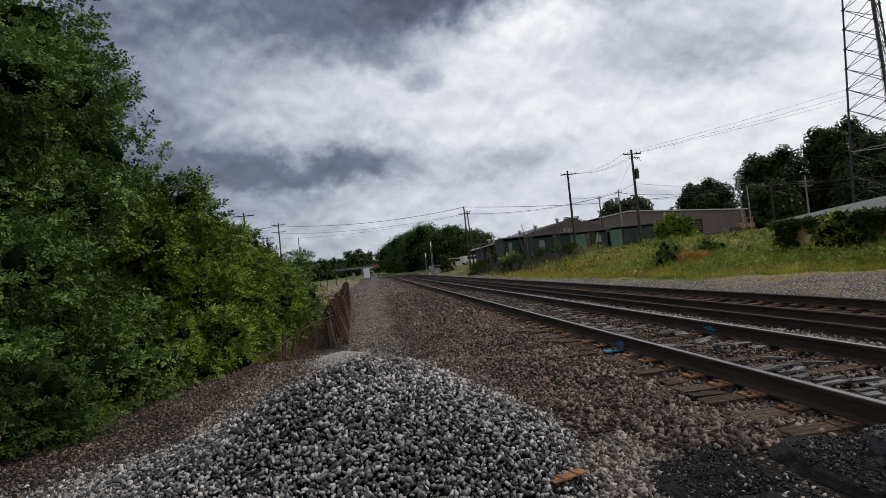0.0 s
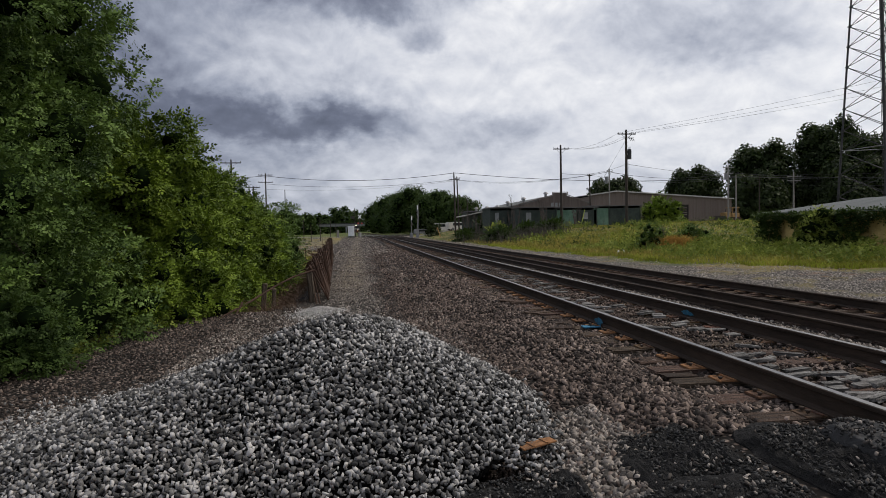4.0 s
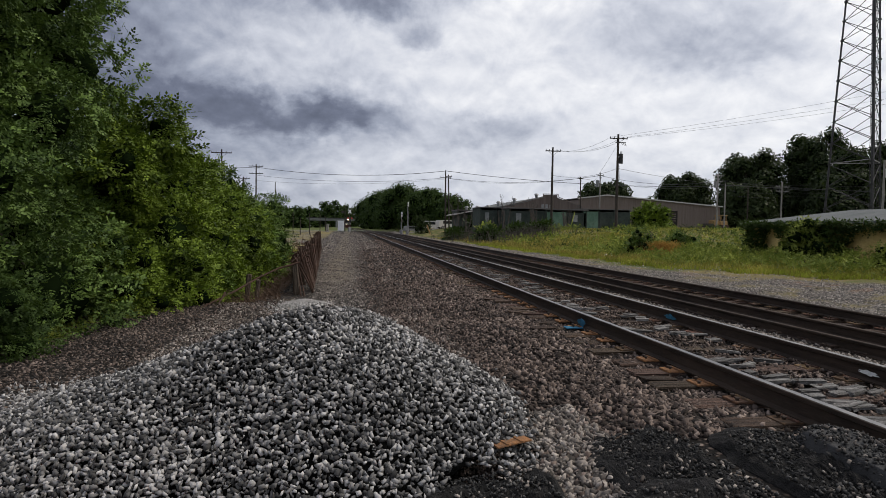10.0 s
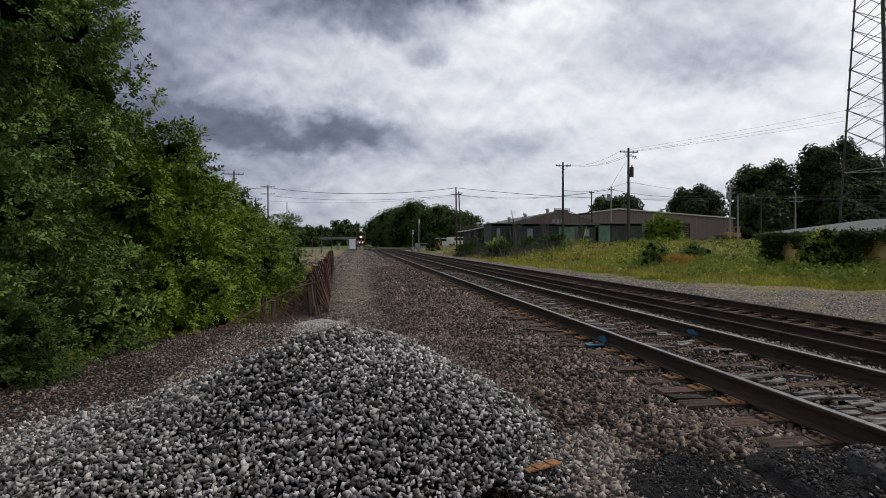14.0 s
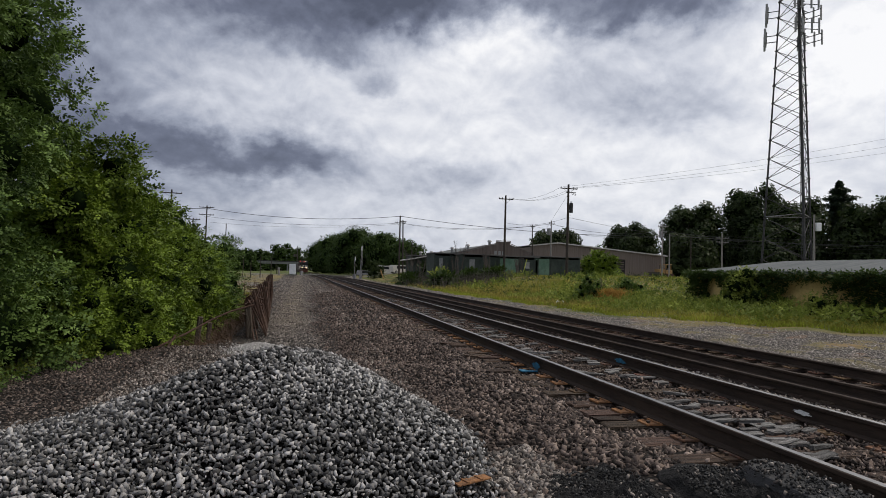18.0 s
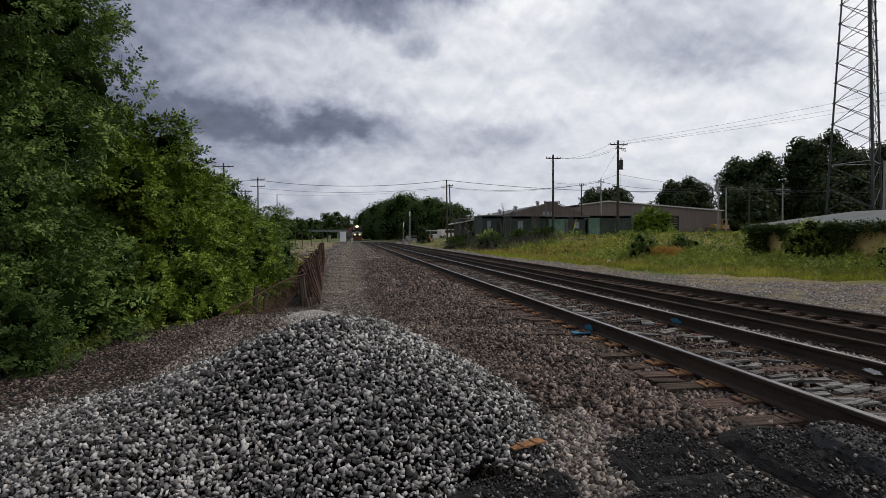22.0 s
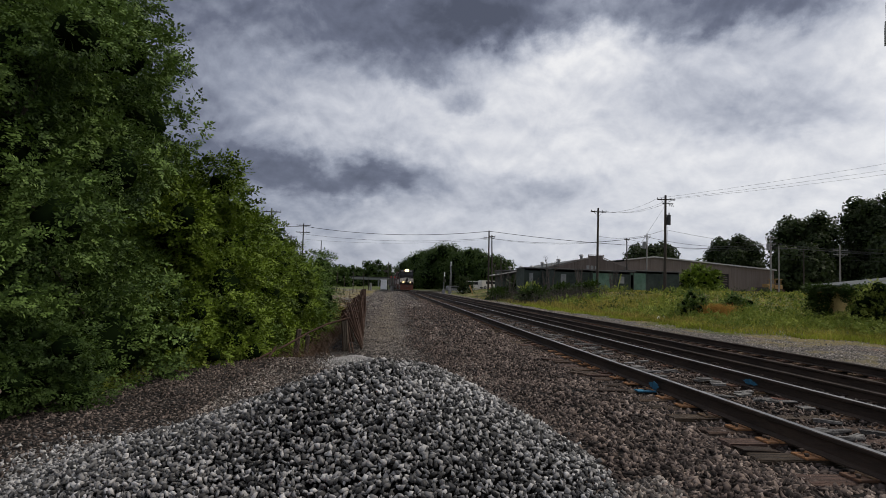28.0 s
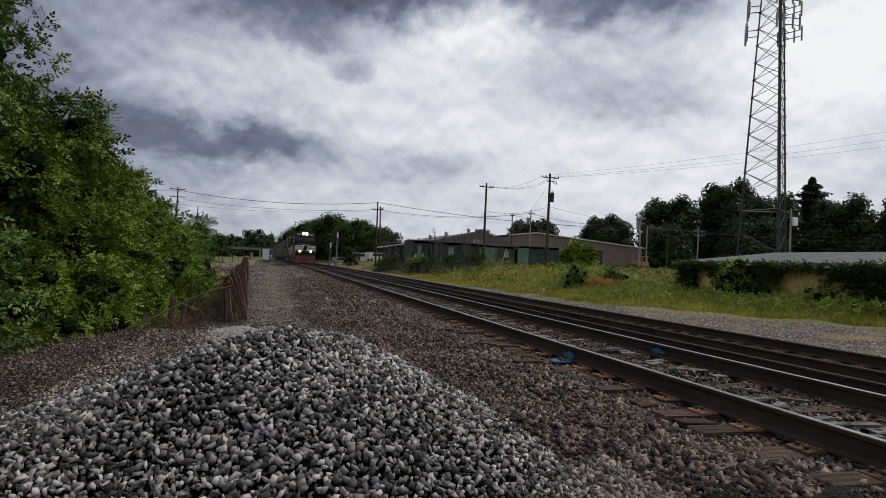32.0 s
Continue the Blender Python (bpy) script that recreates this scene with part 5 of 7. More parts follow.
def make_grass():
    r = np.random.RandomState(77)

    def area(n, x0, x1, y0, y1, near=0.6):
        y = y0 + (y1 - y0) * r.rand(n) ** (1 + near)
        x = x0 + (x1 - x0) * r.rand(n)
        edge = np.interp(y, [8, 16, 21, 24, 48, 90], [19, 17.4, 15.6, 13.7, 12.2, 12.6]) + 0.35 * np.sin(y * 0.9) + 0.3 * np.sin(y * 2.3)
        keep = (x > edge) & ~((x > 22.2) & (y < 31))
        x, y = x[keep], y[keep]
        return np.stack([x, y, ground_z(x, y)], -1)

    grass_field("rough_grass", "rough green and yellow grass beyond the siding", area(34000, 13, 27, 8, 60), 0.26, 0.024, GRASS, 1)
    grass_field("field_grass", "rough yellow-green grass of the yard bank", area(26000, 13, 62, 30, 92, 0.3), 0.2, 0.05, GRASS, 2)
    P = area(9000, 13.5, 20, 30, 90, 0.3)
    grass_field("dry_grass", "dry yellowish grass along the bank foot", P[:4200], 0.36, 0.035, GRASS_STRAW, 3)
    x, y = r.uniform(-9, -3.2, 4000), 38 + 26 * r.rand(4000)
    grass_field("verge_grass", "rough yellowish grass behind the old fence", np.stack([x, y, ground_z(x, y)], -1), 0.3, 0.03, GRASS, 6)
    # dead stalks on the bare bank behind the fence
    n = 1500
    y = 14.2 + 16 * r.rand(n) ** 1.4
    x = -1.5 - 1.5 * r.rand(n) - (y - 15) * 0.03
    h = r.uniform(0.15, 0.6, n)
    a = np.stack([x, y, ground_z(x, y) - 0.02], -1)
    b = a + np.stack([r.normal(0, 0.9, n), r.normal(0, 0.9, n), 0.25 + 0.6 * r.rand(n)], -1) * h[:, None]
    w = np.array((0.006, 0.0, 0.003))
    V = np.stack([a - w, a + w, b + w * 0.4, b - w * 0.4], 1).reshape(-1, 3)
    tagged(new("dead_stalks", raw_mesh("dead_stalks", V, np.arange(4 * n).reshape(-1, 4), STALK)), "dead brown stalks on the bare bank", "brush", kind="stuff")
    P = area(60000, 12, 21, 12, 60, 0.6)
    edge = np.interp(P[:, 1], [8, 16, 21, 24, 48, 90], [19, 17.4, 15.6, 13.7, 12.2, 12.6])
    P = P[P[:, 0] < edge + 1.1 + 0.5 * np.sin(P[:, 1] * 0.7)]
    grass_field("fringe_grass", "fresh yellow-green grass along the gravel edge", P[:9000], 0.2, 0.018, GRASS_FRINGE, 7)
    # orange dry clump
    x, y = r.normal(18.55, 0.4, 2200), r.normal(33.5, 0.45, 2200)
    grass_field("dry_weed_clump", "clump of dry orange-brown weeds", np.stack([x, y, ground_z(x, y)], -1), 0.85, 0.02, GRASS_DRY, 4)
    # broad-leaved weeds before the ivy wall
    n = 12000
    x, y = r.uniform(14.0, 22.3, n), 13 + 29 * r.rand(n)
    keep = x > np.interp(y, [13, 21, 26, 42], [19.4, 17.4, 15.6, 15.2]) + 0.6 * np.sin(y * 0.9) + 0.5 * np.sin(y * 2.9)
    x, y = x[keep], y[keep]
    hgt = 0.22 + np.clip((x - 16.0) / 6.5, 0, 1) * 0.5 + 0.18 * np.sin(x * 2.1) * np.sin(y * 1.7)
    p = np.stack([x, y, ground_z(x, y) + hgt * r.rand(len(x)) ** 0.6], -1)
    V, F = leaves(p, r.normal(0, 0.7, (len(x), 3)) + np.array((-0.3, -0.3, 0.8)), CLUMP, r, 0.2, 0.42)
    tagged(new("weed_bank", raw_mesh("weed_bank", V, F, LEAF_WEED)), "bank of broad-leaved green weeds before the ivy wall", "weeds", kind="stuff")
    n = 5000
    x = r.uniform(15, 45, n)
    y = 33 + 40 * r.rand(n)
    p = np.stack([x, y, ground_z(x, y) + 0.35 * r.rand(n)], -1)
    keep = np.sin(x * 0.55 + 1) * np.sin(y * 0.3) > 0.05
    p = p[keep]
    V, F = leaves(p, r.normal(0, 0.7, (len(p), 3)) + np.array((-0.2, -0.3, 0.8)), CLUMP, r, 0.4, 0.9)
    tagged(new("weed_patches", raw_mesh("weed_patches", V, F, LEAF_WEED)), "patches of tall green weeds in the grass", "weeds", kind="stuff")
    # dark clumps of taller weeds
    p = []
    for i in range(150):
        cx, cy, s = r.uniform(15, 56), r.uniform(32, 84), r.uniform(0.35, 1.1)
        if cx < np.interp(cy, [32, 48, 90], [14.5, 13.2, 13.4]):
            continue
        k = int(26 * s) + 8
        q = r.normal(0, 0.42, (k, 3)) * s
        p.append(np.stack([cx + q[:, 0], cy + q[:, 1], ground_z(cx + q[:, 0], cy + q[:, 1]) + np.abs(q[:, 2]) * 0.8], -1))
    p = np.concatenate(p)
    V, F = leaves(p, r.normal(0, 0.7, (len(p), 3)) + np.array((-0.2, -0.3, 0.8)), CLUMP, r, 0.22, 0.5)
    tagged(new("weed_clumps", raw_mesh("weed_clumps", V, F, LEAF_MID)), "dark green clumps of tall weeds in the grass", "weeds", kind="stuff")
    # dry brush on the bank below the sheds
    n = 2600
    x, y = r.normal(18.5, 2.6, n), r.uniform(60, 84, n)
    h = r.uniform(0.5, 1.5, n)
    a = np.stack([x, y, ground_z(x, y) - 0.03], -1)
    b = a + np.stack([r.normal(0, 0.35, n), r.normal(0, 0.35, n), np.ones(n)], -1) * h[:, None]
    w = np.array((0.016, 0.0, 0.0))
    V = np.stack([a - w, a + w, b + w * 0.3, b - w * 0.3], 1).reshape(-1, 3)
    tagged(new("dry_brush", raw_mesh("dry_brush", V, np.arange(4 * n).reshape(-1, 4), TWIG)), "grey-brown dry brush on the bank", "brush", kind="stuff")
    # bushes
    for i, (x, y, h, w, mat, n, lab) in enumerate((
            (43.6, 83, 3.6, 1.7, LEAF_NEAR, 1300, "bright green rounded bush in the grass"), (41.7, 82, 2.6, 1.2, LEAF_NEAR, 800, "bright green bush in the grass"), (45.6, 83, 3.0, 1.1, LEAF_NEAR, 800, "bright green bush in the grass"),
            (22.6, 38, 1.35, 1.15, LEAF_DEEP, 1900, "dark green rounded bush in the grass"), (17.5, 33.9, 1.75, 0.75, LEAF_DEEP, 900, "straggly dark bush in the grass"),
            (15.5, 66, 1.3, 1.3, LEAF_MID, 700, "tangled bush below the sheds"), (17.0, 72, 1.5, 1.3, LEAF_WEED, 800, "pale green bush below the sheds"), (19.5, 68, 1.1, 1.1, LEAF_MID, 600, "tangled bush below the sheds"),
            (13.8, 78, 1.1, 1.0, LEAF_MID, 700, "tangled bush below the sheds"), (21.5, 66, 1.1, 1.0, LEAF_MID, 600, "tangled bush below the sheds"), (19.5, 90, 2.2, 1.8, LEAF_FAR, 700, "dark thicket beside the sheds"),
            (21.5, 95, 2.4, 2.0, LEAF_FAR, 600, "dark thicket beside the sheds"), (15.3, 128, 3.6, 1.7, LEAF_FAR, 600, "small dark rounded tree by the crossing"))):
        tree("bush", lab, "bush", (x, y, gz(x, y)), lobes(130 + i, 8, 0, 0, h, w, w, 0.12, 0.5), int(n * 0.6), SPRIG_BIG if y < 60 else CLUMP, mat, 130 + i, 0.05, "bushes in the rough grass", 0.4, 1.2, 0.5)
    # bare saplings
    for i, (x, y, h) in enumerate(((20.3, 76, 5.2), (18.9, 73, 3.4), (16.9, 71, 2.6), (21.9, 70, 3.0), (15.4, 78, 4.0), (25.2, 68, 2.4), (26.3, 70, 2.6), (21.2, 77, 4.6), (23.2, 74, 4.2), (24.0, 75, 3.6), (16.4, 92, 6.0), (17.5, 94, 4.6), (19.8, 82, 3.8), (19.4, 36.3, 1.6))):
        q = random.Random(i)
        m = Mesh()
        for s in range(4):
            a = q.uniform(0, 6.28)
            tip = Vector((math.cos(a) * h * 0.18, math.sin(a) * h * 0.18, h * q.uniform(0.75, 1)))
            m.tube([(0, 0, -0.2), tip * 0.5 + Vector((q.uniform(-0.1, 0.1), 0, 0)), tip], [0.06, 0.04, 0.014], 5)
            for b in range(17):
                u = q.uniform(0.35, 0.95)
                st = tip * u
                an = q.uniform(0, 6.28)
                m.rod(st, st + Vector((math.cos(an) * 0.5, math.sin(an) * 0.5, 0.6)) * h * q.uniform(0.07, 0.15), 0.018, 0.007, 4, False)
        thing("bare_sapling", "thin bare grey sapling among the weeds", "sapling", "bare saplings", pose(x, y, gz(x, y)), mesh=m, mat=TWIG)


make_grass()


# ---- old fence ----
def make_fence():
    r = random.Random(12)
    f = thing("old_fence", "rusty wire fence on old timber posts, leaning over the bank", "fence")
    pts = []
    y = 15.6
    while y < 50:
        pts.append((-1.3 - (y - 15.6) * 0.026 + r.uniform(-0.05, 0.05), y))
        y += 2.3
    post = [block(0.15, 0.13, 1.25, 0.02, 0.02, i) for i in range(3)]
    shapes = [p.data("post", OLD_WOOD) for p in post]
    for x, y in pts:
        o = part("post", shapes[r.randrange(3)], None, f)
        o.matrix_basis = pose(x, y, gz(x, y) + 0.88 + r.uniform(-0.08, 0.12), r.uniform(-4, 4), r.uniform(-6, 3), r.uniform(-10, 10))
    for (x0, y0), (x1, y1) in zip(pts, pts[1:]):
        m = Mesh()
        n, top, gap = int(2.3 / 0.055), 0.92, 0.055
        lean = r.uniform(-0.12, 0.05)
        for d in (1, -1):
            for i in range(-16, n + 1):
                a, b = i * gap, i * gap + top * 0.95
                za, zb = (0, top) if d > 0 else (top, 0)
                lo, hi = max(a, 0), min(b, 2.3)
                if hi - lo < 0.02:
                    continue
                q0, q1 = (lo - a) / (b - a), (hi - a) / (b - a)
                p0 = Vector((x0 + (x1 - x0) * lo / 2.3 + lean * (za + (zb - za) * q0), y0 + lo, gz(x0, y0 + lo) + 0.02 + za + (zb - za) * q0))
                p1 = Vector((x0 + (x1 - x0) * hi / 2.3 + lean * (za + (zb - za) * q1), y0 + hi, gz(x0, y0 + lo) + 0.02 + za + (zb - za) * q1))
                m.rod(p0, p1, 0.012, 0.012, 3, False)
        part("wire_panel", m, RUST_WIRE, f)
        part("top_bar", Mesh().rod((x0 + lean * 0.85, y0, gz(x0, y0) + 0.87), (x1 + lean * 0.85, y1, gz(x1, y1) + 0.87), 0.022, 0.022, 6), RUST, f, "rusty top rail")
    picket = [Mesh().box(-0.014, -0.028, 0, 0.014, 0.028, h, 0.004).data("picket", RUST) for h in (1.02, 1.1, 1.2)]
    y = 15.7
    while y < 48.5:
        x = -0.80 - (y - 15.6) * 0.0385
        o = part("picket", picket[r.randrange(3)], None, f)
        tip = -23 + 15 * min(1.0, (y - 15.6) / 12)
        o.matrix_basis = pose(x, y, gz(x, y) - 0.05, r.uniform(-9, 9), tip + r.uniform(-7, 5), r.uniform(-20, 20)) @ Matrix.Diagonal((1, 1, 1 + 0.3 * (y - 15.6) / 33, 1))
        y += 0.11 + r.uniform(-0.02, 0.02)
    # bars that have come adrift
    for i in range(9):
        k = r.randrange(len(pts) - 1) if i > 2 else i
        x, y = pts[k]
        part("loose_bar", Mesh().rod((x + r.uniform(0.1, 0.3), y - 0.5 + r.uniform(0, 0.8), gz(x, y) - 0.02), (x - 0.05, y + r.uniform(0.4, 1.4), gz(x, y) + 0.92), 0.022, 0.02, 6), RUST, f, "rusty bar leaning out of the fence")
    # dead creeper tangled in the far stretch
    q = np.random.RandomState(15)
    n = 520
    y = 22 + 25 * q.rand(n)
    x = -1.3 - (y - 15.6) * 0.034 - 0.5 * q.rand(n)
    a = np.stack([x, y, ground_z(x, y) + 0.2 + 0.9 * q.rand(n)], -1)
    b = a + q.normal(0, 0.3, (n, 3)) * np.array((1.0, 1.2, 0.7))
    w = np.array((0.009, 0.0, 0.006))
    V = np.stack([a - w, a + w, b + w * 0.5, b - w * 0.5], 1).reshape(-1, 3)
    part("dead_creeper", raw_mesh("dead_creeper", V, np.arange(4 * n).reshape(-1, 4), STALK), None, f, "brown dead creeper tangled in the wire")["kind"] = "stuff"
    # broken ends that stick out over the bank
    for i in range(16):
        y = 16.2 + 26 * r.random() ** 1.4
        x = -1.12 - (y - 15.6) * 0.034
        z = gz(x, y) + r.uniform(0.6, 1.0)
        part("broken_end", Mesh().tube([(x + 0.15, y, z - 0.05), (x - 0.2, y + r.uniform(-0.2, 0.2), z + 0.04), (x - r.uniform(0.35, 0.75), y + r.uniform(-0.4, 0.4), z + r.uniform(-0.1, 0.22))], [0.024, 0.02, 0.01], 5), RUST, f, "rusty broken end jutting out of the fence")
    # fallen near end
    b = thing("fallen_fence_rail", "bent rusty fence rail sloping down to the ground", "fence rail")
    z = gz(-3.2, 13.9)
    part("bar", Mesh().tube([(-3.15, 13.5, z - 0.03), (-2.86, 13.9, z + 0.13), (-2.55, 14.3, z + 0.28), (-2.1, 14.9, z + 0.55), (-1.7, 15.3, z + 0.74), (-1.15, 15.6, z + 0.9)], [0.026, 0.024, 0.026, 0.022, 0.024, 0.026], 6), RUST, b)
    part("prop", Mesh().rod((-2.85, 13.7, z - 0.03), (-2.72, 14.15, z + 0.3), 0.025, 0.025, 6), RUST, b)
    for x, y, h, ry in ((-2.36, 15.2, 0.72, 6), (-2.14, 15.1, 0.5, 3)):
        o = thing("stub_post", "broken grey timber post stub", "post", "broken post stubs", pose(x, y, gz(x, y) + h, 2, ry, 12), mesh=block(0.11, 0.10, h + 0.35, 0.02, 0.02, int(h * 100)), mat=OLD_WOOD)
    # leaning stake and scrap by the thicket
    s = thing("leaning_stake", "weathered timber stake leaning over rusty scrap", "stake")
    part("stake", Mesh().rod((-3.92, 5.5, gz(-3.9, 5.5) - 0.05), (-4.38, 6.9, gz(-4.4, 6.9) + 0.52), 0.035, 0.03, 6), OLD_WOOD, s)
    w = thing("scrap_wire", "rusty bent scrap bar on the gravel", "scrap")
    z = gz(-4.2, 5.9)
    part("bar", Mesh().tube([(-5.6, 6.5, z + 0.44), (-5.1, 6.45, z + 0.42), (-4.7, 6.3, z + 0.34), (-4.35, 6.1, z + 0.22), (-4.05, 5.9, z + 0.06), (-3.95, 5.8, z - 0.02)], [0.024] * 6, 6), IRON_DARK, w)
    part("spur", Mesh().tube([(-4.7, 5.4, z + 0.01), (-4.2, 5.6, z + 0.08), (-3.8, 6.0, z + 0.02)], [0.015] * 3, 6), RUST, w)


make_fence()


# ---- utility poles and wires ----
def utility_pole(x, y, top, label, arms=((0.3, 2.3),), mat=None, lean=0.0, r=0.15, turn=0.0, extra=""):
    """arms: metres below the top and length of each crossarm, square to the line of wires."""
    z = gz(x, y)
    h = top - z
    p = thing("utility_pole", label, "utility pole", "utility poles", pose(x, y, z, 0, lean, turn))
    part("pole", Mesh().tube([(0, 0, -0.6), (0, 0, h * 0.5), (0, 0, h)], [r, r * 0.85, r * 0.66], 9), mat or POLE_WOOD, p)
    for d, w in arms:
        a = part("crossarm", Mesh().box(-w / 2, -0.06 - r * 0.8, h - d - 0.06, w / 2, 0.05 - r * 0.8, h - d + 0.06, 0.012), mat or POLE_WOOD, p)
        for s in ((-0.48, -0.25, 0.25, 0.48) if w > 1.6 else (-0.45, 0.45)):
            part("insulator", Mesh().rod((s * w, -0.06 - r * 0.8, h - d + 0.06), (s * w, -0.06 - r * 0.8, h - d + 0.22), 0.05, 0.035, 7), INSULATOR, a)
        for s in (-1, 1):
            part("brace", Mesh().rod((s * w * 0.3, -0.03 - r * 0.8, h - d - 0.05), (0, -0.02 - r * 0.8, h - d - 0.6), 0.018, 0.018, 5), STEEL_GREY, p)
    if "transformer" in extra:
        t = part("transformer", Mesh().rod((0.42, 0, h - 3.6), (0.42, 0, h - 2.4), 0.24, 0.24, 12), STEEL_DARK, p, "dark grey pole transformer")
        part("bushing", Mesh().rod((0.36, 0, h - 2.4), (0.36, 0, h - 2.1), 0.05, 0.03, 6), INSULATOR, t)
        part("bushing", Mesh().rod((0.5, 0, h - 2.4), (0.5, 0, h - 2.1), 0.05, 0.03, 6), INSULATOR, t)
        part("bracket", Mesh().box(0, -0.05, h - 3.2, 0.3, 0.05, h - 3.05), STEEL_DARK, p)
        part("bracket", Mesh().box(0, -0.05, h - 2.7, 0.3, 0.05, h - 2.6), STEEL_DARK, p)
        for i in range(3):
            part("cutout_fuse", Mesh().rod((0.35 + i * 0.24, -0.1, h - 0.95 - i * 0.05), (0.55 + i * 0.24, -0.1, h - 1.35 - i * 0.05), 0.035, 0.03, 6), INSULATOR, p)
        part("fuse_arm", Mesh().box(-0.4, -0.12, h - 1.06, 0.95, -0.02, h - 0.98), POLE_WOOD, p)
    if "box" in extra:
        part("meter_box", Mesh().box(0.14, -0.3, h - 2.0, 0.85, 0.25, h - 1.0, 0.04), WHITE, p, "white equipment box")
    if "can" in extra:
        part("transformer", Mesh().rod((-0.4, 0, h - 2.2), (-0.4, 0, h - 1.2), 0.26, 0.26, 10), STEEL_GREY, p, "grey pole transformer")
    return p


def wire(name, label, pts, sag, r=0.02):
    """A hanging cable from point to point."""
    o = thing(name, label, "cable", "overhead cables")
    for a, b in zip(pts, pts[1:]):
        a, b = Vector(a), Vector(b)
        q = [a.lerp(b, i / 14) - Vector((0, 0, sag * 4 * (i / 14) * (1 - i / 14))) for i in range(15)]
        part("span", Mesh().tube(q, [r] * 15, 4), WIRE, o)


def make_poles():
    A, B, C = (32.8, 70.5), (25.9, 74.8), (16.88, 105.3)
    utility_pole(*A, 13.2, "tall dark wooden utility pole with a crossarm and transformer", ((0.55, 2.3),), turn=0, r=0.19, extra="transformer")
    utility_pole(*B, 11.9, "tall dark wooden utility pole with one crossarm", ((0.5, 2.0),), r=0.17)
    utility_pole(*C, 11.4, "tall wooden utility pole by the crossing", ((1.3, 1.9),), r=0.17, lean=-0.6)
    utility_pole(18.0, 108, 10.9, "slanting wooden utility pole by the crossing", ((0.3, 1.2),), r=0.15, lean=-1.5)
    utility_pole(31.9, 80, 8.7, "slim wooden pole among the sheds", ((0.25, 0.7),), r=0.11, lean=-1.0)
    utility_pole(36.8, 85, 9.9, "grey wooden pole before the warehouse", ((0.5, 0.9),), POLE_GREY, r=0.12, extra="can")
    utility_pole(58.4, 89, 10.6, "grey utility pole with transformers beside the warehouse", ((0.3, 1.9), (1.2, 1.5)), POLE_GREY, r=0.15, extra="can")
    utility_pole(60.4, 90, 9.2, "grey service pole beside the warehouse", (), POLE_GREY, r=0.13)
    utility_pole(64.5, 90, 9.0, "thin dark pole in front of the trees", (), r=0.12)
    utility_pole(70.6, 90, 9.7, "wooden pole with crossarms in front of the trees", ((0.8, 2.4), (1.5, 2.4)), POLE_GREY, r=0.15)
    utility_pole(61.5, 61.5, 10.0, "grey pole with a white box beside the mast", (), POLE_GREY, r=0.15, extra="box")
    utility_pole(-18.0, 90, 12.0, "wooden utility pole with a wide crossarm", ((0.5, 2.8),), r=0.15)
    utility_pole(-17.3, 117.5, 12.6, "wooden utility pole with two crossarms", ((0.35, 2.6), (1.7, 2.6)), r=0.16)
    utility_pole(-19.5, 117, 10.2, "wooden utility pole with one crossarm", ((0.3, 2.4),), r=0.15)
    utility_pole(-14.1, 120, 9.6, "thin bare wooden pole", (), r=0.11)
    utility_pole(22.6, 125, 8.2, "thin bare pole by the crossing", (), r=0.12)
    wire("crossing_cables", "thick bundled cables across the line", [(-60, 128, 14), (-17.3, 117.5, 12.1), (16.88, 105.3, 11.3), (70, 100, 9.8), (140, 92, 9.5)], 1.1, 0.05)
    wire("lower_crossing_cable", "cable slung lower across the line", [(-17.3, 117.5, 10.6), (16.88, 105.3, 10.1), (36.8, 85, 9.4), (58.4, 89, 9.5), (110, 82, 8.6)], 0.9, 0.03)
    wire("thin_crossing_cable", "thin cable across the line", [(-17.3, 117.5, 9.6), (18.0, 108, 10.2), (31.9, 80, 8.5), (58.4, 89, 8.6)], 0.8, 0.018)
    for i, s in enumerate((-1.0, 0.5, 1.1)):
        wire("power_line", "thin power line between the tall poles", [(25.9 + s * 0.85, 74.8, 11.55), (32.8 + s, 70.5, 12.8), (84 + s, 46 + i, 22.5 - i * 0.9)], 0.8, 0.014)
    wire("service_drop", "thin service line to the warehouse", [(33.1, 70.5, 9.4), (44, 94, 7.2)], 0.4, 0.014)
    wire("secondary_line", "cable between the yard poles", [(25.9, 74.8, 8.3), (32.8, 70.5, 9.0), (70.6, 90, 8.8), (105, 78, 8.8)], 0.6, 0.02)
    wire("guy_wire", "stay wire of the tall pole", [(32.8, 70.5, 12.0), (28.5, 76, 2.0)], 0.0, 0.012)
    for i in range(4):
        wire("yard_line", "thin line in front of the dark trees", [(58.4, 89, 9.9 - i * 0.75), (70.6, 90, 9.2 - i * 0.6), (61.5 + 60, 62, 9.0 - i * 0.8)], 0.5, 0.016)


make_poles()


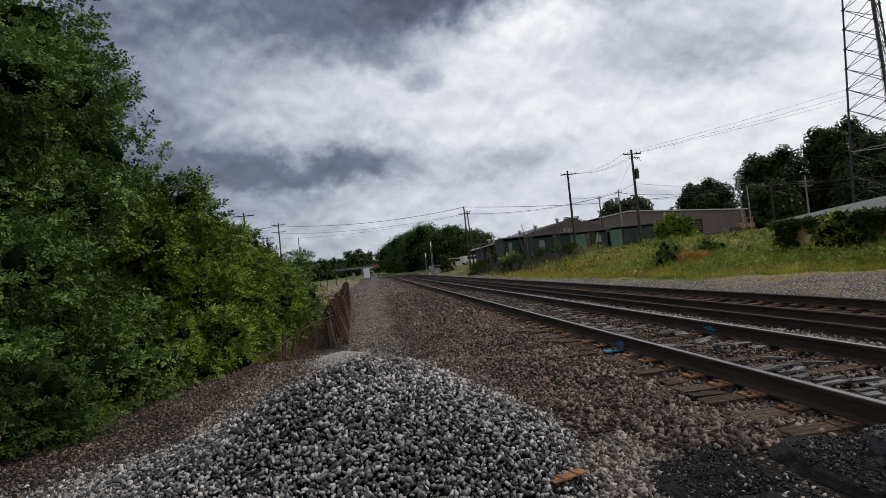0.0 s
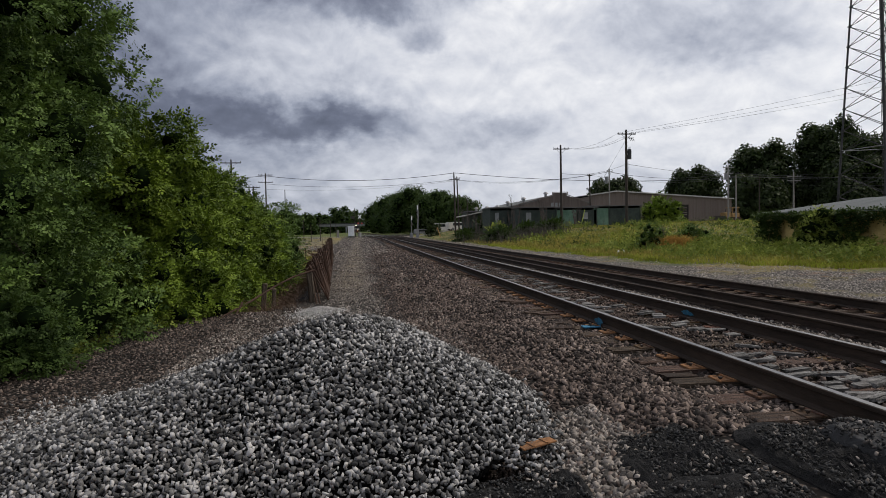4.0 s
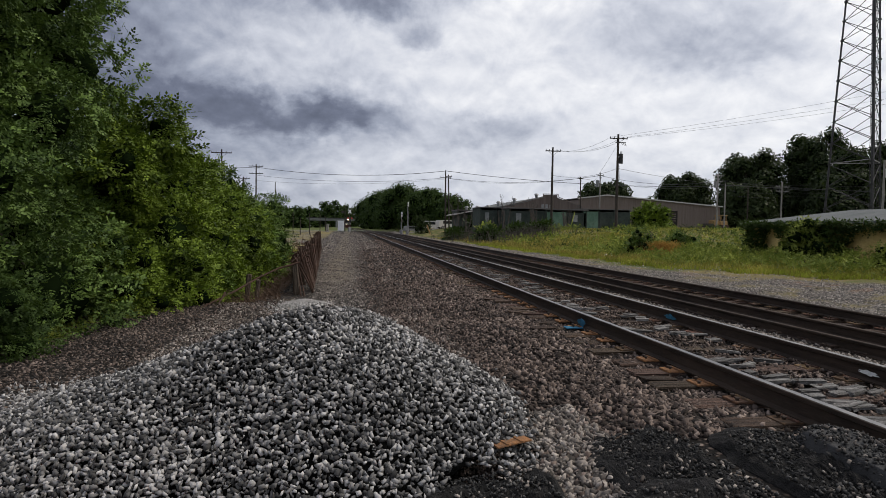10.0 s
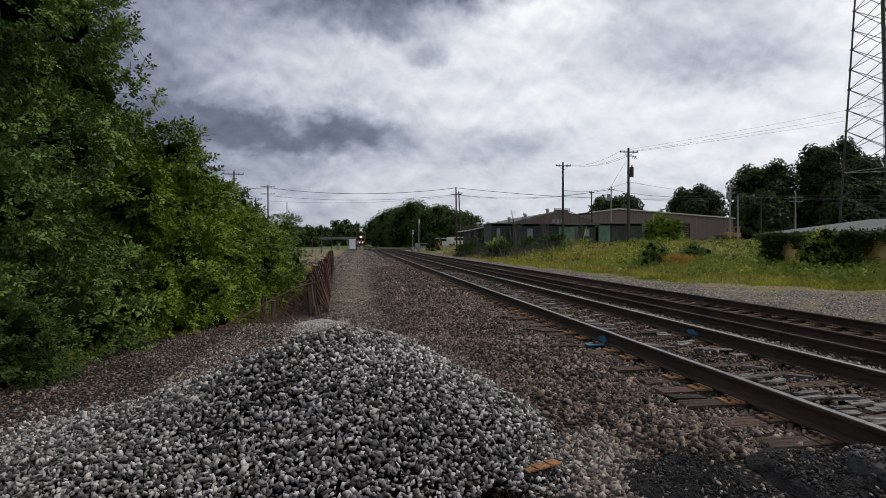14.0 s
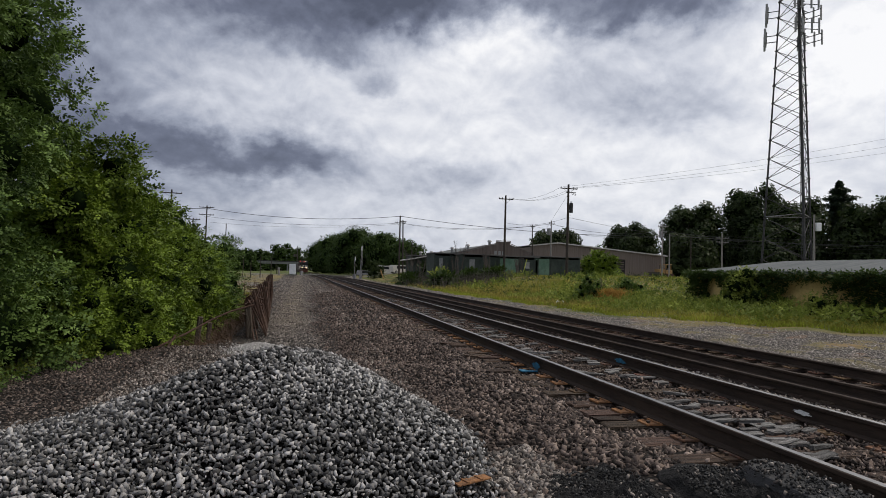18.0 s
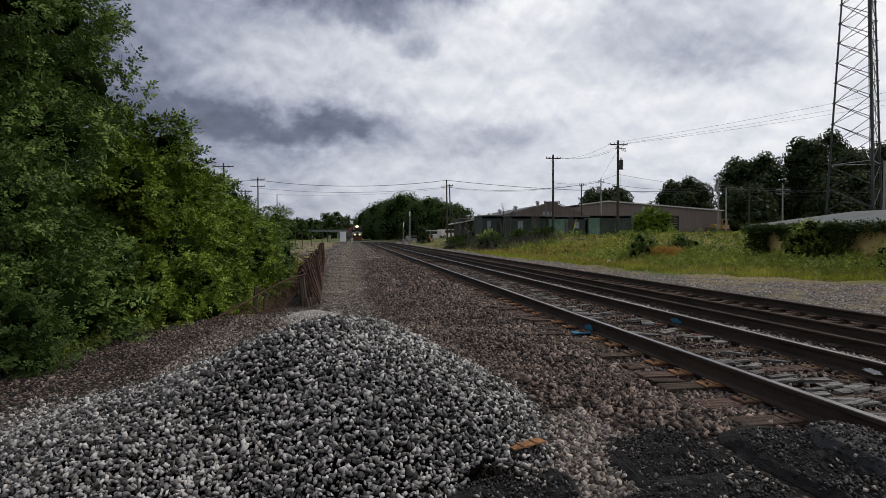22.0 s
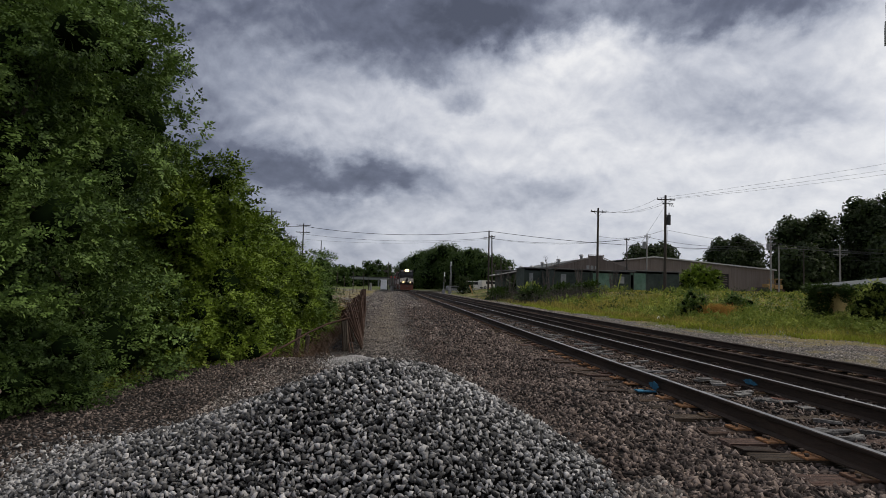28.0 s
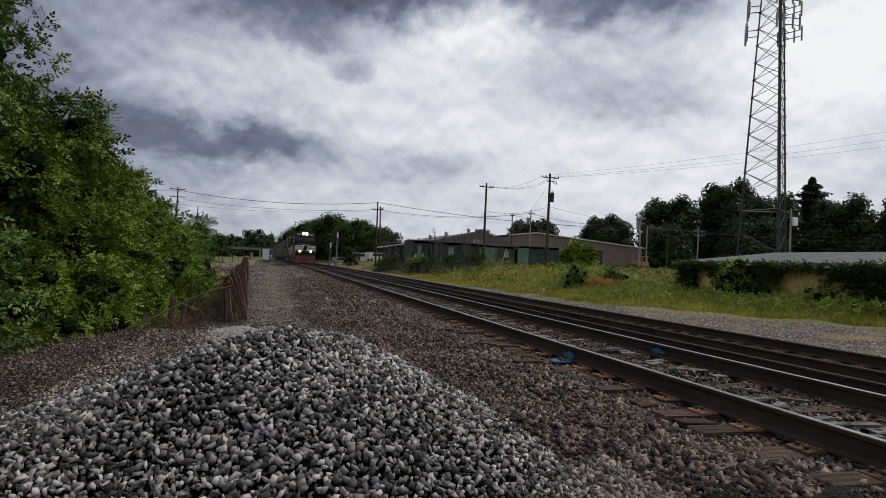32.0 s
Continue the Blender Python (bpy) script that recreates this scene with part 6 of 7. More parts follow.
# ---- lattice mast ----
def make_mast():
    cx, cy = 71.9, 76.0
    z0 = gz(cx, cy)
    t = thing("lattice_mast", "tall steel lattice telecom mast with panel antennas", "mast", m=pose(cx, cy, z0))
    H, w0, w1 = 46.0, 4.3, 1.75
    turn = radians(8)

    def leg(i, z):
        w = w0 + (w1 - w0) * z / H
        a = turn + i * 2 * math.pi / 3
        return Vector((math.cos(a) * w, math.sin(a) * w, z))
    zs = [0.0]
    while zs[-1] < H - 1.5:
        zs.append(zs[-1] + 3.3 - 0.9 * zs[-1] / H)
    zs.append(H)
    for i in range(3):
        part("leg", Mesh().tube([leg(i, -0.4), leg(i, H * 0.5), leg(i, H)], [0.16, 0.13, 0.10], 8), STEEL_DARK, t)
        for a, b in zip(zs, zs[1:]):
            j = (i + 1) % 3
            part("brace", Mesh().rod(leg(i, a), leg(j, b), 0.05, 0.05, 5, False), STEEL_DARK, t)
            part("brace", Mesh().rod(leg(j, a), leg(i, b), 0.05, 0.05, 5, False), STEEL_DARK, t)
            if a > 0:
                part("flange", Mesh().rod(leg(i, a - 0.07), leg(i, a + 0.07), 0.25, 0.25, 8), STEEL_DARK, t)
        part("girt", Mesh().rod(leg(i, 9.9), leg((i + 1) % 3, 9.9), 0.06, 0.06, 5), STEEL_GREY, t)
    for i, off in ((0, 0.35), (2, 0.3)):
        m = Mesh()
        for s in (-0.22, 0.22):
            q = [leg(i, z) * (1 - 0.1) + Vector((s, 0, 0)) for z in (0.5, H * 0.5, H)]
            for k in q:
                k.z = k.z / 0.9
            m.tube(q, [0.03] * 3, 5)
        for n in range(120):
            z = 0.5 + n * H / 122
            c = leg(i, z) * 0.9
            m.rod((c.x - 0.22, c.y, z), (c.x + 0.22, c.y, z), 0.018, 0.018, 4, False)
        part("ladder", m, STEEL_DARK, t)
    m = Mesh()
    for k in range(7):
        c0, c1 = leg(0, 1) * 0.7, leg(0, H) * 0.7
        m.rod((c0.x - 0.3 + k * 0.09, c0.y + 0.2, 1), (c1.x - 0.3 + k * 0.09, c1.y + 0.2, H), 0.035, 0.035, 5)
    part("cable_run", m, WIRE, t, "bundle of black antenna cables")
    # antenna frames
    for i in range(3):
        a = turn + i * 2 * math.pi / 3 + math.pi / 3 * 0.2
        out = Vector((math.cos(a), math.sin(a), 0))
        side = Vector((-math.sin(a), math.cos(a), 0))
        for zc in (37.6, 41.4):
            base = leg(i, zc)
            m = Mesh()
            c = base + out * 1.5
            for dz in (-0.5, 0.5):
                m.rod(c - side * 1.9 + Vector((0, 0, dz)), c + side * 1.9 + Vector((0, 0, dz)), 0.06, 0.06, 6)
                m.rod(base + Vector((0, 0, dz)), c + Vector((0, 0, dz)), 0.07, 0.07, 6)
            part("antenna_frame", m, STEEL_DARK, t)
            for s in (-1.8, -0.7, 0.7, 1.8):
                q = c + side * s + out * 0.22
                part("panel_antenna", Mesh().box(-0.15, -0.09, -1.15, 0.15, 0.09, 1.15, 0.04, Matrix.Translation(q) @ Matrix.Rotation(a, 4, "Z")), ANTENNA, t)


make_mast()


# ---- warehouse, sheds and yard ----
def make_warehouse():
    """Long taupe metal building with a shallow gable and a roller door."""
    x0, x1, y = 37.5, 62.9, 95.0
    z = gz(50, 92) - 0.3
    w = thing("warehouse", "long low taupe metal warehouse with a pale roof edge", "building")
    face = [(x0, z), (x1, z), (x1, 5.55), (42.3, 7.05), (x0, 6.42)]
    door = (52.7, 55.1, 1.9, 4.75)
    # front in three pieces round the door
    m = Mesh()
    def roof(x):
        return 6.42 + (x - x0) * (7.05 - 6.42) / (42.3 - x0) if x < 42.3 else 7.05 + (x - 42.3) * (5.55 - 7.05) / (x1 - 42.3)
    m.prism([(x0, z), (door[0], z), (door[0], roof(door[0])), (42.3, 7.05), (x0, 6.42)], "y", y, y + 0.3)
    m.prism([(door[1], z), (x1, z), (x1, 5.55), (door[1], roof(door[1]))], "y", y, y + 0.3)
    m.prism([(door[0], door[3]), (door[1], door[3]), (door[1], roof(door[1])), (door[0], roof(door[0]))], "y", y, y + 0.3)
    part("front_wall", m, TAUPE, w)
    part("side_wall", Mesh().box(x1 - 0.3, y + 0.3, z, x1, y + 26, 5.5), TAUPE, w)
    part("side_wall", Mesh().box(x0, y + 0.3, z, x0 + 0.3, y + 26, 6.3), TAUPE, w)
    part("back_wall", Mesh().box(x0, y + 26, z, x1, y + 26.3, 5.5), TAUPE, w)
    part("roof", Mesh().prism([(x0 - 0.3, 6.44), (42.3, 7.09), (x1 + 0.3, 5.57), (x1 + 0.3, 5.70), (42.3, 7.22), (x0 - 0.3, 6.57)], "y", y - 0.25, y + 26.5), ROOF_DARK, w)
    part("roof_trim", Mesh().prism([(x0 - 0.3, 6.40), (42.3, 7.05), (x1 + 0.3, 5.53), (x1 + 0.3, 5.72), (42.3, 7.24), (x0 - 0.3, 6.59)], "y", y - 0.32, y - 0.26), TRIM, w, "pale metal roof edge")
    d = part("roller_door", Mesh().box(door[0], y + 0.12, 1.9, door[1], y + 0.2, 4.75), DARK_DOOR, w, "dark roller door")
    for i in range(9):
        part("slat", Mesh().box(door[0], y + 0.09, 1.95 + i * 0.31, door[1], y + 0.12, 2.2 + i * 0.31, 0.01), DARK_DOOR, d)
    for i in range(4):
        part("vent_slot", Mesh().box(door[0] + 0.25, y + 0.06, 3.0 + i * 0.38, door[0] + 1.05, y + 0.09, 3.14 + i * 0.38).box(door[1] - 1.05, y + 0.06, 3.0 + i * 0.38, door[1] - 0.25, y + 0.09, 3.14 + i * 0.38), TAUPE, d)
    m = Mesh()
    for i in range(62):
        x = x0 + 0.2 + i * 0.405
        if door[0] - 0.1 < x < door[1] + 0.1:
            continue
        m.box(x, y - 0.035, z, x + 0.06, y, roof(x) - 0.1)
    part("siding_ribs", m, TAUPE, w)["kind"] = "stuff"
    part("downpipe", Mesh().rod((x1 - 0.5, y - 0.1, z), (x1 - 0.5, y - 0.1, 5.5), 0.07, 0.07, 6), TAUPE_DARK, w)


make_warehouse()


def make_gabled_hall():
    """Older hall with a stepped dark gable and ridge vents."""
    h = thing("gabled_hall", "dark taupe gabled hall with a stepped parapet and roof vents", "building")
    y, z = 86.0, gz(28, 84) - 0.4
    m = Mesh().prism([(22.6, z), (34.4, z), (34.4, 4.75), (30.6, 6.05), (30.6, 6.45), (28.5, 6.45), (28.5, 6.05), (23.6, 4.7), (22.6, 4.55)], "y", y, y + 0.3)
    part("gable_wall", m, TAUPE_DARK, h)
    part("roof", Mesh().prism([(20.8, 4.3), (22.6, 4.5), (29.5, 6.1), (34.6, 4.7), (34.6, 4.85), (29.5, 6.28), (22.6, 4.66), (20.8, 4.45)], "y", y + 0.3, y + 34), ROOF_GREY, h, "grey metal roof")
    part("gable_trim", Mesh().prism([(22.5, 4.58), (28.45, 6.1), (28.45, 6.5), (30.65, 6.5), (30.65, 6.1), (34.5, 4.8), (34.5, 4.88), (30.75, 6.18), (30.75, 6.6), (28.35, 6.6), (28.35, 6.18), (22.5, 4.68)], "y", y - 0.06, y - 0.01), TAUPE, h)
    for x0, x1 in ((21.0, 21.3), (34.1, 34.4)):
        part("side_wall", Mesh().box(x0, y + 0.3, z, x1, y + 34, 4.2 if x0 < 22 else 4.6), TAUPE_DARK, h)
    part("back_wall", Mesh().box(21.0, y + 34, z, 34.4, y + 34.3, 4.0), TAUPE_DARK, h)
    for i, (x, yy) in enumerate(((28.0, 88), (25.4, 91), (23.6, 94), (22.6, 97), (21.7, 101), (20.4, 104))):
        zz = 4.5 + (x - 22.6) * 0.23 if x > 22.6 else 4.2
        v = part("ridge_vent", Mesh().rod((x, yy, zz), (x, yy, zz + 0.7), 0.22, 0.22, 8), STEEL_GREY, h)
        part("cap", Mesh().rod((x, yy, zz + 0.7), (x, yy, zz + 0.95), 0.42, 0.2, 8), STEEL_GREY, v)
    # number bars
    for i in range(3):
        part("number_bar", Mesh().box(28.15 + i * 0.62, y - 0.05, 4.35, 28.55 + i * 0.62, y - 0.01, 5.0, 0.02), PALE_PANEL, h, "pale bar on the gable")


make_gabled_hall()


def make_sheds():
    """Green-panelled open sheds and containers in front of the hall."""
    def shed(x0, x1, y0, y1, z1, label, mat, fronts):
        z = gz((x0 + x1) / 2, y0) - 0.15
        s = thing("shed", label, "shed", "yard sheds")
        part("back_wall", Mesh().box(x0, y1 - 0.12, z, x1, y1, z1), mat, s)
        for x in (x0, x1 - 0.12):
            part("end_wall", Mesh().box(x, y0 + 0.1, z, x + 0.12, y1 - 0.12, z1), mat, s)
        part("roof", Mesh().box(x0 - 0.15, y0 - 0.2, z1, x1 + 0.15, y1 + 0.1, z1 + 0.14, 0.02), ROOF_DARK, s)
        n = max(2, round((x1 - x0) / 2.4))
        for i in range(n + 1):
            x = x0 + (x1 - x0 - 0.14) * i / n
            part("post", Mesh().box(x, y0 - 0.06, z, x + 0.14, y0 + 0.1, z1), GREEN_DARK, s)
        w = (x1 - x0) / n
        for i in range(n):
            kind = fronts[i % len(fronts)]
            a, b = x0 + i * w + 0.16, x0 + (i + 1) * w - 0.04
            if kind == "g":
                part("panel", Mesh().box(a, y0 - 0.02, z + 0.2, b, y0 + 0.05, z1 - 0.25, 0.01), GREEN_BOX, s, "faded green sheet")
            elif kind == "w":
                part("panel", Mesh().box(a, y0 - 0.02, z + 0.2, b, y0 + 0.05, z1 - 0.3, 0.01), GREEN_DARK, s)
                part("window", Mesh().box(a + w * 0.25, y0 - 0.05, z + 1.1, b - w * 0.45, y0 - 0.025, z1 - 0.6), PALE_PANEL, s, "pale window sheet")
            elif kind == "d":
                part("panel", Mesh().box(a, y0 - 0.02, z + 0.2, b, y0 + 0.05, z1 - 0.25, 0.01), GREEN_DARK, s)
        return s

    shed(17.6, 22.2, 80, 85, 4.1, "dark green panelled shed with pale windows", GREEN_DARK, "wdw")
    shed(20.6, 26.6, 76, 80, 3.95, "green panelled shed half open to the yard", GREEN_DARK, "wdg")
    shed(25.4, 31.0, 75.5, 79, 3.85, "open green shed with a pale sheet inside", GREEN_DARK, "gwd")
    shed(30.4, 37.0, 75.5, 79, 4.0, "dark green shed with faded sheets", GREEN_DARK, "gddg")
    shed(17.8, 22.6, 98, 104, 4.2, "low open shed with a pale roof", GREEN_DARK, "dd")
    part("roof_sheet", Mesh().prism([(16.9, 3.4), (22.8, 4.6), (22.8, 4.75), (16.9, 3.55)], "y", 97, 104.5), TRIM, thing("shed_canopy", "pale sloping shed canopy", "canopy"))
    b = thing("leaning_board", "yellow-green pole leaning on the shed", "pole")
    part("bar", Mesh().rod((28.0, 73.5, gz(28, 73.5)), (29.2, 75.2, 3.6), 0.06, 0.06, 6), LEAF_WEED, b)
    q = thing("crossing_marker", "yellow striped roadside marker post", "marker post")
    part("bar", Mesh().rod((15.9, 118, gz(15.9, 118)), (15.2, 118, gz(15.2, 118) + 1.9), 0.12, 0.12, 6), YELLOW, q)


make_sheds()


def make_bulldozer():
    x, y = 60.6, 92.0
    z = gz(x, y)
    d = thing("bulldozer", "small faded yellow bulldozer parked by the warehouse", "bulldozer", m=pose(x, y, z, 0, 0, 12) @ Matrix.Scale(0.95, 4))
    for s in (-0.85, 0.85):
        t = part("track", Mesh().prism([(-1.5, 0.25), (-1.2, 0.0), (1.2, 0.0), (1.6, 0.35), (1.4, 0.75), (-1.3, 0.75)], "y", s - 0.22, s + 0.22), RUST, d, "rusty crawler track")
        for i in range(4):
            part("roller", Mesh().rod((-0.9 + i * 0.6, s - 0.26, 0.25), (-0.9 + i * 0.6, s + 0.26, 0.25), 0.17, 0.17, 8), IRON_DARK, t)
    part("engine_hood", Mesh().box(-1.6, -0.6, 0.5, -0.1, 0.6, 1.55, 0.1), YELLOW, d)
    part("body", Mesh().box(-0.2, -0.75, 0.5, 1.5, 0.75, 1.4, 0.06), YELLOW, d)
    part("seat", Mesh().box(0.5, -0.3, 1.15, 1.0, 0.3, 1.7, 0.05), IRON_DARK, d)
    for a in (-0.55, 0.55):
        for b in (0.0, 1.25):
            part("canopy_post", Mesh().rod((b, a, 1.1), (b, a, 2.35), 0.09, 0.09, 6), YELLOW, d)
    part("canopy", Mesh().box(-0.2, -0.75, 2.35, 1.45, 0.75, 2.45, 0.03), YELLOW, d)
    part("exhaust", Mesh().rod((-0.8, 0.1, 1.45), (-0.8, 0.1, 2.2), 0.05, 0.05, 6), IRON_DARK, d)
    part("blade", Mesh().prism([(-2.3, 0.05), (-2.15, 0.05), (-2.2, 0.5), (-2.1, 0.95), (-2.25, 0.95), (-2.38, 0.5)], "y", -1.35, 1.35), IRON_DARK, d, "worn steel blade")
    for s in (-0.85, 0.85):
        part("push_arm", Mesh().box(-2.2, s - 0.08, 0.2, 0.2, s + 0.08, 0.38), YELLOW, d)
    r = random.Random(4)
    for i in range(7):
        o = thing("timber_stack", "low stack of weathered timbers in the yard", "timber", "timber stacks in the yard", pose(51.5 + i * 1.25, 91.5 + r.uniform(-0.5, 0.5), gz(52 + i, 91.5) + 0.3 * r.uniform(0.6, 1.3), 0, 0, r.uniform(-10, 10)), mesh=block(2.4, 0.9, 0.5, 0.03, 0.05, i), mat=OLD_WOOD)


make_bulldozer()


def make_ivy_building():
    x0, x1, y0, y1, z1 = 22.4, 28.7, -14.0, 30.2, 1.85
    z = gz(22.4, 25) - 0.4
    b = thing("ivy_building", "low ochre building with a grey metal roof, overgrown with ivy", "building")
    part("front_wall", Mesh().box(x0, y0, z, x0 + 0.25, y1, z1), IVY_WALL, b)
    part("end_wall", Mesh().box(x0 + 0.25, y1 - 0.25, z, x1, y1, z1), IVY_WALL, b)
    part("end_wall", Mesh().box(x0 + 0.25, y0, z, x1, y0 + 0.25, z1), IVY_WALL, b)
    part("back_wall", Mesh().box(x1 - 0.25, y0 + 0.25, z, x1, y1 - 0.25, z1), IVY_WALL, b)
    m = Mesh()
    xm = (x0 + x1) / 2
    e = 0.35
    P = [(x0 - e, y0 - e, z1), (x1 + e, y0 - e, z1), (x1 + e, y1 + e, z1), (x0 - e, y1 + e, z1), (xm, y0 + 3.2, 2.5), (xm, y1 - 3.2, 2.5)]
    T = [(x, y, zz + 0.1) for x, y, zz in P]
    m.v = P + T
    m.f = [(3, 2, 1, 0), (6, 7, 10), (7, 8, 11, 10), (8, 9, 11), (9, 6, 10, 11), (0, 1, 7, 6), (1, 2, 8, 7), (2, 3, 9, 8), (3, 0, 6, 9)]
    part("roof", m, ROOF_GREY, b, "weathered grey hipped metal roof")
    r = np.random.RandomState(44)

    def bare(y, zz):
        g = np.zeros_like(y, bool)
        for c, cz, w, h in ((22.0, 0.85, 1.3, 0.9), (28.2, 0.9, 0.65, 0.75), (20.2, 0.8, 0.3, 0.5), (24.6, 1.2, 0.3, 0.45)):
            g |= ((y - c) / w) ** 2 + ((zz - cz) / h) ** 2 < 1 + 0.35 * np.sin(y * 9 + zz * 7)
        return g
    n = 18000
    y, zz = 6 + (y1 - 5.9) * r.rand(n), z + (z1 - 0.06 - z) * r.rand(n)
    k = ~bare(y, zz)
    y, zz = y[k], zz[k]
    bulge = 0.22 + 0.25 * np.sin(y * 1.1) ** 2 * r.rand(len(y)) + 0.9 * np.exp(-((y - 25.3) / 1.1) ** 2) * r.rand(len(y))
    p = np.stack([x0 - bulge * r.rand(len(y)) ** 0.5, y, zz], -1)
    V, F = leaves(p, np.tile((-1.0, 0, 0.2), (len(y), 1)), SPRIG_SMALL, r, 1.0, 1.8)
    n = 6000
    x, zz = x0 - 0.2 + 6.4 * r.rand(n), z + (z1 + 0.1 - z) * r.rand(n)
    q = np.stack([x, y1 + 0.25 * r.rand(n), zz], -1)
    V2, F2 = leaves(q, np.tile((0, 1.0, 0.2), (n, 1)), SPRIG_SMALL, r, 0.9, 1.7)
    n = 3600
    y3 = 6 + (y1 - 5.6) * r.rand(n)
    hang = (0.5 + 0.5 * np.sin(y3 * 1.9) * np.sin(y3 * 0.7 + 1)) * 0.4 + 0.1
    q = np.stack([x0 - 0.42 - 0.1 * r.rand(n), y3, z1 + 0.05 - hang * r.rand(n) ** 0.8], -1)
    V3, F3 = leaves(q, np.tile((-1.0, 0, 0.1), (n, 1)), SPRIG_SMALL, r, 0.8, 1.5)
    V2, F2 = np.concatenate([V2, V3]), np.concatenate([F2, F3 + len(V2)])
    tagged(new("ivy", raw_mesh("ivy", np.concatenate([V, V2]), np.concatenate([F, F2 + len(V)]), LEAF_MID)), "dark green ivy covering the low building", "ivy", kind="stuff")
    tree("wall_bush", "pale green bush growing over the ivy wall", "bush", (21.6, 25.3, gz(21.6, 25.3)), lobes(210, 8, 0, 0, 2.2, 0.8, 1.25, 0.15, 0.5), 1300, SPRIG_MID, LEAF_WEED, 210, 0.05)
    tree("wall_bush", "pale green weeds before the bare wall", "bush", (21.3, 20.4, gz(21.3, 20.4)), lobes(211, 7, 0, 0, 0.95, 0.5, 0.8, 0.15, 0.5), 600, SPRIG_SMALL, LEAF_WEED, 211, 0.03)


make_ivy_building()


# ---- level crossing ----
def make_crossing():
    c = thing("signal_cabinet", "white metal signal equipment cabinet", "cabinet", m=pose(-2.0, 150.5, gz(-2.0, 150.5)))
    part("body", Mesh().box(-0.75, -0.7, 0.1, 0.75, 0.7, 2.45, 0.03), WHITE, c)
    part("roof", Mesh().box(-0.85, -0.8, 2.45, 0.85, 0.8, 2.6, 0.05), WHITE, c)
    part("door", Mesh().box(-0.45, -0.73, 0.25, 0.45, -0.705, 2.2, 0.01), WHITE, c)
    part("plinth", Mesh().box(-0.8, -0.75, -0.1, 0.8, 0.75, 0.1), CONCRETE, c)

    def signal(x, y, h, lit, arms, turn):
        s = thing("crossing_signal", "level crossing light signal on a mast", "signal", "crossing signals", pose(x, y, gz(x, y), 0, 0, turn))
        part("mast", Mesh().rod((0, 0, -0.2), (0, 0, h), 0.09, 0.07, 8), STEEL_GREY if not lit else IRON_DARK, s)
        part("base", Mesh().box(-0.3, -0.3, 0, 0.3, 0.3, 1.0, 0.04), STEEL_GREY, s)
        for sx in (-0.55, 0.55):
            head = part("lamp_head", Mesh().rod((sx, -0.12, h * 0.62), (sx, -0.18, h * 0.62), 0.32, 0.32, 14), IRON_DARK, s)
            part("lens", Mesh().rod((sx, -0.185, h * 0.62), (sx, -0.2, h * 0.62), 0.15, 0.15, 12), LAMP_RED if lit else IRON_DARK, head, "red signal lens")
        for a in (45, -45):
            m = Mesh().box(-0.6, -0.03, -0.1, 0.6, 0.0, 0.1, 0, Matrix.Translation((0, -0.1, h - 0.4)) @ Matrix.Rotation(radians(a), 4, "Y"))
            part("crossbuck", m, WHITE, s, "white crossbuck board")
        if arms:
            part("gate_arm", Mesh().rod((0.2, -0.2, 1.0), (0.3, -0.2, h + 0.2), 0.05, 0.035, 6), STEEL_GREY, s, "raised gate arm")
    signal(0.1, 146, 5.2, True, False, 35)
    signal(10.9, 127, 4.6, False, False, 72)
    signal(12.2, 127, 6.8, False, True, 75)
    p = thing("tall_signal_mast", "thin dark signal mast beside the cabinet", "mast", m=pose(-1.0, 149, gz(-1.0, 149)))
    part("mast", Mesh().rod((0, 0, -0.2), (0, 0, 7.0), 0.10, 0.08, 7), IRON_DARK, p)
    part("signal_head", Mesh().box(-0.9, -0.2, 4.4, -0.2, 0.1, 5.0, 0.05), IRON_DARK, p)
    for i, (x, y, h) in enumerate(((-10.5, 135, 3.8), (-8.4, 133, 4.6), (-12.5, 140, 4.8), (-5.6, 148, 3.5), (-6.8, 146, 4.0))):
        q = thing("bare_post", "thin grey post by the crossing road", "post", "posts by the crossing road", pose(x, y, gz(x, y)), mesh=Mesh().rod((0, 0, -0.3), (0, 0, h), 0.09, 0.07, 7), mat=POLE_WOOD)
    q = thing("bollard", "pale concrete marker by the road", "bollard", m=pose(-5.0, 145, gz(-5, 145)), mesh=Mesh().box(-0.25, -0.25, -0.2, 0.25, 0.25, 1.7, 0.06), mat=POLE_GREY)


make_crossing()


def vehicle(name, label, x, y, turn, paint, L, W, H, cab):
    """A parked van or car: body, glass band, wheels."""
    v = thing(name, label, "vehicle", m=pose(x, y, gz(x, y) + 0.05, 0, 0, turn))
    part("body", Mesh().prism([(-L / 2, 0.35), (L / 2, 0.35), (L / 2, H * 0.55), (L * cab, H), (-L / 2 + 0.15, H), (-L / 2, H * 0.8)], "y", -W / 2, W / 2), paint, v)
    part("window", Mesh().prism([(-L * 0.3, H * 0.58), (L * 0.4, H * 0.58), (L * cab - 0.05, H * 0.9), (-L * 0.3, H * 0.9)], "y", -W / 2 - 0.01, W / 2 + 0.01), GLASS_DARK, v)
    for sx in (-0.32, 0.32):
        for sy in (-1, 1):
            w = part("wheel", Mesh().rod((sx * L, sy * (W / 2 - 0.2), 0.34), (sx * L, sy * (W / 2 + 0.02), 0.34), 0.34, 0.34, 14), IRON_DARK, v)
            part("rim", Mesh().rod((sx * L, sy * (W / 2 + 0.02), 0.34), (sx * L, sy * (W / 2 + 0.03), 0.34), 0.2, 0.2, 10), STEEL_GREY, w)


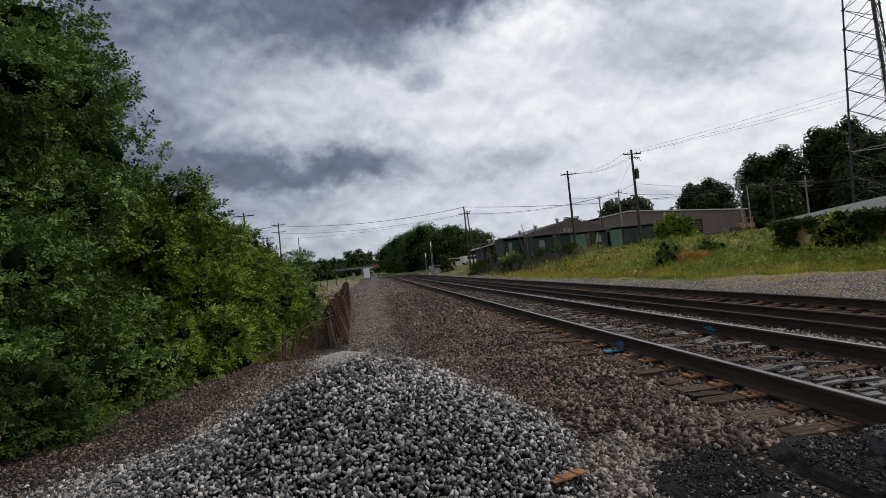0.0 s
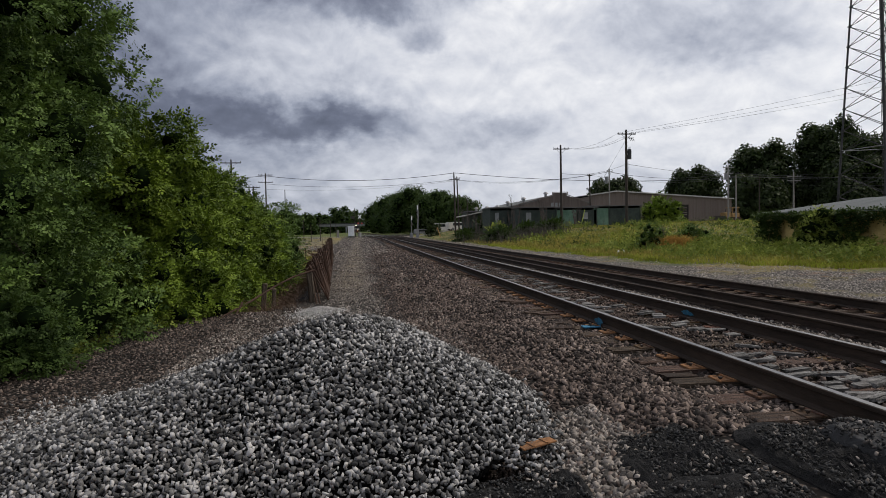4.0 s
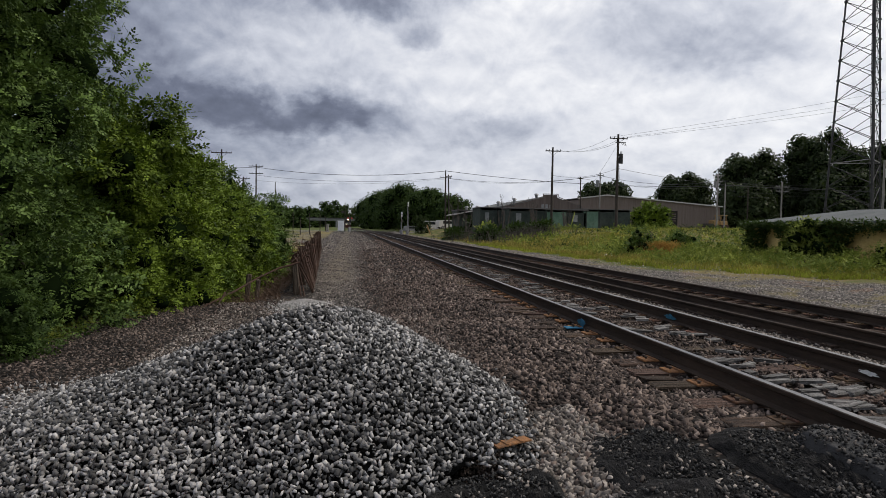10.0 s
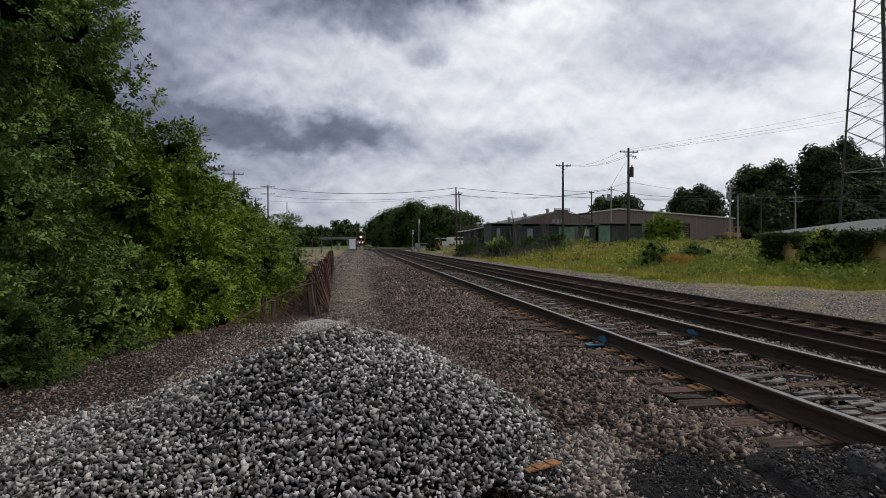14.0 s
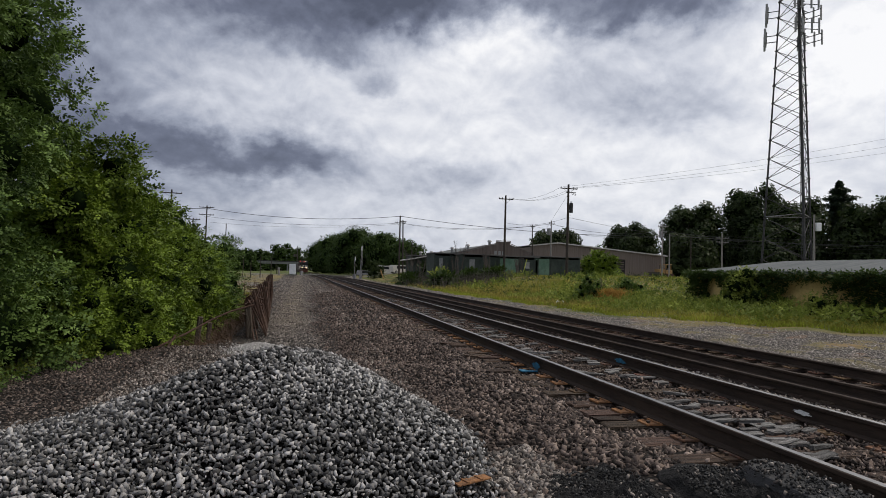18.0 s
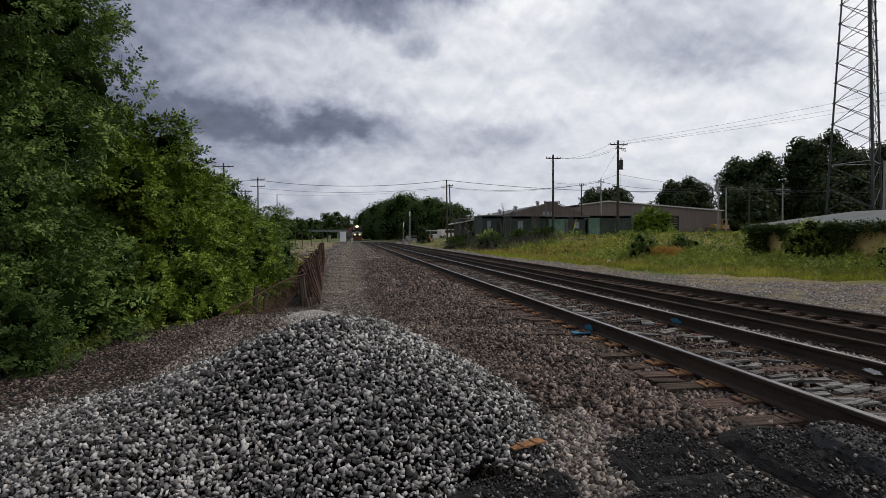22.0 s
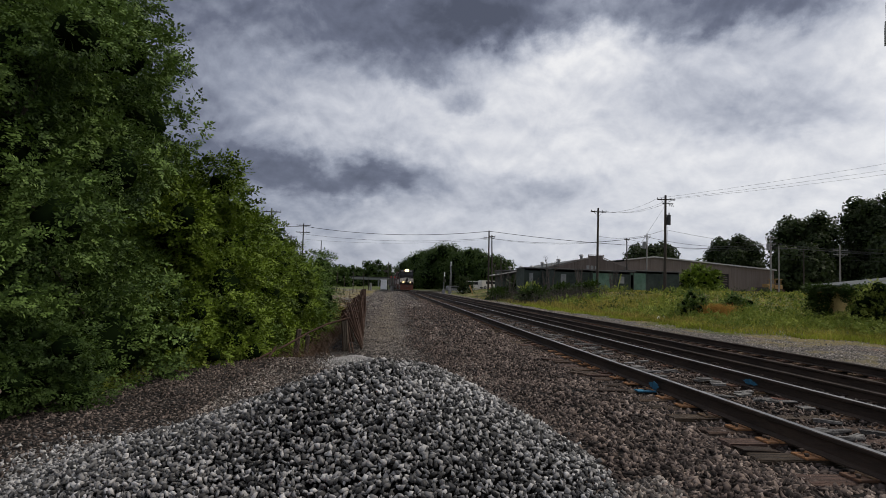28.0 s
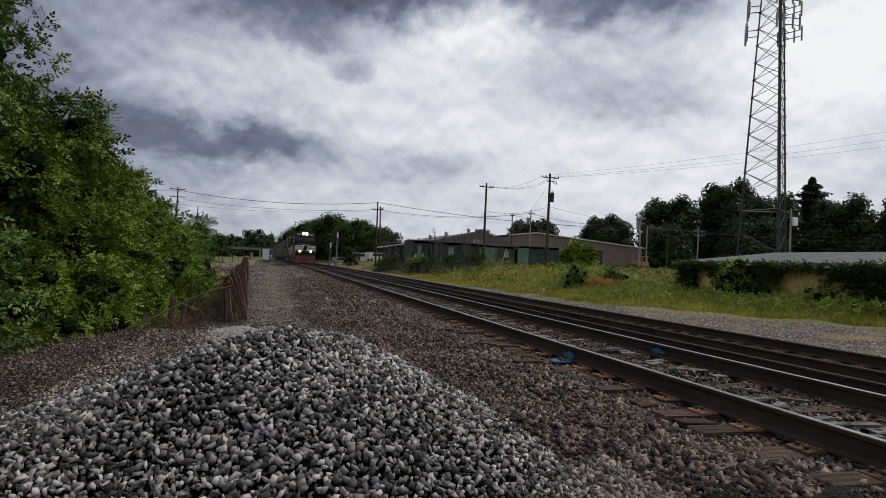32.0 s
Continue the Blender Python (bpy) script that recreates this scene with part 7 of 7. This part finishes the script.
vehicle("parked_van", "white van parked by the crossing road", 22.4, 138, 20, TRIM, 5.0, 1.9, 1.9, 0.25)
vehicle("parked_car", "pale car parked by the crossing road", 15.8, 150, 10, STEEL_GREY, 4.5, 1.8, 1.5, 0.1)
vehicle("parked_truck", "white box truck parked by the crossing road", 20.6, 146, 5, TRIM, 5.6, 2.1, 2.1, 0.2)


def make_overpass():
    y, zb = 565.0, 5.7
    o = thing("overpass", "long grey road overpass on piers across the line", "bridge")
    part("deck", Mesh().box(-75, y, zb + 1.4, 40, y + 10, zb + 2.0), CONCRETE, o)
    part("girder", Mesh().box(-75, y + 0.5, zb, 40, y + 1.2, zb + 1.4), CONCRETE, o)
    part("girder", Mesh().box(-75, y + 8.5, zb, 40, y + 9.2, zb + 1.4), CONCRETE_DARK, o)
    part("parapet", Mesh().box(-75, y - 0.1, zb + 2.0, 40, y + 0.2, zb + 2.8), CONCRETE_DARK, o)
    for x in (-43, -12, 12):
        part("pier", Mesh().box(x - 0.6, y + 1, -1.5, x + 0.6, y + 9, zb), CONCRETE, o)
    part("abutment", Mesh().prism([(-120, -2), (-75, -2), (-75, zb + 2), (-120, zb + 2)], "y", y - 4, y + 14), CONCRETE, o)
    part("abutment", Mesh().prism([(40, -2), (90, -2), (90, zb + 2), (40, zb + 2)], "y", y - 4, y + 14), CONCRETE, o)


make_overpass()


# ---- orange barrier beside the camera ----
def make_barrier():
    x, y = -1.55, 1.62
    z = gz(x, y) + 0.03
    b = thing("plastic_barrier", "bright orange plastic road barrier section", "barrier", m=pose(x, y, z, 0, 0, 35))
    t = 1.10
    body = Mesh().prism([(-0.62, 0), (0.02, 0), (0.03, 0.30), (0.0, 0.78), (0.045, 0.84), (0.03, t - 0.06), (-0.62, t - 0.07)], "y", -0.09, 0.09)
    part("panel", body, ORANGE, b)
    part("rib", Mesh().box(-0.62, -0.115, 0.25, -0.04, 0.115, 0.33, 0.03), ORANGE, b)
    part("rib", Mesh().box(-0.62, -0.115, 0.62, -0.04, 0.115, 0.70, 0.03), ORANGE, b)
    part("knob", Mesh().tube([(-0.03, 0, t - 0.12), (-0.03, 0, t - 0.045), (-0.03, 0, t - 0.02), (-0.03, 0, t - 0.006), (-0.03, 0, t)], [0.066, 0.066, 0.06, 0.046, 0.02], 24), ORANGE, b, smooth=True)
    part("foot", Mesh().box(-0.62, -0.22, -0.03, 0.0, 0.22, 0.05, 0.03), ORANGE, b)


make_barrier()


# ---- the freight train ----
def truck(parent, y, mat):
    t = part("truck", Mesh().box(-1.15, y - 1.5, 0.35, -0.85, y + 1.5, 0.75, 0.05).box(0.85, y - 1.5, 0.35, 1.15, y + 1.5, 0.75, 0.05).box(-0.9, y - 0.3, 0.5, 0.9, y + 0.3, 0.8), mat, parent)
    for d in (-1.25, 0, 1.25):
        part("wheelset", Mesh().rod((-0.78, y + d, 0.5), (-0.66, y + d, 0.5), 0.5, 0.5, 16).rod((0.66, y + d, 0.5), (0.78, y + d, 0.5), 0.5, 0.5, 16).rod((-0.7, y + d, 0.5), (0.7, y + d, 0.5), 0.08, 0.08, 8), IRON_DARK, t)


def engine(name, label, body, stripe, lit):
    """A road diesel; its nose is at y = 0 and faces -y, its hood runs back along +y."""
    e = thing(name, label, "locomotive", "the approaching train")
    L = 21.5
    part("underframe", Mesh().box(-1.5, 0.6, 1.0, 1.5, L, 1.45, 0.04), LOCO_RED if lit else body, e)
    part("fuel_tank", Mesh().box(-1.35, 8.5, 0.4, 1.35, 13.5, 1.0, 0.1), IRON_DARK, e)
    truck(e, 4.2, IRON_DARK)
    truck(e, 17.6, IRON_DARK)
    part("pilot", Mesh().prism([(-0.1, 0.15), (0.5, 0.25), (0.7, 1.45), (0.25, 1.45), (0.1, 0.9)], "x", -1.45, 1.45), LOCO_RED if lit else body, e, "red-brown pilot plate")
    part("coupler", Mesh().box(-0.18, -0.55, 0.75, 0.18, 0.15, 1.05, 0.05), IRON_DARK, e)
    part("anticlimber", Mesh().box(-1.5, 0.1, 1.35, 1.5, 0.9, 1.5, 0.03), body, e)
    part("nose", Mesh().prism([(0.7, 1.45), (2.6, 1.45), (2.6, 3.15), (1.0, 2.95), (0.75, 2.6)], "x", -1.0, 1.0), body, e)
    if stripe:
        for i in range(4):
            part("nose_stripe", Mesh().box(-1.52, 0.66, 1.95 + i * 0.21, 1.52, 0.72, 2.08 + i * 0.21), LOCO_WHITE, e, "white stripe across the nose")
        part("emblem", Mesh().prism([(-0.35, 2.0), (0.12, 1.95), (0.42, 2.55), (0.1, 2.85), (-0.2, 2.65)], "y", 0.62, 0.65), LOCO_BLACK, e, "dark emblem shape on the nose")
        part("nose_panel", Mesh().box(-0.46, 0.652, 1.92, 0.46, 0.69, 2.86), LOCO_WHITE, e, "white nose panel")
    cab = part("cab", Mesh().prism([(2.0, 1.45), (5.2, 1.45), (5.2, 4.55), (4.9, 4.7), (2.6, 4.7), (2.3, 4.5), (2.05, 3.2)], "x", -1.55, 1.55), body, e)
    for x0, x1 in ((-1.35, -0.75), (-0.68, -0.05), (0.05, 0.68), (0.75, 1.35)):
        part("windscreen", Mesh().quad((x0, 2.08, 3.35), (x1, 2.08, 3.35), (x1, 2.22, 4.1), (x0, 2.22, 4.1)).quad((x0, 2.1, 3.35), (x1, 2.1, 3.35), (x1, 2.24, 4.1), (x0, 2.24, 4.1)), GLASS_DARK, cab, "dark cab window")
    for s in (-1, 1):
        part("side_window", Mesh().box(s * 1.56 - 0.01, 2.9, 3.3, s * 1.56 + 0.01, 4.6, 4.1), GLASS_DARK, cab)
    hl = part("headlight", Mesh().box(-0.46, 2.1, 4.32, 0.46, 2.5, 4.8, 0.04), body, cab)
    # lenses are oversized; the extra width stands in for the glow
    for s in (-0.215, 0.215):
        part("lens", Mesh().rod((s, 2.09, 4.56), (s, 2.04, 4.56), 0.23, 0.23, 14), LAMP_WARM if lit else GLASS_DARK, hl, "glowing warm headlight" if lit else "unlit lens")
    for s in (-0.8, 0.8):
        # ditch lenses are enlarged too, for their glow
        dl = part("ditch_light", Mesh().box(s - 0.19, 0.08, 1.67, s + 0.19, 0.4, 2.05, 0.03), body, e)
        part("lens", Mesh().rod((s, 0.075, 1.86), (s, 0.03, 1.86), 0.2, 0.2, 12), LAMP_DITCH if lit else GLASS_DARK, dl, "glowing ditch light" if lit else "unlit lens")
    part("hood", Mesh().prism([(-0.95, 1.45), (0.95, 1.45), (0.95, 4.2), (0.7, 4.5), (-0.7, 4.5), (-0.95, 4.2)], "y", 5.2, L - 1.2), body, e)
    rad = part("radiator", Mesh().prism([(-1.5, 3.3), (1.5, 3.3), (1.5, 4.1), (0.9, 4.6), (-0.9, 4.6), (-1.5, 4.1)], "y", L - 7, L - 1.6), body, e)
    for i in range(3):
        part("fan", Mesh().rod((0, L - 6 + i * 1.7, 4.6), (0, L - 6 + i * 1.7, 4.75), 0.7, 0.7, 16), IRON_DARK, rad)
    part("exhaust_stack", Mesh().box(-0.4, 11, 4.5, 0.4, 11.6, 4.75, 0.04), IRON_DARK, e)
    for s in (-1.48, 1.48):
        part("handrail", Mesh().rod((s, 5.3, 2.5), (s, L - 0.3, 2.5), 0.025, 0.025, 5), LOCO_WHITE if lit else STEEL_GREY, e)
        for i in range(8):
            part("stanchion", Mesh().rod((s, 5.6 + i * 2.0, 1.45), (s, 5.6 + i * 2.0, 2.5), 0.025, 0.025, 5), LOCO_WHITE if lit else STEEL_GREY, e)
        part("front_handrail", Mesh().rod((s, 0.3, 1.5), (s, 0.3, 2.5), 0.025, 0.025, 5).rod((s, 0.3, 2.5), (s * 0.55, 0.3, 2.5), 0.025, 0.025, 5), LOCO_WHITE, e)
        part("number_box", Mesh().box(s * 0.62 - 0.28, 2.12, 4.3, s * 0.62 + 0.28, 2.3, 4.55, 0.02), PALE_PANEL, cab, "pale illuminated panel")
    for i in range(3):
        for s in (-1.45, 1.45):
            part("step", Mesh().box(s - 0.25, 0.5, 0.4 + i * 0.33, s + 0.1, 0.9, 0.45 + i * 0.33), LOCO_WHITE, e)
    return e


def freight_car(label, mat, hopper):
    c = thing("freight_car", label, "freight car", "the approaching train")
    L = 15.5
    part("underframe", Mesh().box(-1.4, 0.4, 0.9, 1.4, L - 0.4, 1.2), IRON_DARK, c)
    if hopper:
        part("body", Mesh().prism([(0.4, 3.9), (0.4, 2.4), (3.0, 1.2), (L - 3.0, 1.2), (L - 0.4, 2.4), (L - 0.4, 3.9)], "x", -1.55, 1.55), mat, c)
        for i in range(9):
            for s in (-1.6, 1.55):
                part("side_rib", Mesh().box(s, 1.0 + i * 1.65, 1.4 if 1 < i < 7 else 2.5, s + 0.05, 1.12 + i * 1.65, 3.9), mat, c)
    else:
        part("body", Mesh().box(-1.52, 0.4, 1.2, 1.52, L - 0.4, 4.3, 0.05), mat, c)
        for s in (-1.56, 1.52):
            part("door", Mesh().box(s, L / 2 - 1.4, 1.3, s + 0.04, L / 2 + 1.4, 4.1), mat, c)
        part("roof", Mesh().prism([(-1.55, 4.28), (1.55, 4.28), (1.55, 4.36), (0, 4.55), (-1.55, 4.36)], "y", 0.35, L - 0.35), STEEL_GREY, c)
    truck(c, 2.4, IRON_DARK)
    truck(c, L - 2.4, IRON_DARK)
    part("end_ladder", Mesh().rod((-1.2, 0.35, 1.2), (-1.2, 0.35, 3.8), 0.025, 0.025, 4).rod((-0.8, 0.35, 1.2), (-0.8, 0.35, 3.8), 0.025, 0.025, 4), STEEL_GREY, c)
    return c


def make_train():
    train = [(engine("lead_locomotive", "black road locomotive with white nose stripes and lit headlights", LOCO_BLACK, True, True), 0.0),
             (engine("second_locomotive", "reddish brown road locomotive coupled behind the first", LOCO_BROWN, False, False), 22.5)]
    back = 45.0
    for i in range(9):
        train.append((freight_car("dark grey covered hopper car" if i % 3 else "weathered reddish brown boxcar", CAR_GREY if i % 3 else LOCO_BROWN, bool(i % 3)), back))
        back += 16.4
    ring = part("white_roundel", Mesh().rod((-1.56, 3.6, 3.0), (-1.6, 3.6, 3.0), 0.62, 0.62, 18), LOCO_WHITE, train[1][0], "white round panel on the cab side")
    return train


TRAIN = make_train()


def nose_y(t):
    """Distance of the leading nose along the line."""
    return 93.0 + 11.0 * (32.0 - t)


def motions():
    """The train rolls towards the camera on the main line."""
    for car, back in TRAIN:
        rows = []
        for t in [i * 2.0 for i in range(17)]:
            y0, y1 = nose_y(t) + back, nose_y(t) + back + 14.0
            x0, x1 = MAIN_X + float(bend(y0)), MAIN_X + float(bend(y1))
            rows.append((t, pose(x0, y0, 0.184, 0, 0, -math.degrees(math.atan2(x1 - x0, y1 - y0)))))
        walk(car, rows)


motions()
